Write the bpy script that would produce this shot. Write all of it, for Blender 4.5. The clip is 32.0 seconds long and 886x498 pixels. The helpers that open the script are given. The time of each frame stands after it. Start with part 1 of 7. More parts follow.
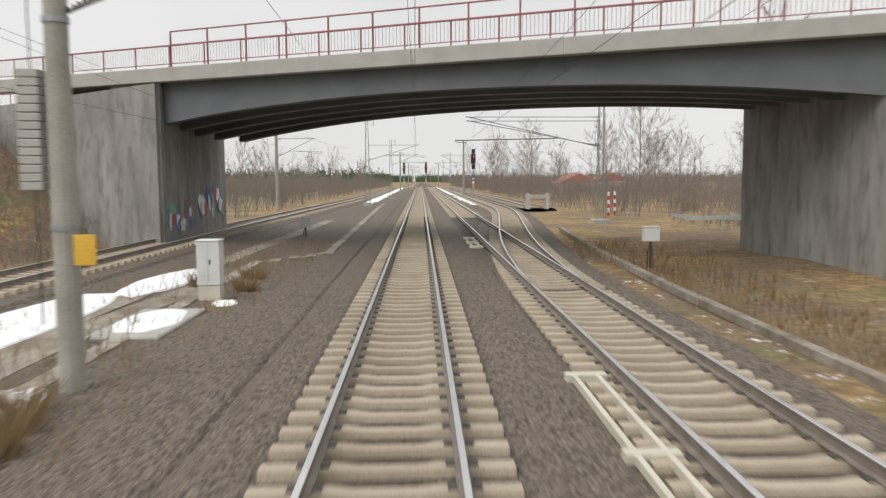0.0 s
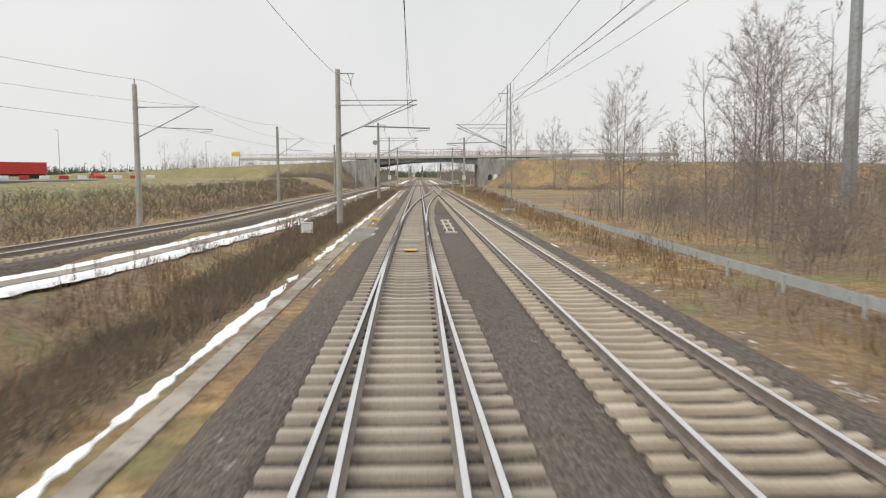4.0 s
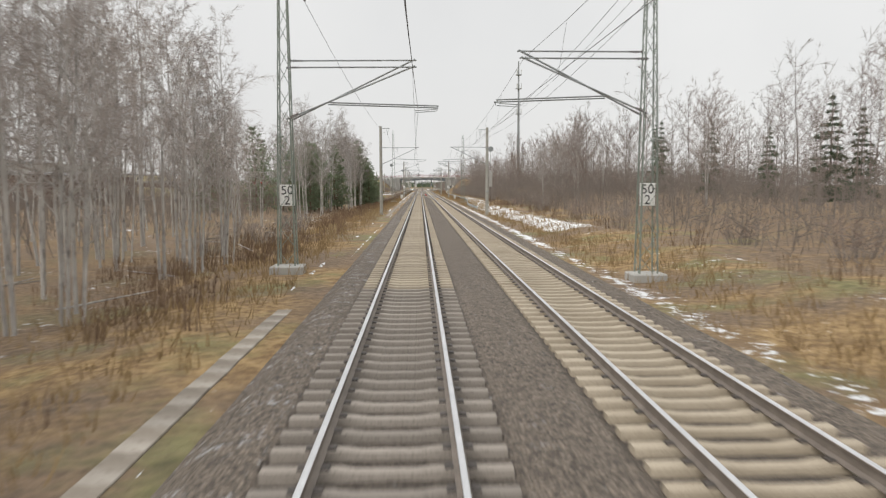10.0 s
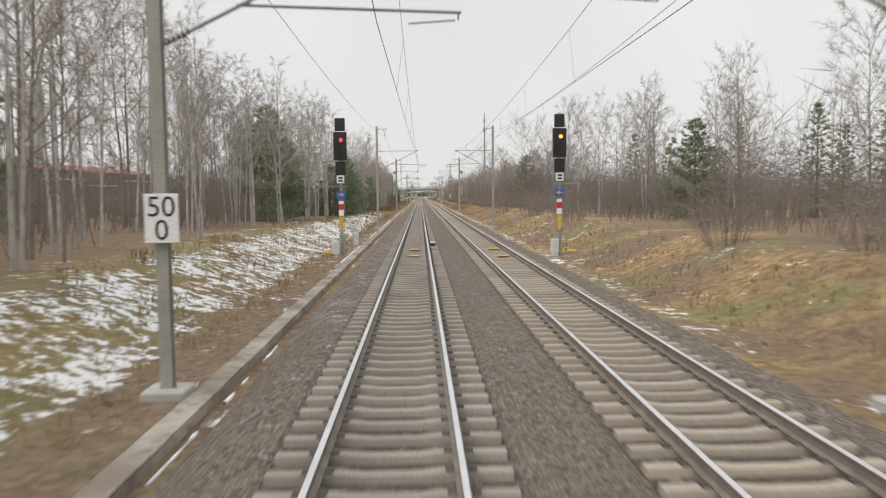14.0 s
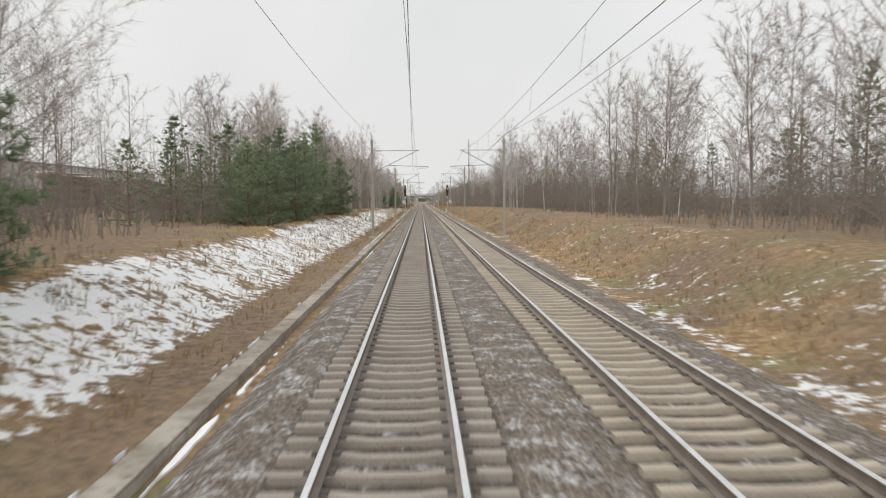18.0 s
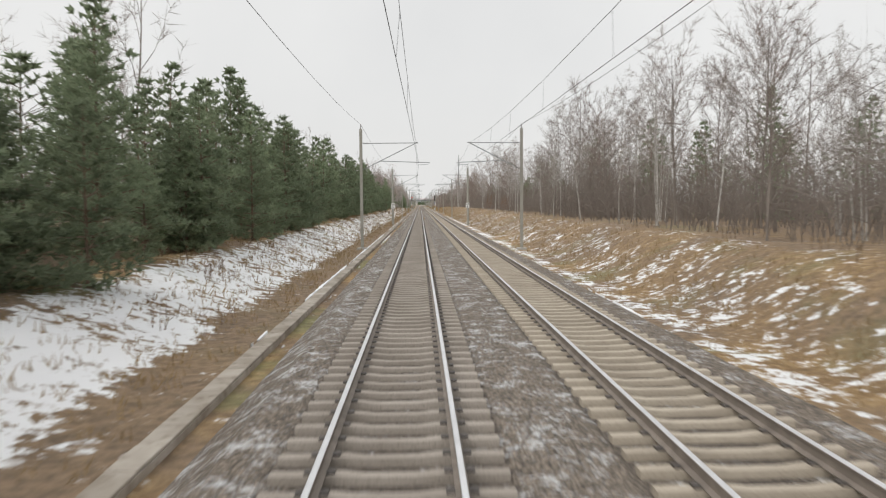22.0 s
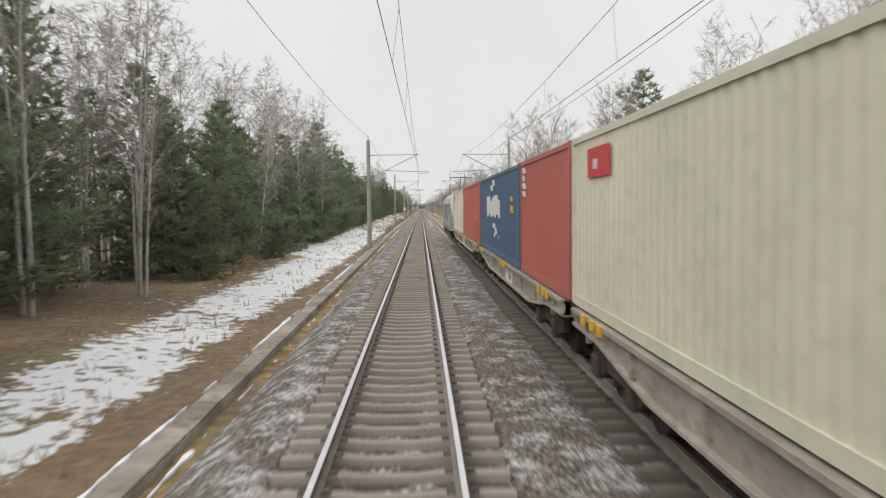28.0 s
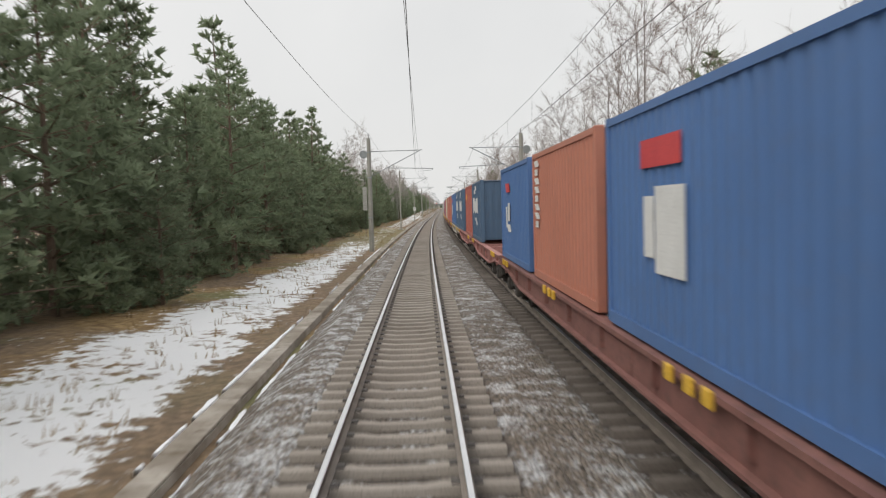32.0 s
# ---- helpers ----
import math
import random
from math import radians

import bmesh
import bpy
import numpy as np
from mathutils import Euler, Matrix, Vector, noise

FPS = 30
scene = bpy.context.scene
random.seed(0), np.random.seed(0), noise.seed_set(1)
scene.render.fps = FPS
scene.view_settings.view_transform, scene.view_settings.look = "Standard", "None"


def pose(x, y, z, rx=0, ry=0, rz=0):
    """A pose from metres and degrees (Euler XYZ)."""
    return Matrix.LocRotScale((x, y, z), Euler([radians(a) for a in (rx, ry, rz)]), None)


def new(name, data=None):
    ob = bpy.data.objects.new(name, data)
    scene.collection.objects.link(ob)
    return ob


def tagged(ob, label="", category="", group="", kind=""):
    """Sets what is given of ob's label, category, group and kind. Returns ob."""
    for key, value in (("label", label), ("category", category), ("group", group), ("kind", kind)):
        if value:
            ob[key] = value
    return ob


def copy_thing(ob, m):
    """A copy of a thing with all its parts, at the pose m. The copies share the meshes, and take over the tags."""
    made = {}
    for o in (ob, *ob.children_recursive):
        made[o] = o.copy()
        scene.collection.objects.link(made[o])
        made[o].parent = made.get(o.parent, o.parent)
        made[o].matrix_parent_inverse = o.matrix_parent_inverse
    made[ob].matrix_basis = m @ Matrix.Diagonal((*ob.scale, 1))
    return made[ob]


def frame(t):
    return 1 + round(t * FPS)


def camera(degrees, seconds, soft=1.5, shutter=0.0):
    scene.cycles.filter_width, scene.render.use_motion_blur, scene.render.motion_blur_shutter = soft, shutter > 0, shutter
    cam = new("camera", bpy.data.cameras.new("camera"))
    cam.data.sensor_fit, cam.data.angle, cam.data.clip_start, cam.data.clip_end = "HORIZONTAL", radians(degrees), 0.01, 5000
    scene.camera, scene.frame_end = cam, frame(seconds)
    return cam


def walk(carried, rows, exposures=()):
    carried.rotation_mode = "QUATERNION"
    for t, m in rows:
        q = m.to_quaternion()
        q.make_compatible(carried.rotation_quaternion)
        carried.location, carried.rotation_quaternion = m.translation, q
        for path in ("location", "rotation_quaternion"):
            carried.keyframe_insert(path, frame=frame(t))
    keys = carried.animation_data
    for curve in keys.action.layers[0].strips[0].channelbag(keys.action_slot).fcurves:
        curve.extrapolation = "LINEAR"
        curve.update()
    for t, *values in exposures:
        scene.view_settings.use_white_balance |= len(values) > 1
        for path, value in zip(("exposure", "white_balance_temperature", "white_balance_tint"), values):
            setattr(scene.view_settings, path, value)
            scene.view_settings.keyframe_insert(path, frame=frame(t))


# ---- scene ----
# All sizes below are written in true metres; UNIT turns them into scene metres, so that
# the fast train ride keeps to the pace that the path allows.
UNIT = 0.885
cam = camera(60.0, 32.0, soft=1.2, shutter=0.11)
EYE = 2.72


def bend(y):
    """Sideways shift of the line's axis and its heading (radians) at y: straight, then a long easy curve."""
    u = max(0.0, -1205.0 - y)
    if u < 130.0:
        return u ** 3 * 2.7e-7 / 1.02, u * u * 8.1e-7 / 1.02 * 1.02
    v = u - 130.0
    a = 130.0 ** 2 * 8.1e-7
    return 130.0 ** 3 * 2.7e-7 / 1.02 + a * v + v * v * 0.000105, a + v * 0.00021


# seconds, metres run, heading against the axis, tilt, roll
PATH = [
    (0.0, 0.00, -1.68, -5.16, 0.30),
    (0.5, 22.12, -1.70, -5.38, 0.28),
    (1.0, 44.25, -1.73, -5.49, 0.27),
    (1.5, 66.39, -1.76, -5.55, 0.25),
    (2.0, 88.53, -1.79, -5.64, 0.23),
    (2.5, 110.66, -1.81, -5.81, 0.22),
    (3.0, 132.77, -1.82, -5.94, 0.20),
    (3.5, 154.87, -1.80, -5.85, 0.18),
    (4.0, 176.96, -1.77, -5.48, 0.17),
    (4.5, 199.04, -1.73, -5.34, 0.15),
    (5.0, 221.13, -1.70, -5.20, 0.13),
    (5.5, 243.21, -1.68, -5.05, 0.12),
    (6.0, 265.30, -1.66, -4.96, 0.10),
    (6.5, 287.40, -1.65, -4.96, 0.10),
    (7.0, 309.48, -1.66, -4.99, 0.10),
    (7.5, 331.55, -1.68, -5.00, 0.10),
    (8.0, 353.62, -1.70, -4.84, 0.10),
    (8.5, 375.67, -1.70, -4.65, 0.10),
    (9.0, 397.72, -1.71, -4.74, 0.10),
    (9.5, 419.73, -1.71, -4.76, 0.16),
    (10.0, 441.70, -1.70, -4.72, 0.23),
    (10.5, 463.64, -1.68, -4.54, 0.29),
    (11.0, 485.56, -1.68, -4.29, 0.35),
    (11.5, 507.48, -1.68, -4.13, 0.41),
    (12.0, 529.40, -1.69, -4.03, 0.47),
    (12.5, 551.32, -1.70, -4.01, 0.54),
    (13.0, 573.25, -1.71, -4.03, 0.60),
    (13.5, 595.17, -1.72, -4.07, 0.59),
    (14.0, 617.10, -1.71, -4.06, 0.58),
    (14.5, 639.03, -1.70, -4.01, 0.57),
    (15.0, 660.95, -1.70, -3.79, 0.57),
    (15.5, 682.87, -1.69, -3.77, 0.56),
    (16.0, 704.79, -1.69, -3.76, 0.55),
    (16.5, 726.71, -1.68, -3.76, 0.54),
    (17.0, 748.63, -1.67, -3.57, 0.53),
    (17.5, 770.54, -1.66, -3.63, 0.53),
    (18.0, 792.45, -1.66, -3.65, 0.52),
    (18.5, 814.35, -1.68, -3.60, 0.51),
    (19.0, 836.26, -1.72, -3.61, 0.50),
    (19.5, 858.18, -1.75, -3.56, 0.49),
    (20.0, 880.09, -1.76, -3.50, 0.48),
    (20.5, 902.00, -1.75, -3.33, 0.47),
    (21.0, 923.92, -1.73, -3.34, 0.46),
    (21.5, 945.84, -1.71, -3.37, 0.45),
    (22.0, 967.75, -1.70, -3.40, 0.45),
    (22.5, 989.68, -1.69, -3.34, 0.44),
    (23.0, 1011.61, -1.69, -3.33, 0.43),
    (23.5, 1033.55, -1.69, -3.27, 0.42),
    (24.0, 1055.50, -1.69, -3.16, 0.41),
    (24.5, 1077.46, -1.69, -3.20, 0.40),
    (25.0, 1099.43, -1.69, -3.11, 0.43),
    (25.5, 1121.41, -1.69, -3.12, 0.45),
    (26.0, 1143.38, -1.68, -3.13, 0.47),
    (26.5, 1165.36, -1.68, -3.15, 0.50),
    (27.0, 1187.34, -1.67, -3.22, 0.53),
    (27.5, 1209.31, -1.68, -3.12, 0.55),
    (28.0, 1231.27, -1.69, -3.11, 0.57),
    (28.5, 1253.21, -1.71, -3.13, 0.60),
    (29.0, 1275.13, -1.72, -3.27, 0.73),
    (29.5, 1297.06, -1.72, -3.39, 0.87),
    (30.0, 1318.98, -1.71, -3.45, 1.00),
    (30.5, 1340.90, -1.70, -3.20, 1.19),
    (31.0, 1362.83, -1.69, -3.18, 1.38),
    (31.5, 1384.75, -1.69, -3.16, 1.53),
    (32.0, 1406.68, -1.69, -3.16, 1.60),
]


def ride(run, yaw, tilt, roll):
    x, a = bend(-run)
    m = pose(x + 0.355, -run, EYE, 90 + tilt, roll, yaw + math.degrees(a))
    m.translation *= UNIT
    return m


walk(cam, [(t, ride(run, yaw, tilt, roll)) for t, run, yaw, tilt, roll in PATH])

# ---- world and light: a bright overcast winter sky ----
world = bpy.data.worlds.new("overcast_sky")
scene.world = world
world.use_nodes = True
wn, wl = world.node_tree.nodes, world.node_tree.links
sky = wn.new("ShaderNodeTexSky")
sky.sky_type, sky.sun_disc = "NISHITA", False
sky.sun_elevation, sky.sun_rotation = radians(45), radians(230)
sky.air_density, sky.dust_density = 1.0, 4.0
grey = wn.new("ShaderNodeMixRGB")
grey.inputs[0].default_value = 0.93
cloud = wn.new("ShaderNodeTexNoise")
cloud.inputs["Scale"].default_value, cloud.inputs["Detail"].default_value = 2.2, 5.0
ramp = wn.new("ShaderNodeValToRGB")
ramp.color_ramp.elements[0].position, ramp.color_ramp.elements[1].position = 0.3, 0.75
ramp.color_ramp.elements[0].color = (7.35, 7.35, 7.3, 1)
ramp.color_ramp.elements[1].color = (8.55, 8.5, 8.35, 1)
wl.new(cloud.outputs["Fac"], ramp.inputs[0])
wl.new(sky.outputs[0], grey.inputs[1])
wl.new(ramp.outputs[0], grey.inputs[2])
# an overcast sky is brighter overhead than at the horizon
where, split, lift, dome = wn.new("ShaderNodeTexCoord"), wn.new("ShaderNodeSeparateXYZ"), wn.new("ShaderNodeMapRange"), wn.new("ShaderNodeVectorMath")
dome.operation = "SCALE"
lift.inputs[1].default_value, lift.inputs[2].default_value, lift.inputs[3].default_value, lift.inputs[4].default_value = 0.25, 1.0, 1.0, 1.55
wl.new(where.outputs["Generated"], split.inputs[0]), wl.new(split.outputs["Z"], lift.inputs[0])
wl.new(grey.outputs[0], dome.inputs[0]), wl.new(lift.outputs[0], dome.inputs["Scale"])
wl.new(dome.outputs[0], wn["Background"].inputs[0])
wn["Background"].inputs[1].default_value = 0.108
sun = new("sun", bpy.data.lights.new("sun", "SUN"))
sun.data.energy, sun.data.angle, sun.data.color = 1.5, radians(40), (1.0, 0.97, 0.93)
sun.rotation_euler = (radians(45), 0, radians(-50))

# ---- materials ----


def material(name, c1, c2, scale=3.0, rough=0.85, bump=0.3, metal=0.0, c3=None, fine=40.0, spread=0.25, vary=0.0, stretch=(1, 1, 1)):
    """Two-scale mottled surface: broad patches from c1 to c2, fine grain towards c3, and relief."""
    m = bpy.data.materials.new(name)
    m.use_nodes = True
    n, l = m.node_tree.nodes, m.node_tree.links
    b = n["Principled BSDF"]
    b.inputs["Roughness"].default_value, b.inputs["Metallic"].default_value = rough, metal
    tc, mp = n.new("ShaderNodeTexCoord"), n.new("ShaderNodeMapping")
    mp.inputs["Scale"].default_value = stretch
    l.new(tc.outputs["Object"], mp.inputs[0])
    big, small = n.new("ShaderNodeTexNoise"), n.new("ShaderNodeTexNoise")
    big.inputs["Scale"].default_value, big.inputs["Detail"].default_value = scale, 4
    small.inputs["Scale"].default_value, small.inputs["Detail"].default_value = fine, 3
    l.new(mp.outputs[0], big.inputs[0]), l.new(mp.outputs[0], small.inputs[0])
    r = n.new("ShaderNodeValToRGB")
    r.color_ramp.elements[0].position, r.color_ramp.elements[1].position = 0.5 - spread, 0.5 + spread
    r.color_ramp.elements[0].color, r.color_ramp.elements[1].color = (*c1, 1), (*c2, 1)
    l.new(big.outputs["Fac"], r.inputs[0])
    mix = n.new("ShaderNodeMixRGB")
    mix.inputs[2].default_value = (*(c3 or [v * 0.6 for v in c1]), 1)
    sm = n.new("ShaderNodeMapRange")
    sm.inputs[1].default_value, sm.inputs[2].default_value, sm.inputs[4].default_value = 0.5, 0.75, 0.7
    l.new(small.outputs["Fac"], sm.inputs[0]), l.new(sm.outputs[0], mix.inputs[0])
    l.new(r.outputs[0], mix.inputs[1])
    out = mix.outputs[0]
    if vary:
        oi, hs = n.new("ShaderNodeObjectInfo"), n.new("ShaderNodeHueSaturation")
        mr = n.new("ShaderNodeMapRange")
        mr.inputs[3].default_value, mr.inputs[4].default_value = 1 - vary, 1 + vary
        l.new(oi.outputs["Random"], mr.inputs[0]), l.new(mr.outputs[0], hs.inputs["Value"])
        l.new(out, hs.inputs["Color"])
        out = hs.outputs[0]
    l.new(out, b.inputs["Base Color"])
    if bump:
        bp = n.new("ShaderNodeBump")
        bp.inputs["Strength"].default_value, bp.inputs["Distance"].default_value = bump, 0.02
        l.new(small.outputs["Fac"], bp.inputs["Height"]), l.new(bp.outputs[0], b.inputs["Normal"])
    return m


def gravel(name, dark, light, snow=0.0):
    """Crushed stone: voronoi pebbles of random grey, with a dusting of snow that comes and goes."""
    m = bpy.data.materials.new(name)
    m.use_nodes = True
    n, l = m.node_tree.nodes, m.node_tree.links
    b = n["Principled BSDF"]
    b.inputs["Roughness"].default_value = 0.8
    tc = n.new("ShaderNodeTexCoord")
    v = n.new("ShaderNodeTexVoronoi")
    v.inputs["Scale"].default_value = 20.0
    l.new(tc.outputs["Object"], v.inputs[0])
    r = n.new("ShaderNodeValToRGB")
    r.color_ramp.elements[0].color, r.color_ramp.elements[1].color = (*dark, 1), (*light, 1)
    sep = n.new("ShaderNodeSeparateColor")
    l.new(v.outputs["Color"], sep.inputs[0]), l.new(sep.outputs[0], r.inputs[0])
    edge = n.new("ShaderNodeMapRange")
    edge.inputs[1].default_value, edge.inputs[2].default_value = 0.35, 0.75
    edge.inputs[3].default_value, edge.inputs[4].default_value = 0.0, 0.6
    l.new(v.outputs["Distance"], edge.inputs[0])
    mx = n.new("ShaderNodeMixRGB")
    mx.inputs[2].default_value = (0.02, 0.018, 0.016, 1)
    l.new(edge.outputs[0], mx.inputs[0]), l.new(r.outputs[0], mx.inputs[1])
    att = n.new("ShaderNodeAttribute")
    att.attribute_name = "snow"
    ns, nf, add = n.new("ShaderNodeTexNoise"), n.new("ShaderNodeTexNoise"), n.new("ShaderNodeMath")
    ns.inputs["Scale"].default_value, ns.inputs["Detail"].default_value = 2.4, 6
    nf.inputs["Scale"].default_value, nf.inputs["Detail"].default_value = 13.0, 4
    l.new(tc.outputs["Object"], ns.inputs[0]), l.new(tc.outputs["Object"], nf.inputs[0])
    add.operation = "ADD"
    l.new(ns.outputs["Fac"], add.inputs[0]), l.new(nf.outputs["Fac"], add.inputs[1])
    a2 = n.new("ShaderNodeMath")
    a2.operation = "ADD"
    l.new(add.outputs[0], a2.inputs[0]), l.new(att.outputs["Fac"], a2.inputs[1])
    th = n.new("ShaderNodeMapRange")
    th.inputs[1].default_value, th.inputs[2].default_value, th.inputs[4].default_value = 1.37, 1.6, 0.7
    l.new(a2.outputs[0], th.inputs[0])
    sn = n.new("ShaderNodeMixRGB")
    sn.inputs[2].default_value = (0.78, 0.8, 0.82, 1)
    grime, soot = n.new("ShaderNodeAttribute"), n.new("ShaderNodeMixRGB")
    grime.attribute_name = "grime"
    soot.inputs[2].default_value = (0.05, 0.04, 0.034, 1)
    l.new(grime.outputs["Fac"], soot.inputs[0]), l.new(mx.outputs[0], soot.inputs[1])
    l.new(th.outputs[0], sn.inputs[0]), l.new(soot.outputs[0], sn.inputs[1])
    l.new(sn.outputs[0], b.inputs["Base Color"])
    bp = n.new("ShaderNodeBump")
    bp.inputs["Strength"].default_value, bp.inputs["Distance"].default_value, bp.invert = 1.0, 0.05, True
    l.new(v.outputs["Distance"], bp.inputs["Height"]), l.new(bp.outputs[0], b.inputs["Normal"])
    return m


def turf():
    """Winter verge: straw, brown litter, moss and snow lying where the ground attribute lets it."""
    m = bpy.data.materials.new("winter_verge")
    m.use_nodes = True
    n, l = m.node_tree.nodes, m.node_tree.links
    b = n["Principled BSDF"]
    b.inputs["Roughness"].default_value = 0.95
    tc = n.new("ShaderNodeTexCoord")

    def nz(scale, detail, rough=0.6):
        t = n.new("ShaderNodeTexNoise")
        t.inputs["Scale"].default_value, t.inputs["Detail"].default_value, t.inputs["Roughness"].default_value = scale, detail, rough
        l.new(tc.outputs["Object"], t.inputs[0])
        return t.outputs["Fac"]

    def rg(fac, a, c, lo=0.35, hi=0.65):
        r = n.new("ShaderNodeValToRGB")
        r.color_ramp.elements[0].position, r.color_ramp.elements[1].position = lo, hi
        r.color_ramp.elements[0].color, r.color_ramp.elements[1].color = (*a, 1), (*c, 1)
        l.new(fac, r.inputs[0])
        return r.outputs[0]

    def mixc(f, a, c):
        x = n.new("ShaderNodeMixRGB")
        l.new(f, x.inputs[0]), l.new(a, x.inputs[1]), l.new(c, x.inputs[2])
        return x.outputs[0]

    def step(f, lo, hi, top=1.0):
        x = n.new("ShaderNodeMapRange")
        x.inputs[1].default_value, x.inputs[2].default_value, x.inputs[4].default_value = lo, hi, top
        l.new(f, x.inputs[0])
        return x.outputs[0]

    straw = rg(nz(2.6, 7, 0.75), (0.20, 0.12, 0.052), (0.50, 0.345, 0.165), 0.4, 0.62)
    litter = rg(nz(5.0, 5), (0.135, 0.096, 0.064), (0.30, 0.212, 0.136))
    moss = rg(nz(3.0, 4), (0.14, 0.145, 0.055), (0.29, 0.275, 0.125))
    patch = nz(0.16, 5)
    base = mixc(step(patch, 0.42, 0.56), straw, litter)
    base = mixc(step(nz(0.22, 5), 0.53, 0.64, 0.8), base, moss)
    dark = rg(nz(7.0, 5), (0.055, 0.04, 0.03), (0.13, 0.09, 0.06))
    base = mixc(step(nz(0.9, 6, 0.75), 0.56, 0.68, 0.5), base, dark)
    att = n.new("ShaderNodeAttribute")
    att.attribute_name = "wood"
    base = mixc(att.outputs["Fac"], base, litter)
    att3 = n.new("ShaderNodeAttribute")
    att3.attribute_name = "moss"
    base = mixc(att3.outputs["Fac"], base, moss)
    att2 = n.new("ShaderNodeAttribute")
    att2.attribute_name = "snow"

    def weigh(f, k):
        x = n.new("ShaderNodeMath")
        x.operation = "MULTIPLY_ADD"
        x.inputs[1].default_value, x.inputs[2].default_value = k, 0.5 - 0.5 * k
        l.new(f, x.inputs[0])
        return x.outputs[0]

    s1, s2 = weigh(nz(0.5, 5, 0.65), 0.75), weigh(nz(2.6, 6, 0.7), 1.3)
    add, a2 = n.new("ShaderNodeMath"), n.new("ShaderNodeMath")
    add.operation = a2.operation = "ADD"
    l.new(s1, add.inputs[0]), l.new(s2, add.inputs[1])
    l.new(add.outputs[0], a2.inputs[0]), l.new(att2.outputs["Fac"], a2.inputs[1])
    snow = n.new("ShaderNodeRGB")
    snow.outputs[0].default_value = (0.87, 0.885, 0.9, 1)
    base = mixc(step(a2.outputs[0], 1.42, 1.5, 0.95), base, snow.outputs[0])
    l.new(base, b.inputs["Base Color"])
    bp = n.new("ShaderNodeBump")
    bp.inputs["Strength"].default_value, bp.inputs["Distance"].default_value = 0.9, 0.12
    l.new(nz(9.0, 5, 0.7), bp.inputs["Height"]), l.new(bp.outputs[0], b.inputs["Normal"])
    return m


def foliage(name, c1, c2, scale, through_light=0.35, vary=0.2):
    """Thin leaves, needles or twigs: a mottled surface that passes part of the light."""
    m = material(name, c1, c2, scale, 0.85, 0, vary=vary)
    n, l = m.node_tree.nodes, m.node_tree.links
    b = n["Principled BSDF"]
    colour = b.inputs["Base Color"].links[0].from_socket
    thin, mix = n.new("ShaderNodeBsdfTranslucent"), n.new("ShaderNodeMixShader")
    mix.inputs[0].default_value = through_light
    l.new(colour, thin.inputs["Color"])
    l.new(b.outputs[0], mix.inputs[1]), l.new(thin.outputs[0], mix.inputs[2])
    l.new(mix.outputs[0], n["Material Output"].inputs["Surface"])
    return m


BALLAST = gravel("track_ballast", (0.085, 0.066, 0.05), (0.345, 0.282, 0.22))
TURF = turf()
SLEEPER = material("weathered_sleeper_concrete", (0.315, 0.262, 0.19), (0.465, 0.40, 0.31), 0.7, 0.85, 0.2, vary=0.14)
SLEEPER_OLD = material("grey_brown_sleeper_concrete", (0.215, 0.187, 0.158), (0.335, 0.30, 0.262), 0.7, 0.9, 0.25, vary=0.16)
SLEEPER_MID = material("dull_tan_sleeper_concrete", (0.28, 0.24, 0.19), (0.42, 0.37, 0.30), 0.7, 0.9, 0.25, vary=0.16)
BARRIER = material("weathered_zinc_barrier", (0.33, 0.36, 0.36), (0.45, 0.48, 0.48), 2, 0.55, 0.05, 0.15)
# sleeper concrete with the freight train's shade put into its colour
SLEEPER_SHADED = material("brake_dust_dark_sleeper", (0.12, 0.10, 0.085), (0.21, 0.18, 0.155), 0.7, 0.9, 0.25, vary=0.16)
RAILHEAD = material("polished_rail_head", (0.68, 0.68, 0.69), (0.84, 0.84, 0.85), 2, 0.36, 0.02, 0.95, (0.5, 0.5, 0.5))
RAILSIDE = material("rusty_rail_side", (0.15, 0.125, 0.105), (0.27, 0.23, 0.195), 4, 0.7, 0.2)
CLIP = material("rail_clip_steel", (0.05, 0.045, 0.04), (0.12, 0.1, 0.09), 9, 0.6, 0.1)
CONCRETE = material("grey_concrete", (0.34, 0.33, 0.30), (0.46, 0.45, 0.42), 1.2, 0.85, 0.15, spread=0.3)
MASTC = material("mast_concrete", (0.27, 0.26, 0.225), (0.38, 0.37, 0.33), 1.5, 0.85, 0.12, vary=0.1)
TROUGH = material("cable_trough_concrete", (0.19, 0.16, 0.125), (0.36, 0.325, 0.28), 0.9, 0.9, 0.25, vary=0.12, c3=(0.12, 0.09, 0.06), fine=5, spread=0.16)
GALV = material("galvanised_steel", (0.26, 0.28, 0.28), (0.38, 0.40, 0.40), 3, 0.5, 0.05, 0.6)
GREENSTEEL = material("green_grey_painted_steel", (0.16, 0.19, 0.16), (0.24, 0.27, 0.23), 2, 0.6, 0.05)
WIRE = material("dark_copper_wire", (0.035, 0.035, 0.035), (0.07, 0.065, 0.06), 5, 0.6, 0)
INSUL = material("brown_insulator", (0.06, 0.035, 0.03), (0.1, 0.06, 0.05), 5, 0.35, 0)
WHITE = material("white_enamel", (0.74, 0.74, 0.72), (0.84, 0.84, 0.82), 2, 0.5, 0.02)
BLACK = material("black_enamel", (0.012, 0.012, 0.013), (0.025, 0.025, 0.026), 2, 0.5, 0.02)
YELLOW = material("yellow_paint", (0.62, 0.36, 0.03), (0.75, 0.46, 0.06), 3, 0.55, 0.05)
RED = material("red_paint", (0.45, 0.03, 0.03), (0.58, 0.05, 0.04), 3, 0.5, 0.03)
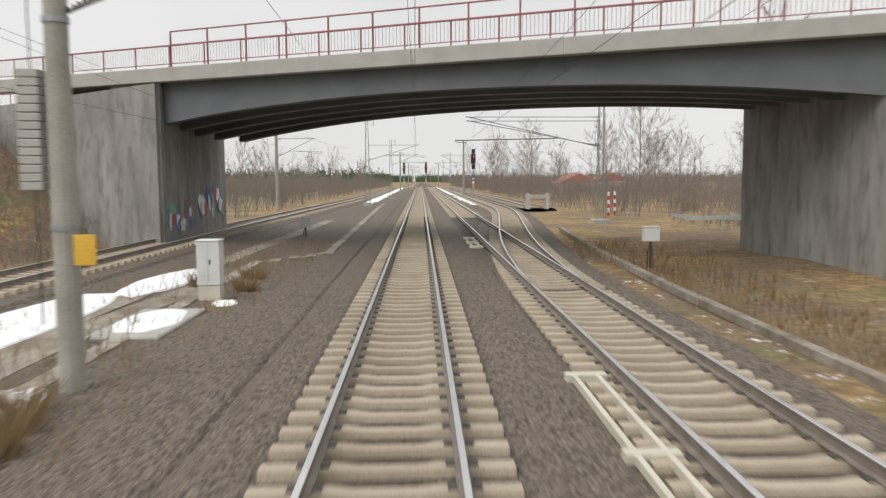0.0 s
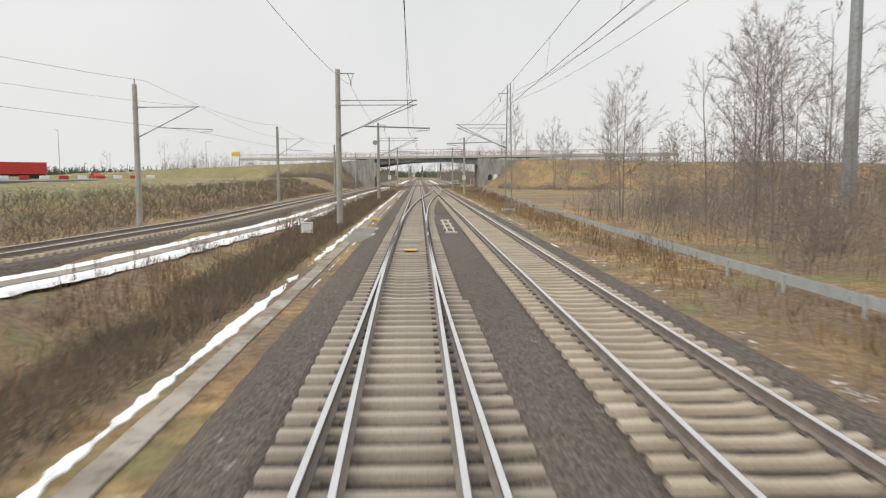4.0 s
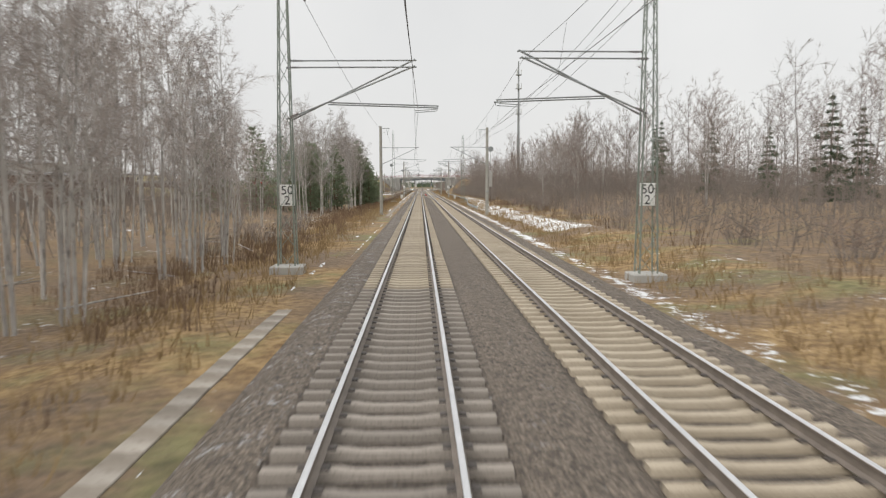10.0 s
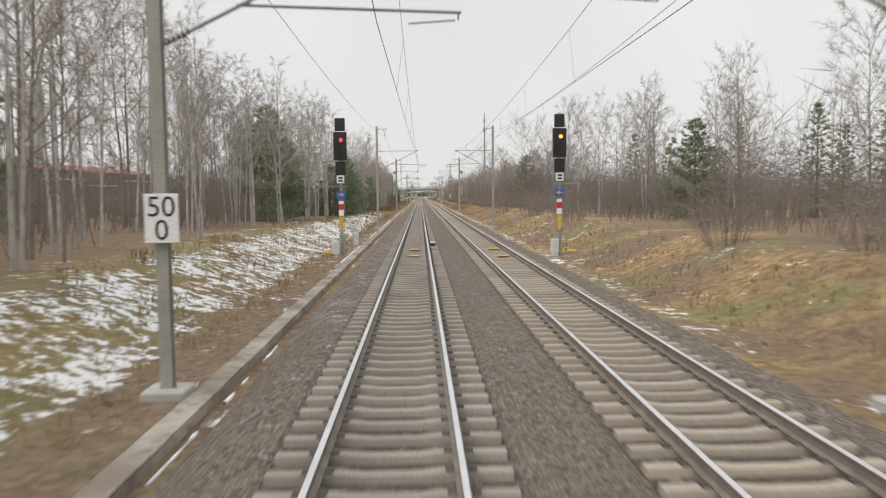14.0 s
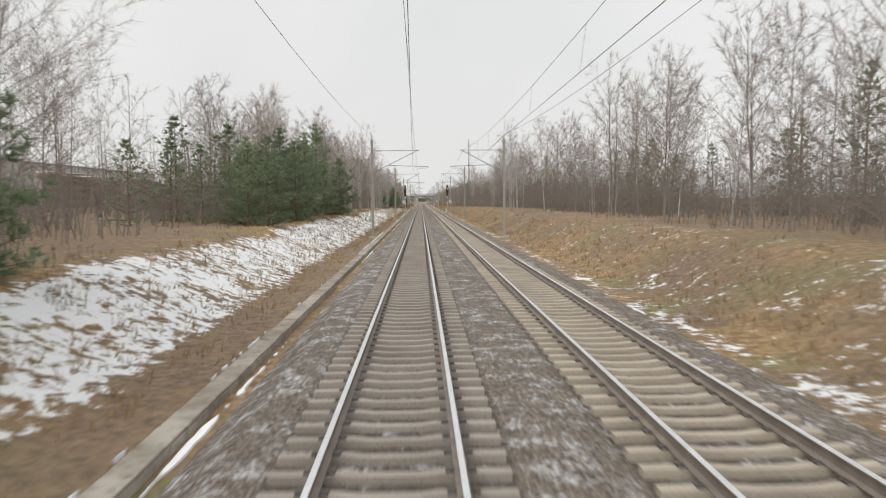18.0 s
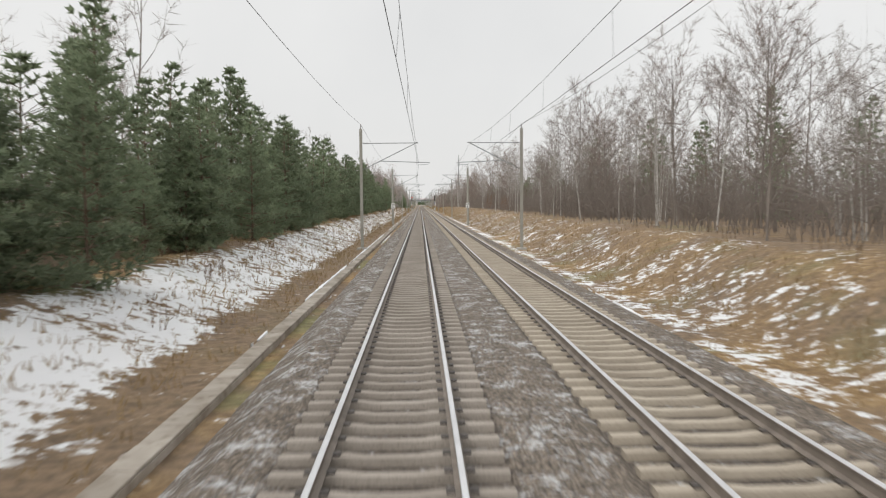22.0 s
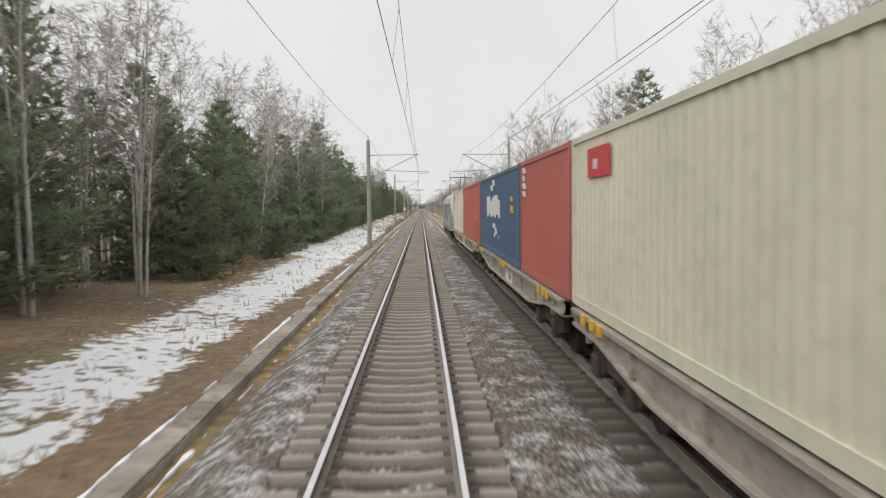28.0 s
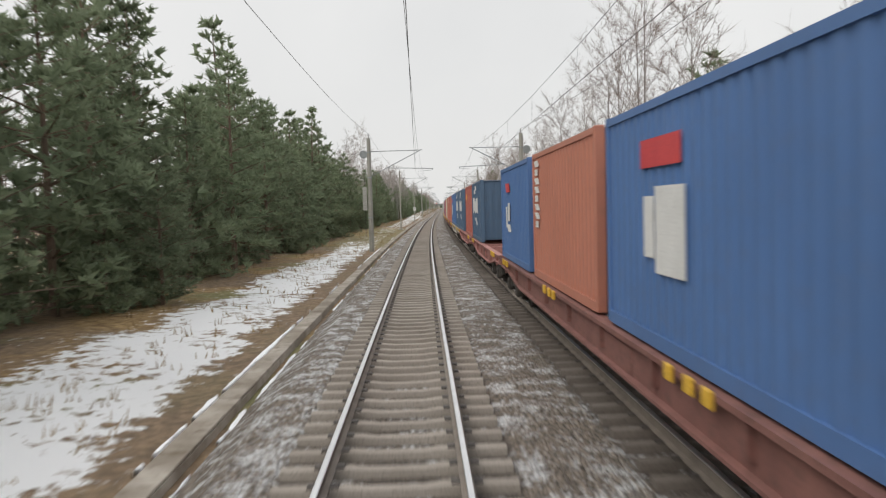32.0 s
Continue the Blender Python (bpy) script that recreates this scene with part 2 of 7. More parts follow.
CABINET = material("light_grey_cabinet", (0.55, 0.57, 0.55), (0.66, 0.68, 0.66), 2, 0.5, 0.03)
BIRCHBARK = material("birch_bark", (0.26, 0.24, 0.22), (0.60, 0.58, 0.545), 1.6, 0.85, 0.3, c3=(0.05, 0.045, 0.04), fine=7, stretch=(1, 1, 0.4))
BARK = material("grey_brown_bark", (0.17, 0.145, 0.125), (0.28, 0.245, 0.215), 2.0, 0.9, 0.5)
PINEBARK = material("orange_pine_bark", (0.12, 0.09, 0.07), (0.24, 0.165, 0.115), 1.5, 0.9, 0.5)
TWIG = foliage("bare_twigs", (0.235, 0.20, 0.178), (0.375, 0.325, 0.292), 1.0, 0.3)
TWIGPALE = foliage("birch_twigs", (0.29, 0.255, 0.235), (0.45, 0.405, 0.375), 1.0, 0.35)
TWIGRED = foliage("reddish_bare_twigs", (0.22, 0.17, 0.145), (0.34, 0.265, 0.225), 1.0, 0.3)
NEEDLE = foliage("pine_needles", (0.165, 0.21, 0.13), (0.295, 0.345, 0.22), 0.4, 0.5, 0.22)
SPRUCE = foliage("spruce_needles", (0.06, 0.085, 0.05), (0.115, 0.15, 0.085), 0.8, 0.35)
DRYLEAF = foliage("russet_dry_leaves", (0.17, 0.08, 0.045), (0.31, 0.155, 0.085), 1.2, 0.4)
STRAW = foliage("dry_grass_blades", (0.22, 0.15, 0.075), (0.43, 0.305, 0.155), 0.6, 0.3)

# ---- building helpers ----


def part(name, bm, mat, parent, label=""):
    me = bpy.data.meshes.new(name)
    bm.to_mesh(me)
    bm.free()
    me.materials.append(mat)
    ob = new(name, me)
    ob.parent = parent
    if label:
        tagged(ob, label)
    return ob


def share(name, data, parent, m):
    ob = new(name, data)
    ob.parent = parent
    ob.matrix_basis = m
    return ob


def thing(name, m, label, category, group="", kind=""):
    ob = new(name)
    ob.empty_display_size = 0.2
    ob.matrix_basis = m
    return tagged(ob, label, category, group, kind)


def at(x, y, z=0.0, rz=0.0):
    """The pose of a thing x metres beside the axis at y, turned with the line."""
    s, a = bend(y)
    return pose(s + x, y, z, 0, 0, math.degrees(a) + rz)


def box(bm, a, b, m=None, bevel=0.0):
    (x0, y0, z0), (x1, y1, z1) = a, b
    vs = [bm.verts.new(v) for v in ((x0, y0, z0), (x1, y0, z0), (x1, y1, z0), (x0, y1, z0), (x0, y0, z1), (x1, y0, z1), (x1, y1, z1), (x0, y1, z1))]
    if m:
        for v in vs:
            v.co = m @ v.co
    fs = [bm.faces.new([vs[i] for i in f]) for f in ((3, 2, 1, 0), (4, 5, 6, 7), (0, 1, 5, 4), (1, 2, 6, 5), (2, 3, 7, 6), (3, 0, 4, 7))]
    if bevel:
        bmesh.ops.bevel(bm, geom=list({e for f in fs for e in f.edges}), offset=bevel, segments=1, affect="EDGES")
    return bm


def B(*boxes, bevel=0.0):
    bm = bmesh.new()
    for a, b in boxes:
        box(bm, a, b, None, bevel)
    return bm


def rod(bm, p, q, r0, r1=None, n=6, caps=True):
    p, q = Vector(p), Vector(q)
    r1 = r0 if r1 is None else r1
    d = (q - p).normalized()
    u = d.orthogonal().normalized()
    w = d.cross(u)
    ra, rb = [], []
    for i in range(n):
        o = u * math.cos(2 * math.pi * i / n) + w * math.sin(2 * math.pi * i / n)
        ra.append(bm.verts.new(p + o * r0))
        rb.append(bm.verts.new(q + o * r1))
    for i in range(n):
        bm.faces.new((ra[i], ra[(i + 1) % n], rb[(i + 1) % n], rb[i]))
    if caps and n > 2:
        bm.faces.new(ra[::-1]), bm.faces.new(rb)
    return bm


def R(*rods):
    bm = bmesh.new()
    for r in rods:
        rod(bm, *r)
    return bm


def mesh_from(name, verts, faces, mat):
    me = bpy.data.meshes.new(name)
    me.from_pydata(verts, [], faces)
    me.materials.append(mat)
    return me


def extrude_line(name, profile, line, mat, closed=True):
    """Sweeps a profile of (side, up) points along a list of (x, y, z, heading)."""
    n, vs, fs = len(profile), [], []
    for x, y, z, a in line:
        c, s = math.cos(a), math.sin(a)
        vs += [(x + u * c, y + u * s, z + w) for u, w in profile]
    for i in range(len(line) - 1):
        for j in range(n if closed else n - 1):
            k = (j + 1) % n
            fs.append((i * n + j, i * n + k, (i + 1) * n + k, (i + 1) * n + j))
    if closed:
        fs += [tuple(range(n))[::-1], tuple((len(line) - 1) * n + j for j in range(n))]
    return mesh_from(name, vs, fs, mat)


def axis(x, y0, y1, step=8.0, z=0.0):
    """Points of a line that keeps x metres beside the axis, from y0 to y1."""
    out, n = [], max(2, int(abs(y1 - y0) / step) + 1)
    for i in range(n):
        y = y0 + (y1 - y0) * i / (n - 1)
        s, a = bend(y)
        out.append((s + x, y, z, a))
    return out


def lerp(tab, y):
    """Value at y in a table of (y, value) whose y falls."""
    if y >= tab[0][0]:
        return tab[0][1]
    for (a, u), (b, v) in zip(tab, tab[1:]):
        if y >= b:
            f = (a - y) / (a - b)
            return u + (v - u) * f
    return tab[-1][1]

# ---- ground ----
LEFT_BANK = [(200, -0.5), (20, -0.6), (-60, -1.2), (-130, -1.6), (-200, -2.0), (-260, -1.6), (-300, -1.1), (-360, -1.0), (-440, -0.9), (-480, -0.3), (-520, 0.1), (-560, 0.5), (-640, 0.9),
             (-740, 1.1), (-800, 1.1), (-880, 1.0), (-960, 0.7), (-1040, 0.5), (-1100, 0.1), (-1160, -0.3), (-1430, -0.4)]
RIGHT_BANK = [(200, -0.6), (0, -0.6), (-120, -0.8), (-200, -0.4), (-260, -0.3), (-400, -0.2), (-480, 0.2), (-560, 0.7), (-660, 1.3), (-860, 1.2), (-1000, 1.1), (-1090, 0.9), (-1180, 0.3), (-1430, 0.2)]
RIGHT_FAR = [(200, -0.8), (-90, -0.5), (-160, 1.5), (-260, 2.2), (-340, 1.2), (-450, 0.6), (-600, 1.0), (-1430, 0.8)]
SNOW_LEFT = [(200, 0.2), (-40, 0.28), (-130, 0.3), (-200, 0.12), (-300, 0.22), (-350, 0.3), (-430, 0.24), (-500, 0.46), (-550, 0.5), (-600, 0.44), (-660, 0.52), (-740, 0.54), (-780, 0.5), (-850, 0.5), (-905, 0.5), (-945, 0.56), (-960, 0.6), (-1080, 0.6), (-1190, 0.64), (-1215, 0.53), (-1250, 0.52), (-1280, 0.42), (-1325, 0.3), (-1345, 0.55), (-1430, 0.62)]
SNOW_RIGHT = [(200, 0.1), (10, 0.3), (-60, 0.36), (-110, 0.28), (-250, 0.2), (-350, 0.35), (-450, 0.3), (-560, 0.38), (-640, 0.25), (-760, 0.36), (-850, 0.4), (-1100, 0.4), (-1430, 0.35)]
BRIDGE_DIR = Vector((0.914, -0.405, 0))
BRIDGE_AT = Vector((-12.2, 36.7, 0))


def smooth(f):
    f = min(1.0, max(0.0, f))
    return f * f * (3 - 2 * f)


def left_track(y):
    """Sideways place of the branch line that swings away."""
    return lerp([(400, -9), (120, -9.5), (46, -11.4), (20, -11.9), (-38, -12.8), (-127, -13.3), (-150, -15.3), (-173, -20), (-206, -27), (-240, -36), (-280, -48), (-330, -66), (-420, -105)], y)


x_tr = lambda y: lerp([(90, -4.4), (33, -3.6), (29, -5.9), (5, -5.4), (-15, -3.3), (-60, -3.15), (-260, -3.2), (-540, -3.25), (-830, -3.25), (-1160, -3.4), (-1240, -3.2), (-1430, -3.05)], y)


def kerb(y):
    """How far the ballast side lies below the trough's cover, on the later stretch."""
    return 0.15 * smooth((-450 - y) / 60.0)


def ground(x, y):
    """Height of the ground x metres beside the axis at y."""
    n1 = noise.noise((x * 0.21, y * 0.21, 3.0)) * 0.22 + noise.noise((x * 0.9, y * 0.9, 7.0)) * 0.06
    if x < 2:
        b = lerp(LEFT_BANK, y)
        d = -x
        if d < 4.4:
            z = -0.53 - (kerb(y) if d < 3.1 else 0.0)
        else:
            z = -0.53 + (b + 0.53) * smooth((d - 4.4) / 5.0)
        if d > 12:
            z += min(30.0, (d - 12)) * (0.0 if y > -200 else 0.04 * smooth((-200 - y) / 80.0))
        lt = left_track(y)
        if y > -430:
            z = z + (-0.55 - z) * smooth(2.3 - abs(x - lt) / 4.5)
            if x < lt - 4:
                z += 2.9 * smooth((lt - 5 - x) / 8.0) * smooth((70 - y) / 60.0)
    else:
        b = lerp(RIGHT_BANK, y)
        d = x - 4.0
        if d < 3.8:
            z = -0.62
        else:
            z = -0.62 + (b + 0.62) * smooth((d - 3.8) / 5.0)
        z += (lerp(RIGHT_FAR, y) - b) * smooth((d - 12) / 10.0)
    k = smooth((abs(x - 1.5) - 5.2) / 2.5)
    z += n1 * k
    # road embankment on both sides of the bridge
    p = Vector((x, y, 0)) - BRIDGE_AT
    along = p.dot(BRIDGE_DIR)
    across = p.dot(Vector((-BRIDGE_DIR.y, BRIDGE_DIR.x, 0))) - 5.5
    if abs(across) < 40 and (x < -8 or x > 10):
        top = 6.9
        if along < -4:
            top = 6.9 + along * 0.028
        elif along > 30:
            top = 6.9 - (along - 30) * 0.02
        h = top - max(0.0, abs(across) - 6.3) / 1.7
        if x < 0:
            h -= max(0.0, x + 23.5) * 0.9
        else:
            h -= max(0.0, 25.5 - x) * 0.9
        z = max(z, h + n1 * 0.8)
    return z


xg = lambda y: lerp([(70, 21), (-10, 15.5), (-48, 13.8), (-110, 11.6), (-152, 10.6), (-215, 10.1), (-250, 9.9), (-275, 10.2), (-300, 9.1), (-318, 8.0), (-330, 7.8), (-343, 8.0), (-390, 9.0)], y)
XS = [-900, -600, -400, -280, -200, -150, -115, -90, -72, -58, -48, -40, -34, -29, -25, -22, -19.5, -17.5, -16, -14.7, -13.4, -12.2, -11, -10, -9.2, -8.4, -7.7, -7, -6.3, -5.7, -5.2, -4.7, -4.2, -3.8, -3.46, -3.04,
      -2.0, 1.0, 4.0, 6.6, 7.2, 7.8, 8.4, 9, 9.7, 10.4, 11.2, 12, 13, 14, 15.2, 16.5, 18, 20, 22.5, 25, 28, 32, 37, 43, 50, 60, 75, 95, 120, 160, 220, 320, 500, 900]
YS = [2500, 1500, 900, 600, 420, 300, 220, 170, 135, 110] + [100 - 2.5 * i for i in range(0, 613)] + [-1460, -1520, -1600]
verts, faces, snowv, woodv, mossv = [], [], [], [], []
for y in YS:
    s, a = bend(max(y, -1440))
    for x in XS:
        verts.append((s + x, y, ground(x, y)))
        if x < 2:
            sn = lerp(SNOW_LEFT, y) - (0.3 if -x > 13 else 0.0)
            if y < -480:
                band = smooth((-x - (4.7 if y > -1120 else 4.2 if y > -1240 else 3.8)) / 0.7) * (1 - smooth((-x - (8.0 if y > -1180 else 6.7) - 0.8 * noise.noise((y * 0.05, 2.0, 0.0))) / 1.4))
                sn += 0.1 * band - (0.26 if not -650 < y < -540 else 0.1) * (1 - band)
            wd = smooth((-x - 9.5) / 2.5) * smooth((-290 - y) / 20) * 0.85
            if -430 < y < -345 and x < -8.5:
                sn, wd = 0.33 + 0.12 * noise.noise((x * 0.2, y * 0.1, 9.0)), 0.6
            if y < -470 and x < -3.3:
                wd = max(wd, 0.8 * (1 - smooth((-x - 4.9 - 0.5 * noise.noise((y * 0.15, 3.0, 1.0))) / 1.0)))
            if y > -300:
                sn = sn if -x < 5.5 else sn - 0.22
                sn += 0.25 if abs(x - left_track(y) - 4.2) < 1.4 else 0.0
        else:
            sn = lerp(SNOW_RIGHT, y) + ((0.3 if -400 < y < -200 else 0.2 if -500 < y <= -400 else 0.14) if 6.6 < x < 7.6 else 0) - (0.25 if x > 13 and y > -560 else 0) - (0.08 if x > 13 else 0)
            sn += 0.05 * smooth((-760 - y) / 40) * smooth((x - 6.8) / 0.6) * (1 - smooth((x - 10.2 - 1.2 * noise.noise((y * 0.06, 5.0, 0.0))) / 1.6))
            if -390 < y < -225:
                sn += 0.4 * smooth((x - xg(y) - 0.3) / 0.5) * (1 - smooth((x - xg(y) - 3.0) / 0.8))
            wd = max(smooth((x - 16) / 3) * (0.8 if y < -60 else 0.0), smooth((x - 7) / 3) * smooth((-600 - y) / 60) * (0.55 + 0.4 * noise.noise((x * 0.3, y * 0.1, 8.0))))
        if y > -60 and abs(x) > 14:
            sn = 0.22
        # brown litter below the brush; its full strength also paints in the brush's shade
        if -215 < y < -22 and -7.6 < x < -4.1:
            wd = 1.0
            sn -= 0.1
        ms = 0.0
        if x < 2 and -690 < y < -480:
            ms = 0.5 * smooth((-x - 4.6) / 1.0) * (1 - smooth((-x - 9) / 3)) * (0.7 + 0.6 * noise.noise((x * 0.4, y * 0.15, 2.0)))
        if x < -3.3 and -1345 < y < -1285:
            ms = 0.5 * (1 - smooth((-x - 7.5) / 2.0))
        if x < left_track(max(y, -420)) - 11 and y > -330:
            ms, sn = 0.65, 0.36 + 0.12 * noise.noise((x * 0.02, y * 0.09, 4.0))
        mossv.append(max(0.0, ms))
        snowv.append(sn - 0.1)
        woodv.append(wd)
nx = len(XS)
for i in range(len(YS) - 1):
    for j in range(nx - 1):
        faces.append((i * nx + j, (i + 1) * nx + j, (i + 1) * nx + j + 1, i * nx + j + 1))
me = mesh_from("ground", verts, faces, TURF)
me.attributes.new("snow", "FLOAT", "POINT").data.foreach_set("value", snowv)
me.attributes.new("moss", "FLOAT", "POINT").data.foreach_set("value", mossv)
me.attributes.new("wood", "FLOAT", "POINT").data.foreach_set("value", woodv)
me.polygons.foreach_set("use_smooth", [True] * len(faces))
tagged(new("ground", me), "rough winter verge with straw grass, brown litter and patches of snow", "ground", kind="structure")


def ballast_bed(name, line, half, label, z=-0.3, snow=0.1, cribs=False):
    """A bed of crushed stone with sloping shoulders along a line of (x, y, z, heading)."""
    prof = [(-half - 0.75, -0.48), (-half - 0.3, -0.2), (-half, 0.0), (-half * 0.7, 0.0), (-half * 0.5, -0.02), (-half * 0.25, 0.0), (0, 0.02), (half * 0.25, 0.0), (half * 0.5, -0.02), (half * 0.7, 0.0), (half, 0.0), (half + 0.3, -0.2), (half + 0.75, -0.48)]
    if cribs:
        prof = [(-4.8, -0.48), (-4.35, -0.2), (-4.0, 0.0), (-3.42, 0.0), (-3.26, -0.04), (-2.0, -0.045), (-0.74, -0.04), (-0.58, 0.0), (0, 0.03), (0.58, 0.0), (0.74, -0.04), (2.0, -0.045), (3.26, -0.04), (3.42, 0.0), (4.0, 0.0), (4.35, -0.2), (4.8, -0.48)]
    n, vs, fs, sv = len(prof), [], [], []
    for x, y, z0, a in line:
        for u, w in prof:
            q = noise.noise((u * 1.3 + x, y * 1.1, 2.0)) * 0.03
            vs.append((x + u * math.cos(a), y + u * math.sin(a), z0 + z + w + q))
            sv.append(snow + lerp([(200, -0.12), (-100, -0.12), (-220, 0.1), (-330, 0.04), (-520, 0.0), (-700, 0.16), (-900, 0.16), (-1100, 0.2), (-1430, 0.22)], y) + (0.06 * smooth((-640 - y) / 80.0) if cribs and (u < -3.35 or abs(u) < 0.6) else 0) + ((0.04 if not cribs else 0.13 if u < -3.35 and -600 < y < -180 else 0.02) if abs(u) > 3.35 or not cribs and abs(u) > half - 0.1 else 0))
    for i in range(len(line) - 1):
        for j in range(n - 1):
            fs.append((i * n + j, i * n + j + 1, (i + 1) * n + j + 1, (i + 1) * n + j))
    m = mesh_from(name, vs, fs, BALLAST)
    soil = [(200, 0.1), (0, 0.1), (-60, 0.5), (-230, 0.55), (-320, 0.2), (-400, 0.1), (-1130, 0.05), (-1180, 0.15)]
    dirt = []
    for k, v in enumerate(vs):
        u = prof[k % n][0]
        dirt.append(min(0.9, lerp(soil, v[1]) * (0.8 + 0.4 * noise.noise((v[0] * 0.8, v[1] * 0.15, 1.0))) + (0.58 if cribs and 0.7 < abs(u) < 3.3 else 0.0)))
    m.attributes.new("grime", "FLOAT", "POINT").data.foreach_set("value", dirt)
    m.attributes.new("snow", "FLOAT", "POINT").data.foreach_set("value", sv)
    return tagged(new(name, m), label, "track bed", kind="structure")


ballast_bed("ballast_main", axis(2.0, 700, -1440, 1.0), 4.05, "grey-brown crushed stone ballast under the two main tracks", z=-0.24, cribs=True)
LT = [(left_track(y) + 0, y, 0.0, math.atan((left_track(y - 3) - left_track(y + 3)) / 6)) for y in range(300, -420, -4)]
ballast_bed("ballast_branch", LT, 2.0, "dark crushed stone ballast under the curving branch track", snow=0.0)
ballast_bed("ballast_yard", [(-6.2, y, 0.0, 0.0) for y in range(300, 4, -3)], 3.75, "dark crushed stone between the main line and the branch track", z=-0.4)
SD = [(4.0 + 4.3 * smooth((y - 18) / 62.0), y, 0.0, -math.atan(4.3 * (smooth((y + 1 - 18) / 62.0) - smooth((y - 1 - 18) / 62.0)) / 2)) for y in range(300, 16, -4)]
STUB = [(12.2, y, 0.0, 0.0) for y in range(300, 76, -4)]
ballast_bed("ballast_stub", STUB, 2.0, "crushed stone ballast under the disused stub track", z=-0.26)
ballast_bed("ballast_siding", SD, 2.0, "crushed stone ballast under the overgrown siding", z=-0.26)

# ---- tracks ----
RAIL = [(-0.075, -0.172), (-0.075, -0.16), (-0.012, -0.14), (-0.010, -0.045), (-0.034, -0.032), (-0.034, -0.006), (-0.026, -0.001), (0.026, -0.001), (0.034, -0.006), (0.034, -0.032), (0.010, -0.045), (0.012, -0.14), (0.075, -0.16), (0.075, -0.172)]


def rail_on(track, line, side):
    off = [(x + side * math.cos(a), y + side * math.sin(a), z, a) for x, y, z, a in line]
    r = new("rail", extrude_line("rail", RAIL, off, RAILSIDE))
    r.parent = track
    h = new("rail_head", extrude_line("rail_head", [(-0.0355, -0.012), (-0.0355, -0.003), (-0.028, 0.0025), (0.028, 0.0025), (0.0355, -0.003), (0.0355, -0.012)], off, RAILHEAD))
    h.parent = r
    tagged(h, "bright polished running surface")
    return r


def sleeper_mesh(length, k=1.0):
    """A concrete sleeper: thick ends with canted rail seats, and a lower, narrower waist."""
    bm = bmesh.new()
    h = length / 2
    secs = [(-h, 0.15, -0.178), (-0.52, 0.148, -0.173), (-0.3, 0.125, -0.198), (0.3, 0.125, -0.198), (0.52, 0.148, -0.173), (h, 0.15, -0.178)]
    if length > 2.7:
        secs = [(-h, 0.15, -0.19), (-h + 0.02, 0.15, -0.174), (h - 0.02, 0.15, -0.174), (h, 0.15, -0.19)]
    rows = []
    for x, w, z in secs:
        rows.append([bm.verts.new((vx, vy * k, vz)) for vx, vy, vz in ((x, -w, -0.36), (x, -w * 0.86, z - 0.05), (x, -w * 0.75, z), (x, w * 0.75, z), (x, w * 0.86, z - 0.05), (x, w, -0.36))])
    for p, q in zip(rows, rows[1:]):
        for j in range(5):
            bm.faces.new((p[j], p[j + 1], q[j + 1], q[j]))
    bm.faces.new(rows[0][::-1]), bm.faces.new(rows[-1])
    m = bpy.data.meshes.new("sleeper")
    bm.to_mesh(m)
    bm.free()
    m.materials.append(SLEEPER)
    return m


SLEEPER_MESH, SLEEPER_SLIM = sleeper_mesh(2.6), sleeper_mesh(2.6, 0.82)
bm = bmesh.new()
for sx in (-0.7535, 0.7535):
    for o in (-0.12, 0.12):
        box(bm, (sx + o - 0.045, -0.06, -0.18), (sx + o + 0.045, 0.06, -0.145))
CLIP_MESH = bpy.data.meshes.new("rail_fastening")
bm.to_mesh(CLIP_MESH)
bm.free()
CLIP_MESH.materials.append(CLIP)


def joined(name, base, poses, mat, parent, label, category):
    """Many copies of one mesh, joined into one object of kind stuff."""
    src = np.array([v.co[:] for v in base.vertices])
    fc = [tuple(p.vertices) for p in base.polygons]
    vs, fs = [], []
    for m in poses:
        k = len(vs)
        a = np.array(m)
        vs += (src @ a[:3, :3].T + a[:3, 3]).tolist()
        fs += [tuple(i + k for i in f) for f in fc]
    ob = new(name, mesh_from(name, vs, fs, mat))
    ob.parent = parent
    return tagged(ob, label, kind="stuff")


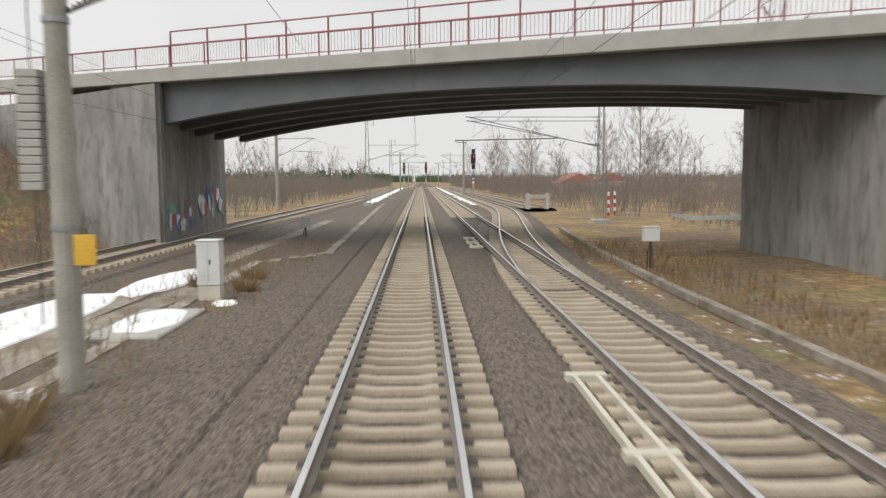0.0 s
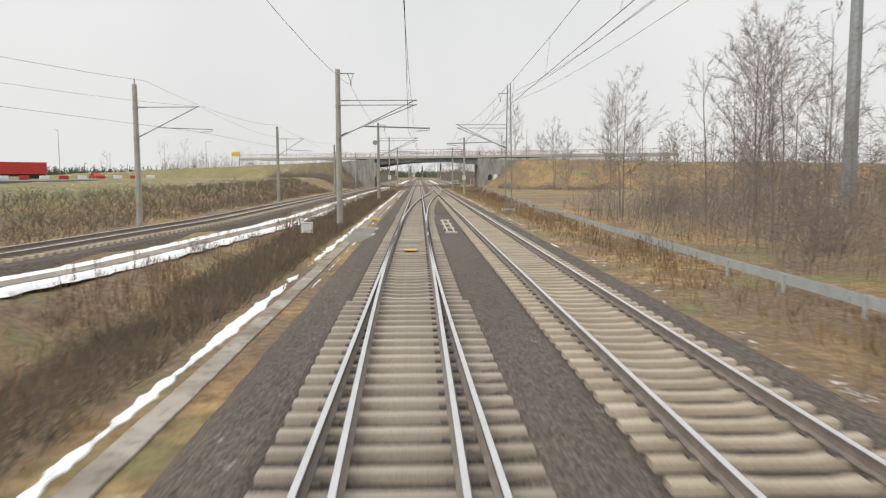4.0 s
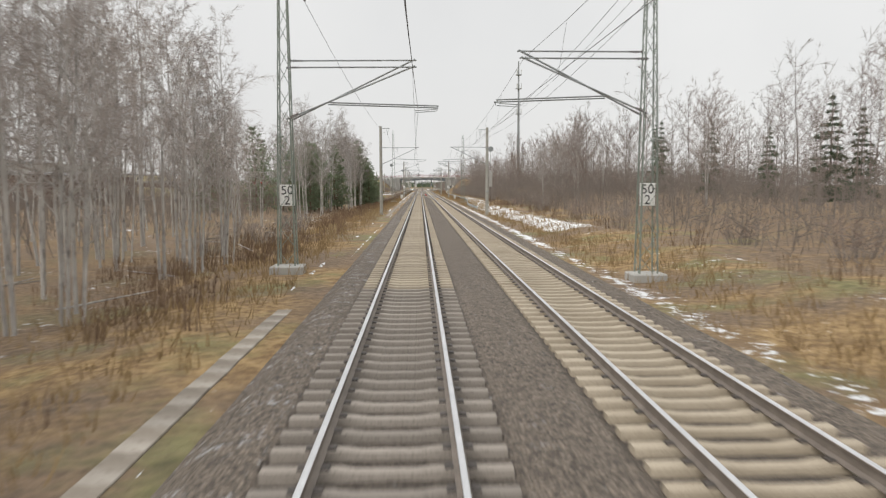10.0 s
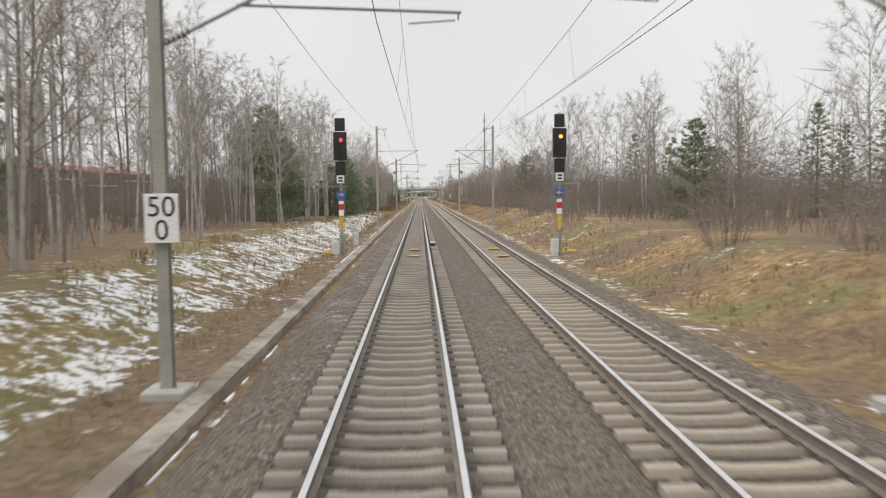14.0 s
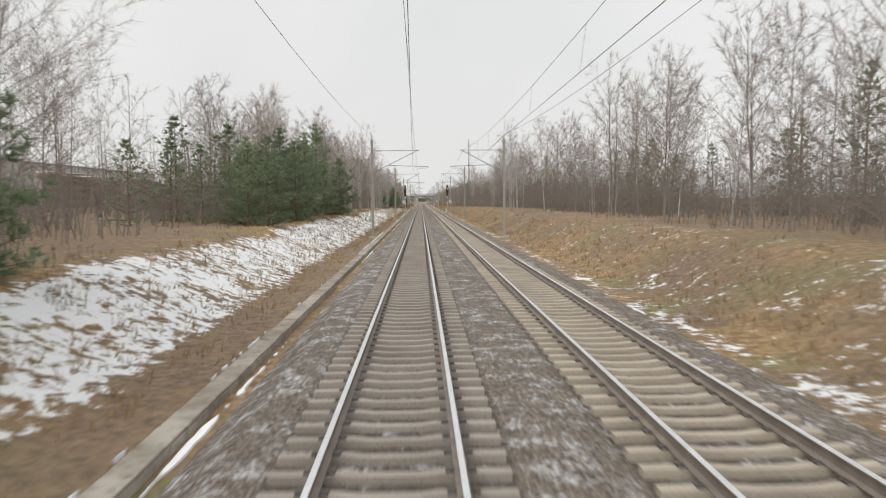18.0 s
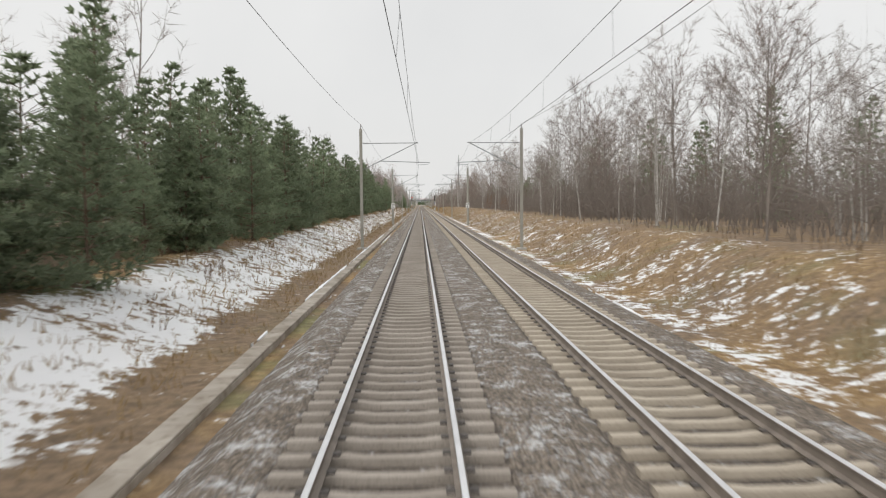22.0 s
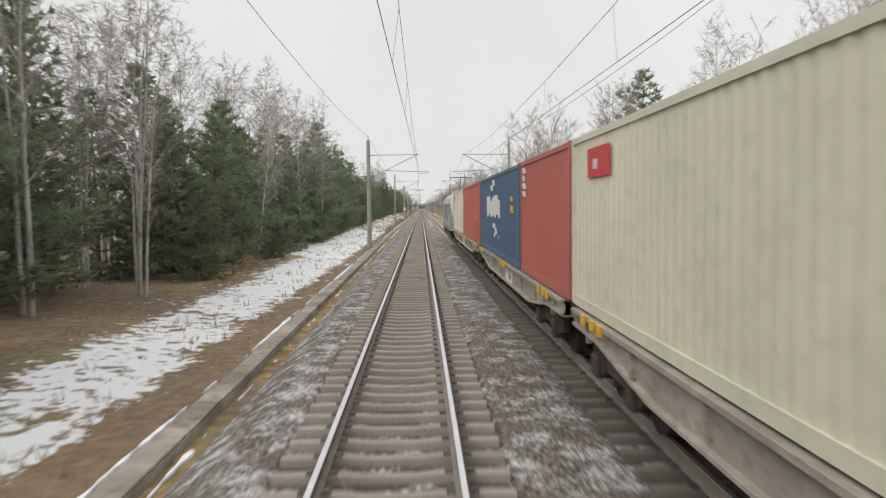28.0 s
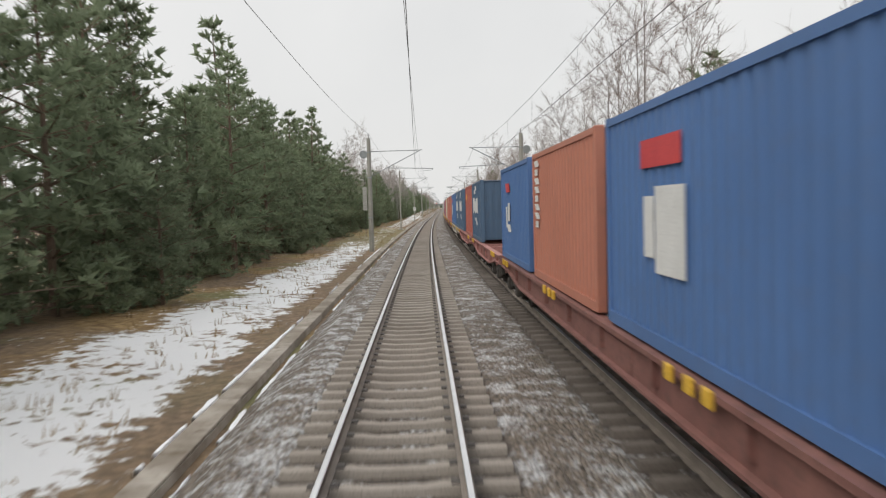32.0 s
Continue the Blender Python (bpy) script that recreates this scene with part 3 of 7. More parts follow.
def track(line, label, singles=(0, 0), step=0.6, skip=(), turn=-9999, clips=True, worn=SLEEPER_OLD):
    """A track on a line that runs from far to near: rails, sleepers and fastenings."""
    t = thing("railway_track", Matrix(), label, "railway track", "tracks")
    rail_on(t, line, -0.7535), rail_on(t, line, 0.7535)
    pts = [Vector(p[:3]) for p in line]
    acc, i, rest, alone, near = 0.0, 0, [], [], []
    while i < len(line) - 1:
        seg = (pts[i + 1] - pts[i]).length
        while acc < seg:
            f = acc / seg
            p = pts[i].lerp(pts[i + 1], f)
            a = line[i][3] + (line[i + 1][3] - line[i][3]) * f
            m = Matrix.Translation(p) @ Matrix.Rotation(a + random.uniform(-0.004, 0.004), 4, "Z")
            if not any(lo < p.y < hi for lo, hi in skip):
                (alone if singles[0] > p.y > singles[1] else rest).append(m)
            if clips and p.y < 60:
                near.append(m)
            if p.y > 320:
                rest and rest.pop()
            acc += step
        acc -= seg
        i += 1
    # past y -1172 the second track's sleepers are coloured dark for the train's shade
    for name, pick, mat in (("sleeper_bed", lambda y: y > turn, SLEEPER), ("sleeper_bed", lambda y: -1172 < y <= turn or (y <= turn and worn is SLEEPER_OLD), worn), ("sleeper_bed", lambda y: y <= -1172 and turn > -1000 and worn is not SLEEPER_OLD, SLEEPER_SHADED)):
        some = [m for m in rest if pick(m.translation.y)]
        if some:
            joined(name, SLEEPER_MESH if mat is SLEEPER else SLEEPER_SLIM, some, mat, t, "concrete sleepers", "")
    old = SLEEPER_SLIM.copy()
    old.materials[0] = worn
    for m in alone:
        share("sleeper", SLEEPER_MESH if m.translation.y > turn else old, t, m)
    if near:
        joined("fastening", CLIP_MESH, near, CLIP, t, "dark steel rail clips", "fastenings")
    return t


def cross_line(y0, y1, up):
    out = []
    for i in range(62):
        f = i / 61
        y = y0 + (y1 - y0) * f
        g = f if up else 1 - f
        g = 2 * g * g if g < 0.5 else 1 - 2 * (1 - g) ** 2
        out.append([4.0 * g, y, 0.0, 0.0])
    for i, p in enumerate(out):
        a, b = out[max(0, i - 1)], out[min(61, i + 1)]
        p[3] = math.atan2(a[0] - b[0], b[1] - a[1]) if b[1] > a[1] else math.atan2(b[0] - a[0], a[1] - b[1])
    return [tuple(p) for p in out]


CROSS_A = cross_line(-2.0, -140.0, False)
CROSS_B = cross_line(-142.0, -280.0, True)
TRACKS = [track(axis(0.0, 700, -1430), "straight main track with polished rails on pale concrete sleepers", (-272, -440), 0.6, [(-140, -71), (-211, -142)], -420),
          track(axis(4.0, 700, -1430), "second main track with brown-sided rails on concrete sleepers", (-520, -690), 0.6, [(-71, -2), (-280, -211), (20, 60)], -441, worn=SLEEPER_MID),
          track(LT, "curving branch track with dark rails", (0, 0), clips=False),
          track(SD, "siding that leaves the second main track by a switch", (0, 0), clips=False),
          track(STUB, "stub track that ends at a concrete buffer stop", (0, 0), clips=False)]
LONG = {k: sleeper_mesh(2.6 + 0.25 * k, 0.82) for k in range(12)}
for me in LONG.values():
    me.materials[0] = SLEEPER_MID
for line, label in ((CROSS_A, "crossover track between the two main tracks"), (CROSS_B, "crossover track leading across to the second main track")):
    t = thing("crossover", Matrix(), label, "crossover track", "crossovers")
    rail_on(t, line, -0.7535), rail_on(t, line, 0.7535)
    tab = [(p[1], p[0]) for p in line]
    for y in np.arange(line[0][1], line[-1][1], -0.6):
        g = lerp(tab, y)
        own = g <= 2.0
        reach = g if own else 4.0 - g
        k = min(11, int(reach / 0.25 + 0.5))
        x = reach / 2 if own else 4.0 - reach / 2
        share("switch_sleeper", LONG[k], t, pose(x, y, 0))
    for gx in (1.507, 2.493):
        y = min((abs(lerp(tab, q) - gx), q) for q in np.arange(line[-1][1], line[0][1], 0.25))[1]
        xs = 0.7535 if gx < 2 else 3.2465
        for dx, nm in ((xs - 1.507 + (0.075 if gx < 2 else -0.075) + (0 if gx < 2 else 3.014), "check_rail"), (xs + (1.507 - 0.075 if gx < 2 else -1.507 + 0.075), "check_rail")):
            r = new(nm, extrude_line(nm, RAIL, [(dx, y + 4, 0.004, 0), (dx, y - 4, 0.004, 0)], RAILSIDE))
            r.parent = t
        part("frog", B(((xs - 0.055, y - 1.3, -0.17), (xs + 0.055, y + 1.3, 0.003)), bevel=0.02), RAILHEAD, t, "worn steel crossing nose")

# ---- concrete cable trough beside the track ----
trough = thing("cable_trough", Matrix(), "grey concrete cable trough with cover slabs and snow along its edges", "cable trough", kind="structure")
z_tr = lambda y: lerp([(100, -0.36), (10, -0.36), (-15, -0.5), (-356, -0.5), (-370, -0.64), (-414, -0.64), (-424, -0.5)], y)
line = [(bend(y)[0] + x_tr(y), y, z_tr(y), bend(y)[1]) for y in range(100, -1430, -2)]
o = new("trough_body", extrude_line("trough_body", [(-0.21, -0.25), (-0.21, -0.045), (0.21, -0.045), (0.21, -0.25)], line, TROUGH))
o.parent = trough
bm = box(bmesh.new(), (-0.2, -0.494, -0.05), (0.2, 0.494, 0.0), None, 0.012)
SLAB = bpy.data.meshes.new("cover_slab")
bm.to_mesh(SLAB)
bm.free()
SLAB.materials.append(TROUGH)
slabs = []
for i in range(1525):
    y = 98 - i
    s, a = bend(y)
    m = Matrix.Translation((s + x_tr(y), y, z_tr(y) + 0.005 + random.uniform(-0.008, 0.008))) @ Matrix.Rotation(a + random.uniform(-0.02, 0.02), 4, "Z")
    if -540 < y < -340:
        share("cover_slab", SLAB, trough, m)
    else:
        slabs.append(m)
joined("cover_slabs", SLAB, slabs, TROUGH, trough, "row of concrete cover slabs", "")

# ---- snow lying along the trough and the walkway ----
SNOW = material("old_snow", (0.74, 0.76, 0.78), (0.86, 0.87, 0.88), 1.5, 0.8, 0.5, c3=(0.6, 0.6, 0.6), fine=14)


def snow_ridge(name, xs, y0, y1, side, z, wide, cover, seed):
    """A broken strip of thin snow beside a line: it swells, thins out and breaks off with noise."""
    vs, fs = [], []
    prev = None
    for i in range(int((y0 - y1) / 0.2)):
        y = y0 - 0.2 * i
        n = 0.8 * noise.noise((y * 0.1, seed, 0.5)) + 0.6 * noise.noise((y * 0.6, seed, 1.5)) + 0.5 * noise.noise((y * 2.3, seed, 9.0)) + cover(y)
        if n < 0.1:
            prev = None
            continue
        w = wide * min(1.0, 1.4 * (n - 0.08))
        x = bend(y)[0] + xs(y) + side + 0.12 * wide * noise.noise((y * 0.9, seed, 4.0))
        k = len(vs)
        r1, r2 = 1.0 + 0.45 * noise.noise((y * 1.4, seed, 12.0)), 1.0 + 0.45 * noise.noise((y * 1.4, seed, 17.0))
        up = 0.03 * noise.noise((y * 3.0, seed, 21.0))
        vs += [(x - w / 2 * r1, y, z - 0.14), (x - w / 3 * r1, y, z - 0.045 + up * 0.5), (x, y, z - 0.03 + up), (x + w / 3 * r2, y, z - 0.045 + up * 0.5), (x + w / 2 * r2, y, z - 0.14)]
        if prev is not None:
            for j in range(4):
                fs.append((prev + j, prev + j + 1, k + j + 1, k + j))
        prev = k
    tagged(new(name, mesh_from(name, vs, fs, SNOW)), "broken ridge of old snow along the concrete trough", "snow", kind="stuff")


cov = lambda y: lerp([(100, 0.3), (-20, 0.6), (-130, 0.5), (-240, 0.55), (-300, 0.2), (-420, -0.1), (-500, 0.2), (-560, 0.0), (-800, 0.1), (-1000, 0.2), (-1160, 0.22), (-1285, 0.15), (-1300, -0.35), (-1335, -0.35), (-1352, 0.2), (-1430, 0.25)], y)
snow_ridge("snow_ridge", x_tr, 0, -450, 0.38, -0.49, 0.3, lambda y: cov(y) - (0.35 if y > -190 else 0.12), 3.3), snow_ridge("snow_ridge", x_tr, -450, -1425, 0.35, -0.6, 0.2, lambda y: cov(y) - 0.08, 3.3)
snow_ridge("snow_ridge", x_tr, 0, -450, -0.48, -0.465, 0.46, lambda y: cov(y) - 0.08, 8.1), snow_ridge("snow_ridge", x_tr, -450, -1425, -0.24, -0.425, 0.18, cov, 8.1)
snow_ridge("snow_ridge", lambda y: 6.75, -140, -1160, 0.0, -0.53, 0.24, lambda y: lerp([(-140, 0.05), (-300, -0.15), (-420, -0.5), (-800, -0.5), (-850, -0.1), (-1160, 0.1)], y), 5.7)
x_wk = lambda y: max(left_track(y) + 4.4, -8.5) if y > -120 else left_track(y) + 4.4
walkway = tagged(new("walkway", extrude_line("walkway", [(-0.4, -0.3), (-0.4, 0.0), (0.4, 0.0), (0.4, -0.3)], [(x_wk(y), y, -0.38, 0.0) for y in range(60, -190, -3)], TROUGH)), "concrete walkway beside the branch track with snow on both sides", "walkway", kind="structure")
snow_ridge("snow_ridge", x_wk, 8, -185, 0.82, -0.35, 1.0, lambda y: 1.25, 2.2)
snow_ridge("snow_ridge", x_wk, 8, -185, -0.85, -0.35, 1.05, lambda y: 1.35, 6.2)
snow_ridge("snow_ridge", lambda y: 6.9, 300, 90, 0.0, -0.2, 1.6, lambda y: 0.7, 7.2)
snow_ridge("snow_ridge", lambda y: -6.5, 300, 100, 0.0, -0.2, 1.6, lambda y: 0.7, 7.9)

# ---- overhead line masts ----


def lattice(bm, h, w0, w1, step=0.75):
    """Four-legged steel lattice pole."""
    c = [(-1, -1), (1, -1), (1, 1), (-1, 1)]
    at_z = lambda i, z: Vector((c[i][0], c[i][1], 0)) * (w0 + (w1 - w0) * z / h) + Vector((0, 0, z))
    for i in range(4):
        rod(bm, at_z(i, 0), at_z(i, h), 0.035, 0.03, 4)
    z, k = 0.1, 0
    while z < h - step:
        for i in range(4):
            j = (i + 1) % 4
            a, b = (i, j) if k % 2 else (j, i)
            rod(bm, at_z(a, z), at_z(b, z + step), 0.014, 0.014, 3, False)
        z += step
        k += 1


def insulator(parent, p, q, n=5):
    p, q = Vector(p), Vector(q)
    bm = bmesh.new()
    rod(bm, p, q, 0.02, 0.02, 6)
    for i in range(n):
        c = p.lerp(q, (i + 0.5) / n)
        d = (q - p).normalized() * 0.012
        rod(bm, c - d, c + d, 0.055, 0.04, 7)
    return part("insulator", bm, INSUL, parent)


def mast(x, y, side, style="concrete", top=8.5, sign="", weights=False, double=False, reach=None, base=-0.6):
    """An overhead line mast; side +1 if its arm points to greater x. The arm ends over the track."""
    labels = {"concrete": "grey spun concrete overhead line mast with steel cantilever", "slim": "slim grey steel overhead line mast with cantilever arm", "lattice": "green-grey steel lattice overhead line mast with cantilever arms"}
    g = ground(x, y)
    t = thing("overhead_line_mast", at(x, y), labels[style], "overhead mast", "overhead line masts")
    r = abs(reach if reach is not None else 3.75)
    s = side
    bm = bmesh.new()
    if style == "concrete":
        rod(bm, (0, 0, g - 0.6), (0, 0, top), 0.20, 0.145, 12)
        part("pole", bm, MASTC, t)
        for z, q in ((2.0, 0.2), (5.0, 0.19), (6.9, 0.18)):
            part("clamp_band", R(((0, 0, z), (0, 0, z + 0.09), q, q, 12)), GALV, t)
    elif style == "slim":
        sec = [(-0.1, -0.09), (0.1, -0.09), (0.1, -0.075), (0.012, -0.075), (0.012, 0.075), (0.1, 0.075), (0.1, 0.09), (-0.1, 0.09), (-0.1, 0.075), (-0.012, 0.075), (-0.012, -0.075), (-0.1, -0.075)]
        lo, hi = [bm.verts.new((*p, g - 0.5)) for p in sec], [bm.verts.new((*p, top)) for p in sec]
        for i in range(12):
            bm.faces.new((lo[i], lo[(i + 1) % 12], hi[(i + 1) % 12], hi[i]))
        bm.faces.new(hi)
        part("pole", bm, MASTC, t)
        part("footing", B(((-0.35, -0.35, g - 0.5), (0.35, 0.35, g + 0.15)), bevel=0.03), CONCRETE, t)
    else:
        lattice(bm, top - g, 0.32, 0.13)
        bmesh.ops.translate(bm, verts=bm.verts, vec=(0, 0, g))
        part("pole", bm, GREENSTEEL, t)
        part("footing", B(((-0.6, -0.6, g - 0.6), (0.6, 0.6, g + 0.28)), bevel=0.04), CONCRETE, t)
    for k in ((0,) if not double else (-0.35, 0.35)):
        zt = 7.0 + (0.35 if k > 0 else 0.0)
        part("top_tube", R(((0.14 * s, k, zt), ((r + 0.15) * s, k, zt + 0.02), 0.028)), GALV, t)
        part("diagonal_tube", R(((0.14 * s, k, 5.15), ((r + 0.1) * s, k, zt + 0.06), 0.032)), GALV, t)
        part("registration_tube", R((((r * 0.33) * s, k, 5.75), ((r + 0.95) * s, k, 5.62), 0.026), (((r + 0.9) * s, k, 5.62), ((r + 0.9) * s, k, 5.5), 0.015), (((r + 0.85) * s, k, 5.5), ((r + 0.1) * s, k, 5.45), 0.014)), GALV, t)
        insulator(t, (0.16 * s, k, zt), (0.62 * s, k, zt)), insulator(t, (0.17 * s, k, 5.17), (0.55 * s, k, 5.36))
    bm = bmesh.new()
    if top > 8.8:
        tb = min(top, 10.4)
        rod(bm, (0, 0, tb - 0.25), (1.0 * s, 0, tb - 0.25), 0.035), rod(bm, (0.95 * s, 0, tb - 0.25), (0.8 * s, 0, tb - 0.75), 0.02), rod(bm, (0.6 * s, 0, tb - 0.25), (0.8 * s, 0, tb - 0.75), 0.02)
        part("feeder_bracket", bm, GALV, t)
        insulator(t, (0.8 * s, 0, tb - 0.75), (0.8 * s, 0, tb - 1.0), 3)
    else:
        insulator(t, (0, 0, top), (0, 0, top + 0.35), 3)
    if sign:
        plate = part("kilometre_plate", B(((0.06 * s - 0.27, 0.19, 2.0), (0.06 * s + 0.27, 0.21, 2.78)), bevel=0.006), WHITE, t, "white kilometre plate with black numerals")
        for i, txt in enumerate(sign):
            cu = bpy.data.curves.new("numeral", "FONT")
            cu.body, cu.size, cu.align_x, cu.extrude = txt, 0.46, "CENTER", 0.002
            cu.materials.append(BLACK)
            o = new("numeral", cu)
            o.parent = plate
            # facing the way the line is looked back along
            o.matrix_basis = pose(0.06 * s, 0.187, 2.42 - 0.37 * i, 90, 0, 0)
        plate.matrix_basis = pose(0, -0.42, 0)
    if weights:
        w = part("tension_weights", B(*[((-0.4 * s - 0.16, -0.14, 2.6 + 0.125 * i), (-0.4 * s + 0.16, 0.14, 2.715 + 0.125 * i)) for i in range(14)], bevel=0.01), CONCRETE, t, "stack of concrete tension weights")
        part("weight_cable", R(((-0.4 * s, 0, 0.6), (-0.4 * s, 0, 6.6), 0.012)), WIRE, t)
        part("pulley", R(((-0.4 * s, -0.05, 6.8), (-0.4 * s, 0.05, 6.8), 0.3, 0.3, 16), ((-0.4 * s, 0, 6.8), (0, 0, 6.8), 0.04)), GALV, t)
    return t


LEFT_MASTS = [(-6.2, 95.6, "lattice", 10.5), (-4.9, 11.5, "concrete", 9.4), (-5.2, -32.7, "slim", 9.9), (-4.7, -80.6, "concrete", 9.2), (-4.6, -129, "concrete", 9.2), (-4.5, -177.5, "concrete", 9.1), (-4.0, -234, "concrete", 9.2), (-4.9, -289, "lattice", 13.6), (-4.05, -354.5, "concrete", 9.4), (-4.6, -413, "lattice", 11.0), (-3.95, -475.5, "concrete", 9.3), (-3.8, -541.5, "slim", 9.4), (-3.8, -604.6, "slim", 8.0), (-3.8, -666, "slim", 8.0), (-3.8, -725.8, "slim", 8.0), (-3.75, -792.2, "slim", 8.0), (-3.8, -851, "concrete", 8.0), (-3.8, -913, "slim", 8.0), (-3.8, -977, "concrete", 8.0), (-3.7, -1041.2, "concrete", 8.0), (-3.8, -1106, "slim", 8.0), (-3.85, -1168.5, "concrete", 8.2), (-3.9, -1232.5, "slim", 8.1), (-3.9, -1293.5, "slim", 8.0), (-3.75, -1348.7, "concrete", 8.0), (-3.8, -1412.0, "slim", 8.0)]
LEFT_MASTS_PLATES = {-32.7: ('50', '6'), -234: ('50', '4'), -413: ('50', '2'), -604.6: ('50', '0'), -851: ('49', '8'), -1041.2: ('49', '6'), -1232.5: ('49', '4')}
LEFT_MASTS_WEIGHTS, LEFT_MASTS_DOUBLE = (11.5, -80.6, -234, -289, -475.5, -1348.7), (-80.6, -129, -413)
RIGHT_MASTS = [(13.9, 57.5, "lattice", 11.5), (7.9, -2.5, "concrete", 9.0), (7.9, -48, "concrete", 9.0), (8.6, -106, "lattice", 11.0), (7.7, -172, "concrete", 8.9), (8.05, -234, "concrete", 9.1), (8.6, -293, "lattice", 12.4), (7.9, -355, "concrete", 9.2), (8.3, -415, "lattice", 11.0), (7.6, -476, "concrete", 9.4), (7.55, -541.5, "slim", 9.4), (7.6, -606, "slim", 8.0), (7.6, -666, "slim", 8.0), (7.6, -725.8, "slim", 8.0), (7.6, -792.2, "slim", 8.0), (7.6, -851, "concrete", 8.0), (7.6, -913, "slim", 8.0), (7.6, -977, "concrete", 8.0), (7.55, -1041.2, "concrete", 8.0), (7.6, -1106, "slim", 8.0), (7.6, -1168.5, "slim", 8.0), (7.6, -1232.5, "slim", 8.0), (7.6, -1293.5, "slim", 8.0), (7.6, -1349.5, "concrete", 8.0), (7.6, -1412.0, "slim", 8.0)]
RIGHT_MASTS_PLATES = {-48: ('50', '6'), -234: ('50', '4'), -415: ('50', '2'), -606: ('50', '0'), -851: ('49', '8'), -1041.2: ('49', '6')}
RIGHT_MASTS_WEIGHTS, RIGHT_MASTS_DOUBLE = (-234, -355, -476, -1349.5), (57.5, -106, -293, -415)
for x, y, style, top in LEFT_MASTS:
    m = mast(x, y, 1, style, top, LEFT_MASTS_PLATES.get(y, ""), y in LEFT_MASTS_WEIGHTS, y in LEFT_MASTS_DOUBLE, 0.1 - x)
    if y == 11.5:
        part("warning_plate", B(((0.2, -0.22, 1.5), (0.52, -0.2, 1.95)), bevel=0.006), YELLOW, m, "yellow warning plate")
for x, y, style, top in RIGHT_MASTS:
    mast(x, y, -1, style, top, RIGHT_MASTS_PLATES.get(y, ""), y in RIGHT_MASTS_WEIGHTS, y in RIGHT_MASTS_DOUBLE, x - 3.9)
for i, y in enumerate((130, 190, 250, 320, 400, 480, 570)):
    mast(-4.6, y, 1, "concrete" if i % 2 else "lattice", 9.5, "", 0, 0, 4.6), mast(8.0, y + 6, -1, "lattice" if i % 3 else "concrete", 9.5, "", 0, 0, 4.0)
for y, s, off in ((80, -1, 3.9), (20, -1, 3.9), (-34, -1, 2.5), (-86, -1, 3.1), (-128, -1, 3.9), (-176, 1, 3.9), (-215, -1, 3.9)):
    mast(left_track(y) - off * (1 if s < 0 else -1), y, 1 if s < 0 else -1, "concrete", 8.4, "", 0, 0, off - 0.1)

# ---- wires ----


def wire(parent, name, pts, r=0.007, label=""):
    bm = bmesh.new()
    rings = []
    for i, p in enumerate(pts):
        d = (Vector(pts[min(i + 1, len(pts) - 1)]) - Vector(pts[max(i - 1, 0)])).normalized()
        u = d.cross(Vector((0, 0, 1))).normalized()
        w = u.cross(d)
        rings.append([bm.verts.new(Vector(p) + (u * math.cos(2.094 * k) + w * math.sin(2.094 * k)) * r) for k in range(3)])
    for a, b in zip(rings, rings[1:]):
        for k in range(3):
            bm.faces.new((a[k], a[(k + 1) % 3], b[(k + 1) % 3], b[k]))
    return part(name, bm, WIRE, parent, label)


def sag(p, q, drop, n=8):
    p, q = Vector(p), Vector(q)
    return [p.lerp(q, i / n) - Vector((0, 0, drop * 4 * (i / n) * (1 - i / n))) for i in range(n + 1)]


def catenary(masts, centre, side, label):
    t = thing("overhead_line", Matrix(), label, "overhead line", "overhead lines")
    pos, tops = [], []
    for k, (x, y, style, top) in enumerate(masts):
        s = bend(y)[0]
        pos.append((Vector((s + centre + (0.3 if k % 2 else -0.3), y, 5.47)), Vector((s + centre + (0.1 if k % 2 else -0.05), y, 7.08))))
        tops.append(Vector((s + x + (0.8 * side if top > 8.8 else 0), y, min(top, 10.4) - 1.0 if top > 8.8 else top + 0.35)))
    con, mes, fee = [], [], []
    bm = bmesh.new()
    for k in range(len(pos) - 1):
        c = sag(pos[k][0], pos[k + 1][0], 0.0)
        m = sag(pos[k][1], pos[k + 1][1], 0.75)
        con += c[:-1]
        mes += m[:-1]
        fee += sag(tops[k], tops[k + 1], 0.7)[:-1]
        for i in range(1, 8):
            rod(bm, m[i], c[i], 0.004, 0.004, 3, False)
    wire(t, "contact_wire", con, 0.008), wire(t, "messenger_wire", mes, 0.007), wire(t, "feeder_wire", fee, 0.010)
    tagged(part("droppers", bm, WIRE, t), kind="stuff")


catenary(LEFT_MASTS, 0.0, 1, "contact wire, messenger and droppers over the main track")
catenary(RIGHT_MASTS, 4.0, -1, "contact wire, messenger and droppers over the second track")

# the branch track's own line, and a second feeder along the outer side of the right-hand masts
branch_line = thing("overhead_line", Matrix(), "contact wire and messenger over the curving branch track", "overhead line", "overhead lines")
ys = (140, 80, 20, -34, -86, -128, -176, -215, -262)
for name, z, drop, r, shift in (("contact_wire", 5.47, 0.0, 0.008, 0.0), ("messenger_wire", 7.05, 0.7, 0.007, 0.0), ("feeder_wire", 8.6, 0.6, 0.010, -3.2)):
    pts = []
    for a, b in zip(ys, ys[1:]):
        pts += sag((left_track(a) + shift, a, z), (left_track(b) + shift, b, z), drop)[:-1]
    wire(branch_line, name, pts, r)
outer = thing("feeder_line", Matrix(), "pair of feeder wires along the outer side of the masts", "feeder line", "overhead lines")
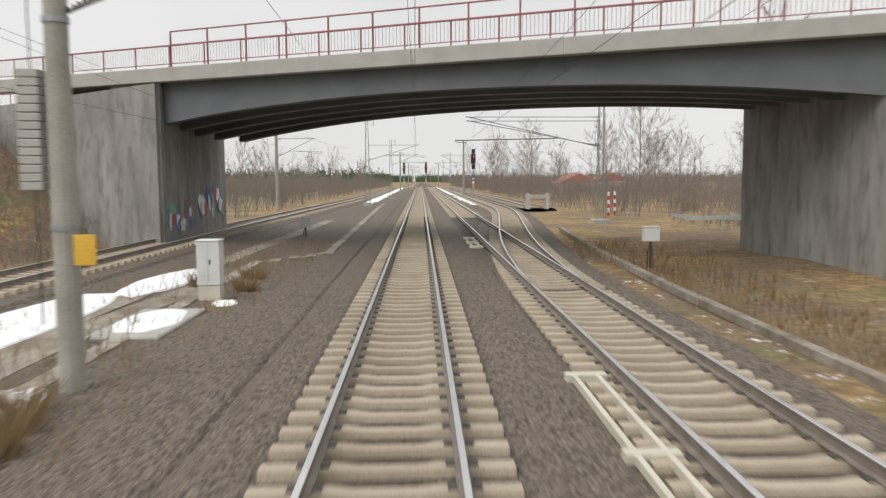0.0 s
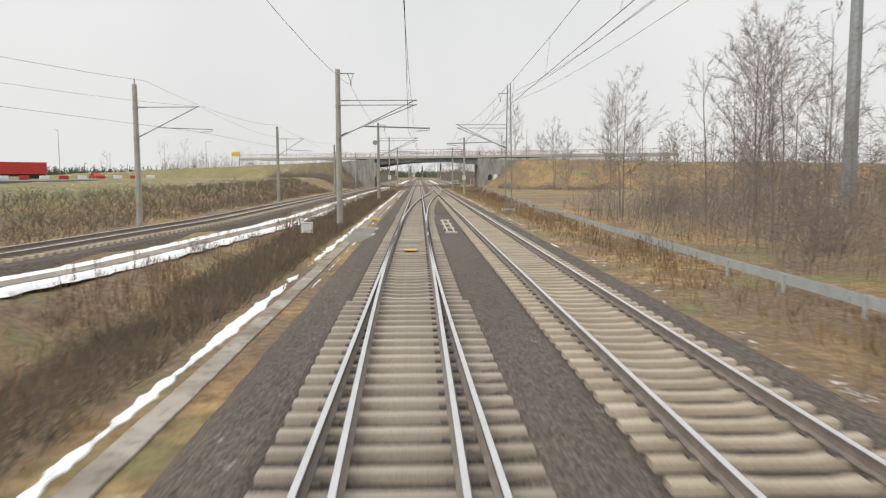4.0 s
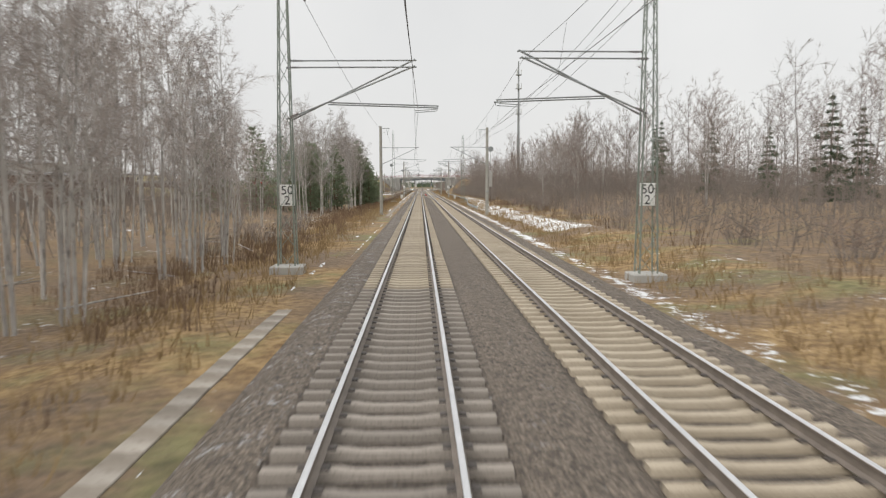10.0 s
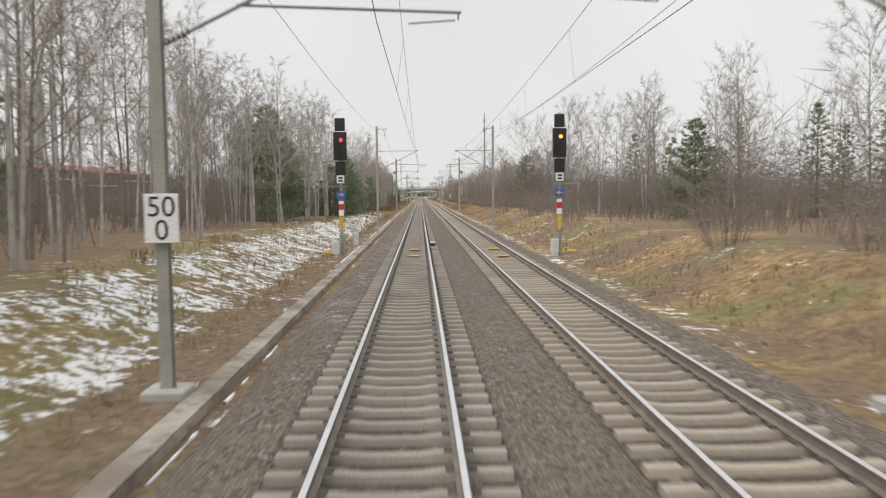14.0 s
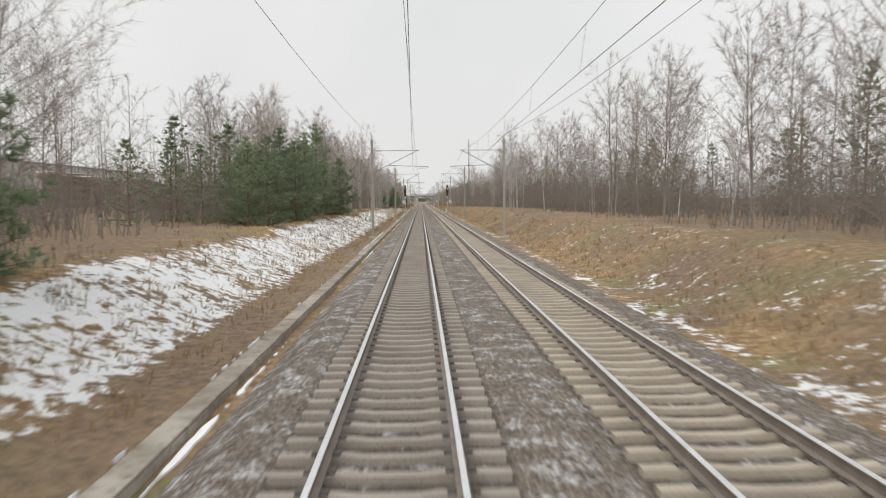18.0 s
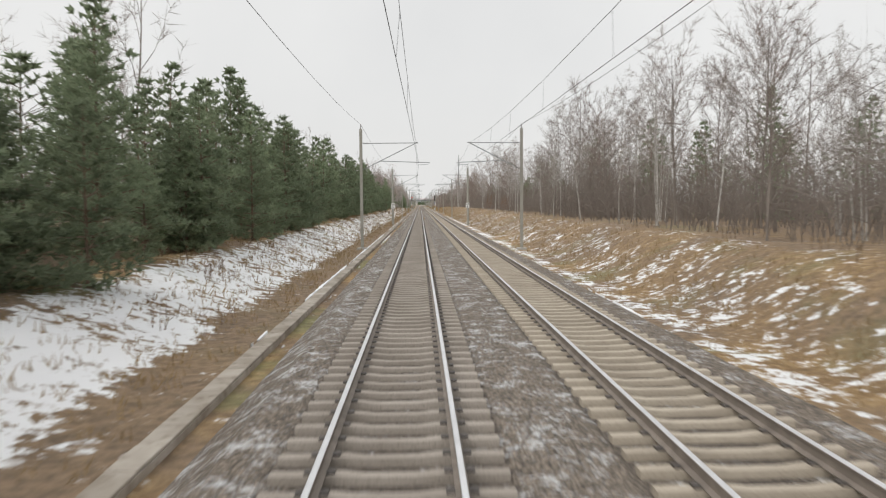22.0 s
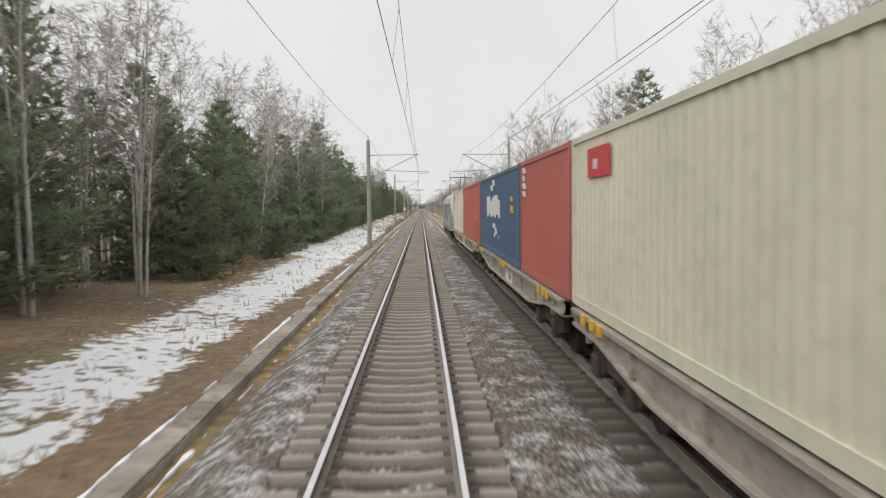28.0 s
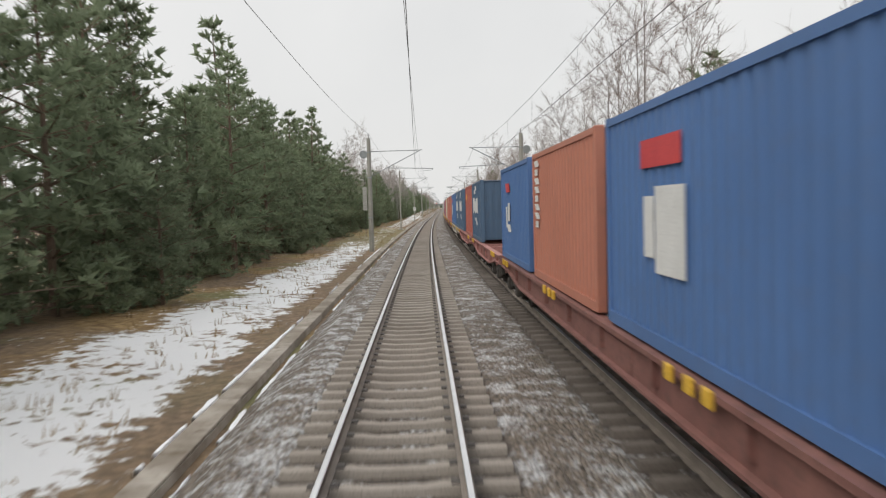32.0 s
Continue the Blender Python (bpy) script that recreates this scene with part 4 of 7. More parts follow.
for dx, dz in ((0.75, 0.1), (0.4, -0.9)):
    pts = []
    for (x0, y0, _, t0), (x1, y1, _, t1) in zip(RIGHT_MASTS[:11], RIGHT_MASTS[1:11]):
        pts += sag((x0 + dx, y0, min(t0, 10.4) + dz), (x1 + dx, y1, min(t1, 10.4) + dz), 0.7)[:-1]
    wire(outer, "feeder_wire", pts, 0.010)

# ---- road bridge over the line ----
BRCON = material("bridge_concrete", (0.19, 0.185, 0.17), (0.345, 0.335, 0.315), 0.9, 0.9, 0.2, c3=(0.12, 0.115, 0.105), fine=2.5, spread=0.2, stretch=(1, 1, 0.3))
BRDARK = material("bridge_girder_paint", (0.10, 0.115, 0.125), (0.15, 0.165, 0.175), 0.5, 0.6, 0.05)
BRRED = material("faded_red_railing_paint", (0.28, 0.10, 0.11), (0.38, 0.15, 0.16), 1.5, 0.6, 0.05)
ang = math.degrees(math.atan2(BRIDGE_DIR.y, BRIDGE_DIR.x))
bridge = thing("road_bridge", pose(BRIDGE_AT.x, BRIDGE_AT.y, 0, 0, 0, ang), "skewed concrete road bridge with dark haunched girders and red railings", "bridge")


def along_track(u, v):
    """Bridge coordinates of a point u along the deck, v metres beyond it in the direction of the line."""
    return Vector((u + v * -0.405, v * 0.914))


part("deck", B(((-10, 0.35, 7.35), (44, 11.0, 7.75))), BRCON, bridge)
part("parapet_beam", B(((-45, 0.0, 7.3), (80, 0.45, 7.95)), bevel=0.03), CONCRETE, bridge, "pale stained concrete edge beam")
part("parapet_beam", B(((-45, 10.9, 7.3), (80, 11.35, 7.95)), bevel=0.03), CONCRETE, bridge, "pale stained concrete edge beam")
for k in range(5):
    w = 0.9 + 2.3 * k
    bm = bmesh.new()
    n = 24
    prev = None
    for i in range(n + 1):
        u = -2.5 + 35 * i / n
        dep = 1.0 + 1.3 * abs(2 * i / n - 1) ** 2.2
        row = [bm.verts.new(v) for v in ((u, w - 0.2, 7.35), (u, w - 0.2, 7.35 - dep), (u, w + 0.35, 7.35 - dep), (u, w + 0.35, 7.35))]
        if prev:
            for j in range(4):
                bm.faces.new((prev[j], prev[(j + 1) % 4], row[(j + 1) % 4], row[j]))
        prev = row
    part("girder", bm, BRDARK, bridge)
for u0, sgn, nm in ((0.4, -1, "abutment"), (30.5, 1, "abutment")):
    bm = bmesh.new()
    p = [along_track(u0, 0.3), along_track(u0, 12.0)]
    q = [a + Vector((sgn * 3.0, 0)) for a in p]
    vs = [bm.verts.new((*a, z)) for z in (-1.5, 7.3) for a in (p[0], p[1], q[1], q[0])]
    for f in ((0, 1, 2, 3), (4, 5, 6, 7), (0, 1, 5, 4), (1, 2, 6, 5), (2, 3, 7, 6), (3, 0, 4, 7)):
        bm.faces.new([vs[i] for i in f])
    bmesh.ops.recalc_face_normals(bm, faces=bm.faces)
    part(nm, bm, BRCON, bridge, "weathered concrete abutment wall")
for u0, u1 in ((-14.0, 0.2), (31.0, 44.0)):
    bm = bmesh.new()
    far = u0 if u0 < 0 else u1
    vs = [bm.verts.new(v) for w in (0.05, 0.55) for v in ((u0, w, -1.5), (u1, w, -1.5), (u1, w, 7.28 if far != u1 else 6.4), (u0, w, 7.28 if far != u0 else 6.4))]
    for f in ((0, 1, 2, 3), (4, 5, 6, 7), (0, 1, 5, 4), (1, 2, 6, 5), (2, 3, 7, 6), (3, 0, 4, 7)):
        bm.faces.new([vs[i] for i in f])
    bmesh.ops.recalc_face_normals(bm, faces=bm.faces)
    part("wing_wall", bm, BRCON, bridge)
for w, lo, hi in ((0.2, -45, 80), (11.1, -45, 80)):
    bm = bmesh.new()
    rod(bm, (lo, w, 8.95), (hi, w, 8.95), 0.04, 0.04, 6), rod(bm, (lo, w, 8.12), (hi, w, 8.12), 0.025, 0.025, 4)
    part("handrail", bm, BRRED, bridge)
    u = lo + 2.0
    first = part("railing_post", R(((lo, w, 7.95), (lo, w, 8.95), 0.035, 0.035, 4)), BRRED, bridge)
    while u < hi:
        share("railing_post", first.data, bridge, pose(u - lo, 0, 0))
        u += 2.0
    bm = bmesh.new()
    u = -20
    while u < 50:
        rod(bm, (u, w, 8.12), (u, w, 8.93), 0.009, 0.009, 3, False)
        u += 0.16
    tagged(part("bar_infill", bm, BRRED, bridge), kind="stuff")
bm = bmesh.new()
for i in range(13):
    u = 1.0 + 2.1 * i
    rod(bm, (u, 0.32, 7.9), (u, 0.32, 9.6), 0.045, 0.045, 4)
rod(bm, (1, 0.32, 9.6), (26.2, 0.32, 9.6), 0.035), rod(bm, (1, 0.32, 9.0), (26.2, 0.32, 9.0), 0.025)
part("safety_screen", bm, BRRED, bridge, "taller red safety screen over the tracks")

WEED = material("brown_dead_weeds", (0.11, 0.07, 0.045), (0.26, 0.175, 0.11), 0.7, 0.95, 0)

# ---- trees ----


def twig_strip(bm, p, q, w):
    """A thin three-cornered sliver from p to q."""
    d = q - p
    s = d.cross(Vector((random.uniform(-1, 1), random.uniform(-1, 1), random.uniform(-1, 1)))).normalized() * w
    bm.faces.new([bm.verts.new(p + s), bm.verts.new(p - s), bm.verts.new(q)])


def bare_tree(seed, h, spread, limbs, twigs, lean=0.0, low=0.3, upright=0.5, droop=0.0, bark=BARK, leaf=TWIG, label="bare", stems=1, fine=0.009):
    """A leafless tree: wandering trunks, bent limbs, branchlets on them and a haze of fine twigs."""
    random.seed(seed)
    tr, cr = bmesh.new(), bmesh.new()
    limbs = max(6, limbs // stems)
    for stem in range(stems):
        hh = h * (1.0 if stem == 0 else random.uniform(0.72, 0.95))
        a0 = random.uniform(0, 6.3)
        out = Vector((math.cos(a0), math.sin(a0), 0)) * (0.05 if stem else 0.0) + Vector((lean, 0, 0))
        pts, n, side = [], 8, Vector((0, 0, 0))
        for i in range(n + 1):
            side += Vector((random.gauss(0, 1), random.gauss(0, 1), 0)) * 0.007 * hh
            f = i / n
            pts.append(out * hh * f ** 1.2 + (side * f) + Vector((0, 0, -0.3 + (hh * 0.98 + 0.3) * f)) + Vector((math.cos(a0), math.sin(a0), 0)) * 0.22 * stem)
        rad = lambda f: 0.0058 * hh * (1 - f) ** 0.85 + 0.01
        for i in range(n):
            rod(tr, pts[i], pts[i + 1], rad(i / n), rad((i + 1) / n), 6 if i < 4 else 4, False)
        per = max(1, twigs // (stems * limbs * 5))
        for k in range(limbs):
            f = low + (0.97 - low) * (k + random.random()) / limbs
            g = (f - low) / (1 - low)
            i = min(n - 1, int(f * n))
            o = pts[i].lerp(pts[i + 1], f * n - i)
            a = k * 2.4 + random.uniform(-0.7, 0.7)
            ln = spread * (0.42 + 0.72 * math.sin(math.pi * min(1.0, g * 0.8 + 0.14))) * random.uniform(0.65, 1.2)
            d = Vector((math.cos(a), math.sin(a), upright * random.uniform(0.6, 1.4) + 0.9 * g * g)).normalized()
            r = rad(f) * 0.42 + 0.004
            path = [o]
            for j in range(3):
                path.append(path[-1] + d * ln * 0.36)
                d = (d + Vector((random.gauss(0, 0.22), random.gauss(0, 0.22), 0.2 - droop * 0.9 * j))).normalized()
            for j in range(3):
                rod(tr, path[j], path[j + 1], r * (1 - 0.3 * j), r * (0.7 - 0.3 * j) + 0.002, 4 if j == 0 else 3, False)
            for j in range(5):
                u = 0.25 + 0.75 * (j + random.random()) / 5
                q = min(2, int(u * 3))
                b = path[q].lerp(path[q + 1], min(1.0, u * 3 - q))
                t = (path[q + 1] - path[q]).normalized()
                e2 = (t + Vector((random.gauss(0, 0.55), random.gauss(0, 0.55), random.gauss(0.12 - droop * 0.5, 0.35)))).normalized()
                l2 = ln * 0.42 * random.uniform(0.6, 1.15)
                e = b + e2 * l2
                rod(tr, b, e, 0.004 + 0.25 * r * (1 - u), 0.003, 3, False)
                for _ in range(per):
                    c = b.lerp(e, random.uniform(0.1, 1.0))
                    w = (e2 * 0.8 + Vector((random.gauss(0, 0.6), random.gauss(0, 0.6), random.gauss(0.1 - droop, 0.45)))).normalized()
                    twig_strip(cr, c, c + w * min(1.3, l2) * random.uniform(0.3, 0.85), fine)
    return finish_tree("birch_tree" if bark is BIRCHBARK else "bare_tree", tr, cr, bark, leaf, label)


def finish_tree(name, tr, cr, bark, leaf, label, category="tree"):
    t = thing(name, pose(0, 0, -500), label, category)
    part("trunk", tr, bark, t)
    part("crown", cr, leaf, t)
    PROTOS.append(t)
    return t


PROTOS = []


def tuft(bm, c, r, n, flat=0.5, droop=0.0, wide=0.13):
    """A clump of short needle sprays around c."""
    for _ in range(n):
        d = Vector((random.gauss(0, 1), random.gauss(0, 1), random.gauss(0.15, flat) - droop)).normalized()
        b = c + d * r * random.uniform(0.0, 0.35)
        e = c + d * r * random.uniform(0.7, 1.4)
        s = d.cross(Vector((random.uniform(-1, 1), random.uniform(-1, 1), random.uniform(-1, 1)))).normalized() * r * wide
        bm.faces.new([bm.verts.new(b + s), bm.verts.new(b - s), bm.verts.new(e)])


def pine(seed, h, spread, low, tufts, per=7, label="", bark=PINEBARK, leaf=NEEDLE, spruce=False):
    """A conifer: trunk, whorls of uneven limbs, and pads of needle sprays along them with gaps between."""
    random.seed(seed)
    tr, cr = bmesh.new(), bmesh.new()
    lx, ly = random.uniform(-0.03, 0.03) * h, random.uniform(-0.03, 0.03) * h
    ax = lambda f: Vector((lx * f * f, ly * f * f, -0.3 + (h + 0.3) * f))
    for i in range(6):
        rod(tr, ax(i / 6), ax((i + 1) / 6), 0.014 * h * (1 - i / 6) + 0.015, 0.014 * h * (1 - (i + 1) / 6) + 0.012, 6, False)
    whorls = int(7 + h * 0.9)
    ends = []
    for k in range(whorls):
        f = low + (0.98 - low) * k / (whorls - 1)
        g = (f - low) / (1 - low)
        prof = (1.02 - g) if spruce else min(1.0, 0.7 + 1.5 * g) * 1.22 * (1.02 - g) ** 0.75
        lift = random.gauss(0, 0.1)
        for j in range(4 if spruce else 5):
            a = k * 1.3 + j * 2 * math.pi / 5 + random.uniform(-0.5, 0.5)
            bulge = 1.0 + 0.6 * noise.noise((math.cos(a) * 1.1 + seed * 3.7, math.sin(a) * 1.1, f * 3.2))
            ln = spread * prof * bulge * random.uniform(0.6, 1.2)
            up = (-0.25 if spruce else 0.16 + 0.5 * g) + lift + random.uniform(-0.15, 0.15)
            e = ax(f) + Vector((math.cos(a), math.sin(a), up)) * ln
            rod(tr, ax(f), e, 0.011 * ln + 0.007, 0.005, 3, False)
            ends.append((ax(f), e, ln))
    total = sum(e[2] for e in ends)
    for o, e, ln in ends:
        d = (e - o).normalized()
        across = d.cross(Vector((0, 0, 1))).normalized()
        for _ in range(max(2, round(tufts * ln / total))):
            u = random.uniform(0.08, 1.0) ** 0.6
            c = o.lerp(e, u) + across * random.gauss(0, 0.2) * ln * min(1.0, 1.3 * u) * (1.15 - 0.5 * u) + Vector((0, 0, random.gauss(0.04, 0.06) * ln))
            r = (0.2 + 0.16 * random.random()) * (0.6 + 0.2 * spread)
            for _ in range(per):
                w = (d * 0.45 + Vector((random.gauss(0, 0.7), random.gauss(0, 0.7), random.gauss(0.1 if spruce else 0.35, 0.5)))).normalized()
                s = w.cross(Vector((random.uniform(-1, 1), random.uniform(-1, 1), random.uniform(-1, 1)))).normalized() * r * (0.15 if per > 7 else 0.34)
                b = c + w * r * random.uniform(-0.1, 0.3)
                cr.faces.new([cr.verts.new(b + s), cr.verts.new(b - s), cr.verts.new(c + w * r * random.uniform(0.9, 1.6))])
    for k in range(5):
        tuft(cr, ax(1.0 + 0.012 * k - 0.03), 0.3 - 0.03 * k, 6, 1.4, 0.0, 0.09)
    return finish_tree("pine_tree" if not spruce else "spruce_tree", tr, cr, bark, leaf, label)


def bush(seed, h, w, stems, leaf, label):
    random.seed(seed)
    tr, cr = bmesh.new(), bmesh.new()
    for _ in range(stems):
        a, k = random.uniform(0, 6.3), random.random() ** 0.6
        b = Vector((math.cos(a), math.sin(a), 0)) * w * 0.35 * k
        e = b + Vector((math.cos(a) * w * 0.4 * k, math.sin(a) * w * 0.4 * k, h * random.uniform(0.55, 1.0)))
        rod(tr, b - Vector((0, 0, 0.2)), e, 0.014, 0.005, 3, False)
        for _ in range(9):
            o = b.lerp(e, random.uniform(0.25, 1))
            twig_strip(cr, o, o + Vector((random.gauss(0, 0.3), random.gauss(0, 0.3), random.uniform(0.05, 0.5))) * h * 0.4, 0.013)
    return finish_tree("shrub", tr, cr, BARK, leaf, label, "shrub")


def leafy(seed, h, label):
    """A young oak that keeps its russet winter leaves."""
    random.seed(seed)
    tr, cr = bmesh.new(), bmesh.new()
    rod(tr, (0, 0, -0.3), (0, 0, h * 0.9), 0.06, 0.02, 5, False)
    for k in range(26):
        a, f = k * 2.4, 0.15 + 0.8 * k / 26
        e = Vector((math.cos(a) * h * 0.32 * (1.2 - f), math.sin(a) * h * 0.32 * (1.2 - f), h * f + 0.3))
        rod(tr, (0, 0, h * f * 0.85), e, 0.018, 0.006, 3, False)
        for _ in range(16):
            tuft(cr, Vector((0, 0, h * f * 0.85)).lerp(e, random.uniform(0.4, 1.1)) + Vector((random.gauss(0, 0.15), random.gauss(0, 0.15), random.gauss(0, 0.15))), 0.13, 3, 1)
    return finish_tree("oak_sapling", tr, cr, BARK, DRYLEAF, label)


BIRCH = [bare_tree(11 + i, h, s, 30, 2700, l, 0.3, 1.25, 0.42, BIRCHBARK, TWIGPALE, "leafless birch with white bark at the edge of the wood", k) for i, (h, s, l, k) in enumerate(((12, 2.3, 0.03, 2), (14, 2.6, -0.04, 1), (10.5, 2.0, 0.07, 3), (13, 2.2, -0.02, 2), (11.5, 2.1, 0.1, 1)))]
BARE = [bare_tree(31 + i, h, s, 28, 2800, l, 0.2, 0.9, 0.02, BARK, TWIGRED if i % 2 else TWIG, "leafless broadleaf tree with grey-brown twigs", k) for i, (h, s, l, k) in enumerate(((11, 3.3, 0.02, 1), (13, 3.8, -0.03, 2), (9, 2.8, 0.05, 2), (12, 3.2, 0.0, 1)))]
OAK = [bare_tree(51, 13, 5.8, 40, 4800, 0.0, 0.2, 0.55, 0.0, BARK, TWIG, "broad leafless oak with spreading limbs")]
PINE = [pine(61 + i, h, s, lo, n, 9, "green Scots pine with dense needles at the wood's edge") for i, (h, s, lo, n) in enumerate(((9, 2.9, 0.03, 760), (10.5, 3.1, 0.05, 800), (7.5, 2.8, 0.02, 640), (12, 3.0, 0.16, 760), (9.8, 2.5, 0.08, 700)))]
SPR = [pine(81 + i, h, s, 0.05, 520, 10, "dark green spruce standing among bare trees", BARK, SPRUCE, True) for i, (h, s) in enumerate(((10, 2.2), (13, 2.6)))]
BUSH = [bush(91, 1.6, 2.0, 40, TWIGRED, "leafless reddish brush on the verge"), bush(92, 2.4, 2.6, 46, TWIG, "leafless grey brush beside the line"), bush(93, 1.1, 1.8, 34, TWIGRED, "low leafless brush on the verge")]
RUSS = [leafy(95, 4.5, "young oak holding russet dead leaves")]
# light versions for the depth of the woods
B_FAR = [bare_tree(101 + i, h, s, 9, 360, 0.0, 0.22, 0.9, 0.1, BARK, TWIG, "x", 1, 0.018) for i, (h, s) in enumerate(((11, 3.2), (13, 3.0), (9, 2.8)))]
P_FAR = [pine(111 + i, h, s, 0.03, 130, 6, "x") for i, (h, s) in enumerate(((9, 2.7), (11, 2.9), (12.5, 2.9)))]
random.seed(5)


def clear(x, y):
    return not (y > -430 and abs(x - left_track(y)) < 3.2)


def plant(kinds, x, y, scale=1.0, group="trees"):
    if not clear(x, y):
        return
    k = random.choice(kinds)
    s = scale * random.uniform(0.8, 1.18)
    t = copy_thing(k, at(x, y, ground(x, y), random.uniform(0, 360)) @ Matrix.Diagonal((s, s, s * random.uniform(0.9, 1.12), 1)))
    tagged(t, group=group)


def wood(y0, y1, x0, x1, kinds, n, scale=1.0, group="trees"):
    for i in range(n):
        plant(kinds, random.uniform(x0, x1), y0 + (y1 - y0) * (i + random.random()) / n, scale, group)


DEEP = {}


def deep(y0, y1, x0, x1, kinds, n, scale=1.0):
    """Trees in the depth of a wood, which nobody could count: gathered by kind, and joined at the end."""
    for i in range(n):
        x, y = random.uniform(x0, x1), y0 + (y1 - y0) * (i + random.random()) / n
        if clear(x, y):
            s = scale * random.uniform(0.75, 1.2)
            DEEP.setdefault(random.choice(kinds), []).append(at(x, y, ground(x, y), random.uniform(0, 360)) @ Matrix.Scale(s, 4))


BRUSH = foliage("dark_winter_brush", (0.115, 0.095, 0.07), (0.235, 0.192, 0.142), 0.4, 0.25, 0)
THICK = foliage("thicket_twigs", (0.17, 0.145, 0.125), (0.31, 0.27, 0.24), 0.5, 0.25, 0)


def thicket(y0, y1, x0, x1, n, h0, h1, w, label, mat=THICK):
    """Leafless stems and twigs of a wood, too many to count, in one mesh."""
    vs, fs = [], []
    low = h1 < 1.5
    for i in range(n if low else int(n * 0.66)):
        x, y = random.uniform(x0, x1), random.uniform(y0, y1)
        if not clear(x, y) or (not low and noise.noise((x * 0.07, y * 0.07, 1.0)) < -0.3):
            continue
        s, z, h = bend(y)[0] + x, ground(x, y) - 0.1, random.triangular(h0, h1, h0 + 0.3 * (h1 - h0)) * (1.0 + (0.5 if low else 0.35) * noise.noise((x * (0.5 if low else 0.11), y * (0.3 if low else 0.11), 6.0)))
        lean = 0.55 if low else 0.2
        tx, ty = random.gauss(0, lean) * h, random.gauss(0, lean) * h
        k = len(vs)
        vs += [(s - w * 0.7, y, z), (s + w * 0.7, y + w * 0.7, z), (s + tx, y + ty, z + h)]
        fs.append((k, k + 1, k + 2))
        for j in range(4 if low else 7):
            f = random.uniform(0.12, 0.9)
            bx, by, bz = s + tx * f, y + ty * f, z + h * f
            r = h * 0.5 * (1.1 - f)
            k = len(vs)
            vs += [(bx, by, bz - w * 0.55), (bx, by, bz + w * 0.55), (bx + random.gauss(0, 0.6) * r, by + random.gauss(0, 0.6) * r, bz + random.uniform(0.1, 1.0) * r)]
            fs.append((k, k + 1, k + 2))
    o = new("thicket", mesh_from("thicket", vs, fs, mat))
    return tagged(o, label, "woodland", kind="stuff")


# left of the line
wood(-246, -257, -10, -12, PINE[:3], 3, 0.6), wood(-263, -275, -10, -12.5, PINE, 4, 0.75), wood(-283, -293, -9.6, -13, PINE, 5, 0.9), wood(-316, -340, -12.5, -17, PINE[3:], 9, 0.78), wood(-276, -318, -10.5, -16, BIRCH, 26, 0.95), wood(-512, -565, -10.5, -17, BIRCH, 22, 0.95), wood(-620, -700, -11, -18, BIRCH, 12, 0.9), wood(-560, -612, -10.5, -16, BIRCH + BARE[:1], 12, 1.0)
wood(-318, -360, -12, -20, BIRCH, 18, 0.9), wood(-360, -412, -13, -24, BIRCH, 18, 0.8), wood(-372, -402, -8.5, -12, BUSH[1:2], 7, 0.7), wood(-398, -432, -8.8, -13, BIRCH, 14, 0.85), wood(-395, -470, -9.5, -18, BIRCH, 36)
wood(-430, -520, -9, -14, RUSS + PINE[2:3] + BUSH, 14, 0.8), wood(-470, -600, -13, -26, BIRCH + BARE[:2] + PINE[:1], 26)
wood(-490, -514, -9.3, -12.5, PINE, 8, 0.72), plant(RUSS, -9.2, -491, 0.7), wood(-600, -720, -13, -26, BIRCH + BARE, 36), wood(-690, -742, -9.6, -14, PINE, 17, 0.66), deep(-690, -745, -10.5, -18, P_FAR, 24, 0.58), wood(-600, -700, -12, -20, BARE + BIRCH, 16, 1.1)
plant(OAK, -14, -766, 0.85), plant(OAK, -21, -754, 0.85), plant(OAK, -26, -738, 0.75), wood(-745, -775, -11, -28, BUSH, 6, 0.9)
wood(-772, -1100, -9.4, -12.2, PINE, 74, 0.68), wood(-772, -1100, -8.8, -10.6, PINE[:3], 34, 0.42), wood(-1100, -1196, -9.5, -12.5, PINE, 21, 0.8), wood(-1196, -1226, -9.2, -14, BIRCH, 12, 1.0), wood(-1196, -1226, -12.5, -15, PINE, 6, 0.85), wood(-1226, -1292, -9.5, -12.5, PINE, 14, 0.8), wood(-900, -962, -8.3, -9.8, PINE[:3], 9, 0.52), wood(-1292, -1430, -9.6, -12.8, PINE, 33, 0.92), wood(-1100, -1430, -8.6, -10.8, PINE[:3], 34, 0.45)
wood(-930, -1040, -11.5, -16, BIRCH, 14), wood(-1140, -1185, -9.0, -11, BIRCH, 6, 0.95), wood(-1110, -1290, -11.8, -16, BIRCH, 26, 1.05)
deep(-290, -480, -20, -48, B_FAR, 70, 0.95), deep(-300, -350, -18, -30, P_FAR, 14, 0.75), deep(-470, -760, -20, -50, B_FAR, 110)
deep(-772, -1100, -11.2, -16, P_FAR, 190, 0.72), deep(-1100, -1292, -11.5, -17, P_FAR, 100, 0.8), deep(-1292, -1440, -11.5, -17, P_FAR, 100, 1.0), deep(-772, -1440, -17, -32, B_FAR, 90, 1.15)
thicket(-285, -480, -17, -55, 6000, 2.0, 6.0, 0.032, "depth of a leafless winter wood behind birches"), thicket(-480, -770, -13, -36, 13000, 1.5, 7.5, 0.032, "leafless undergrowth below birches and bare trees")
thicket(-772, -1440, -15, -45, 9000, 3, 9.0, 0.06, "dim depth of a pine and birch wood")
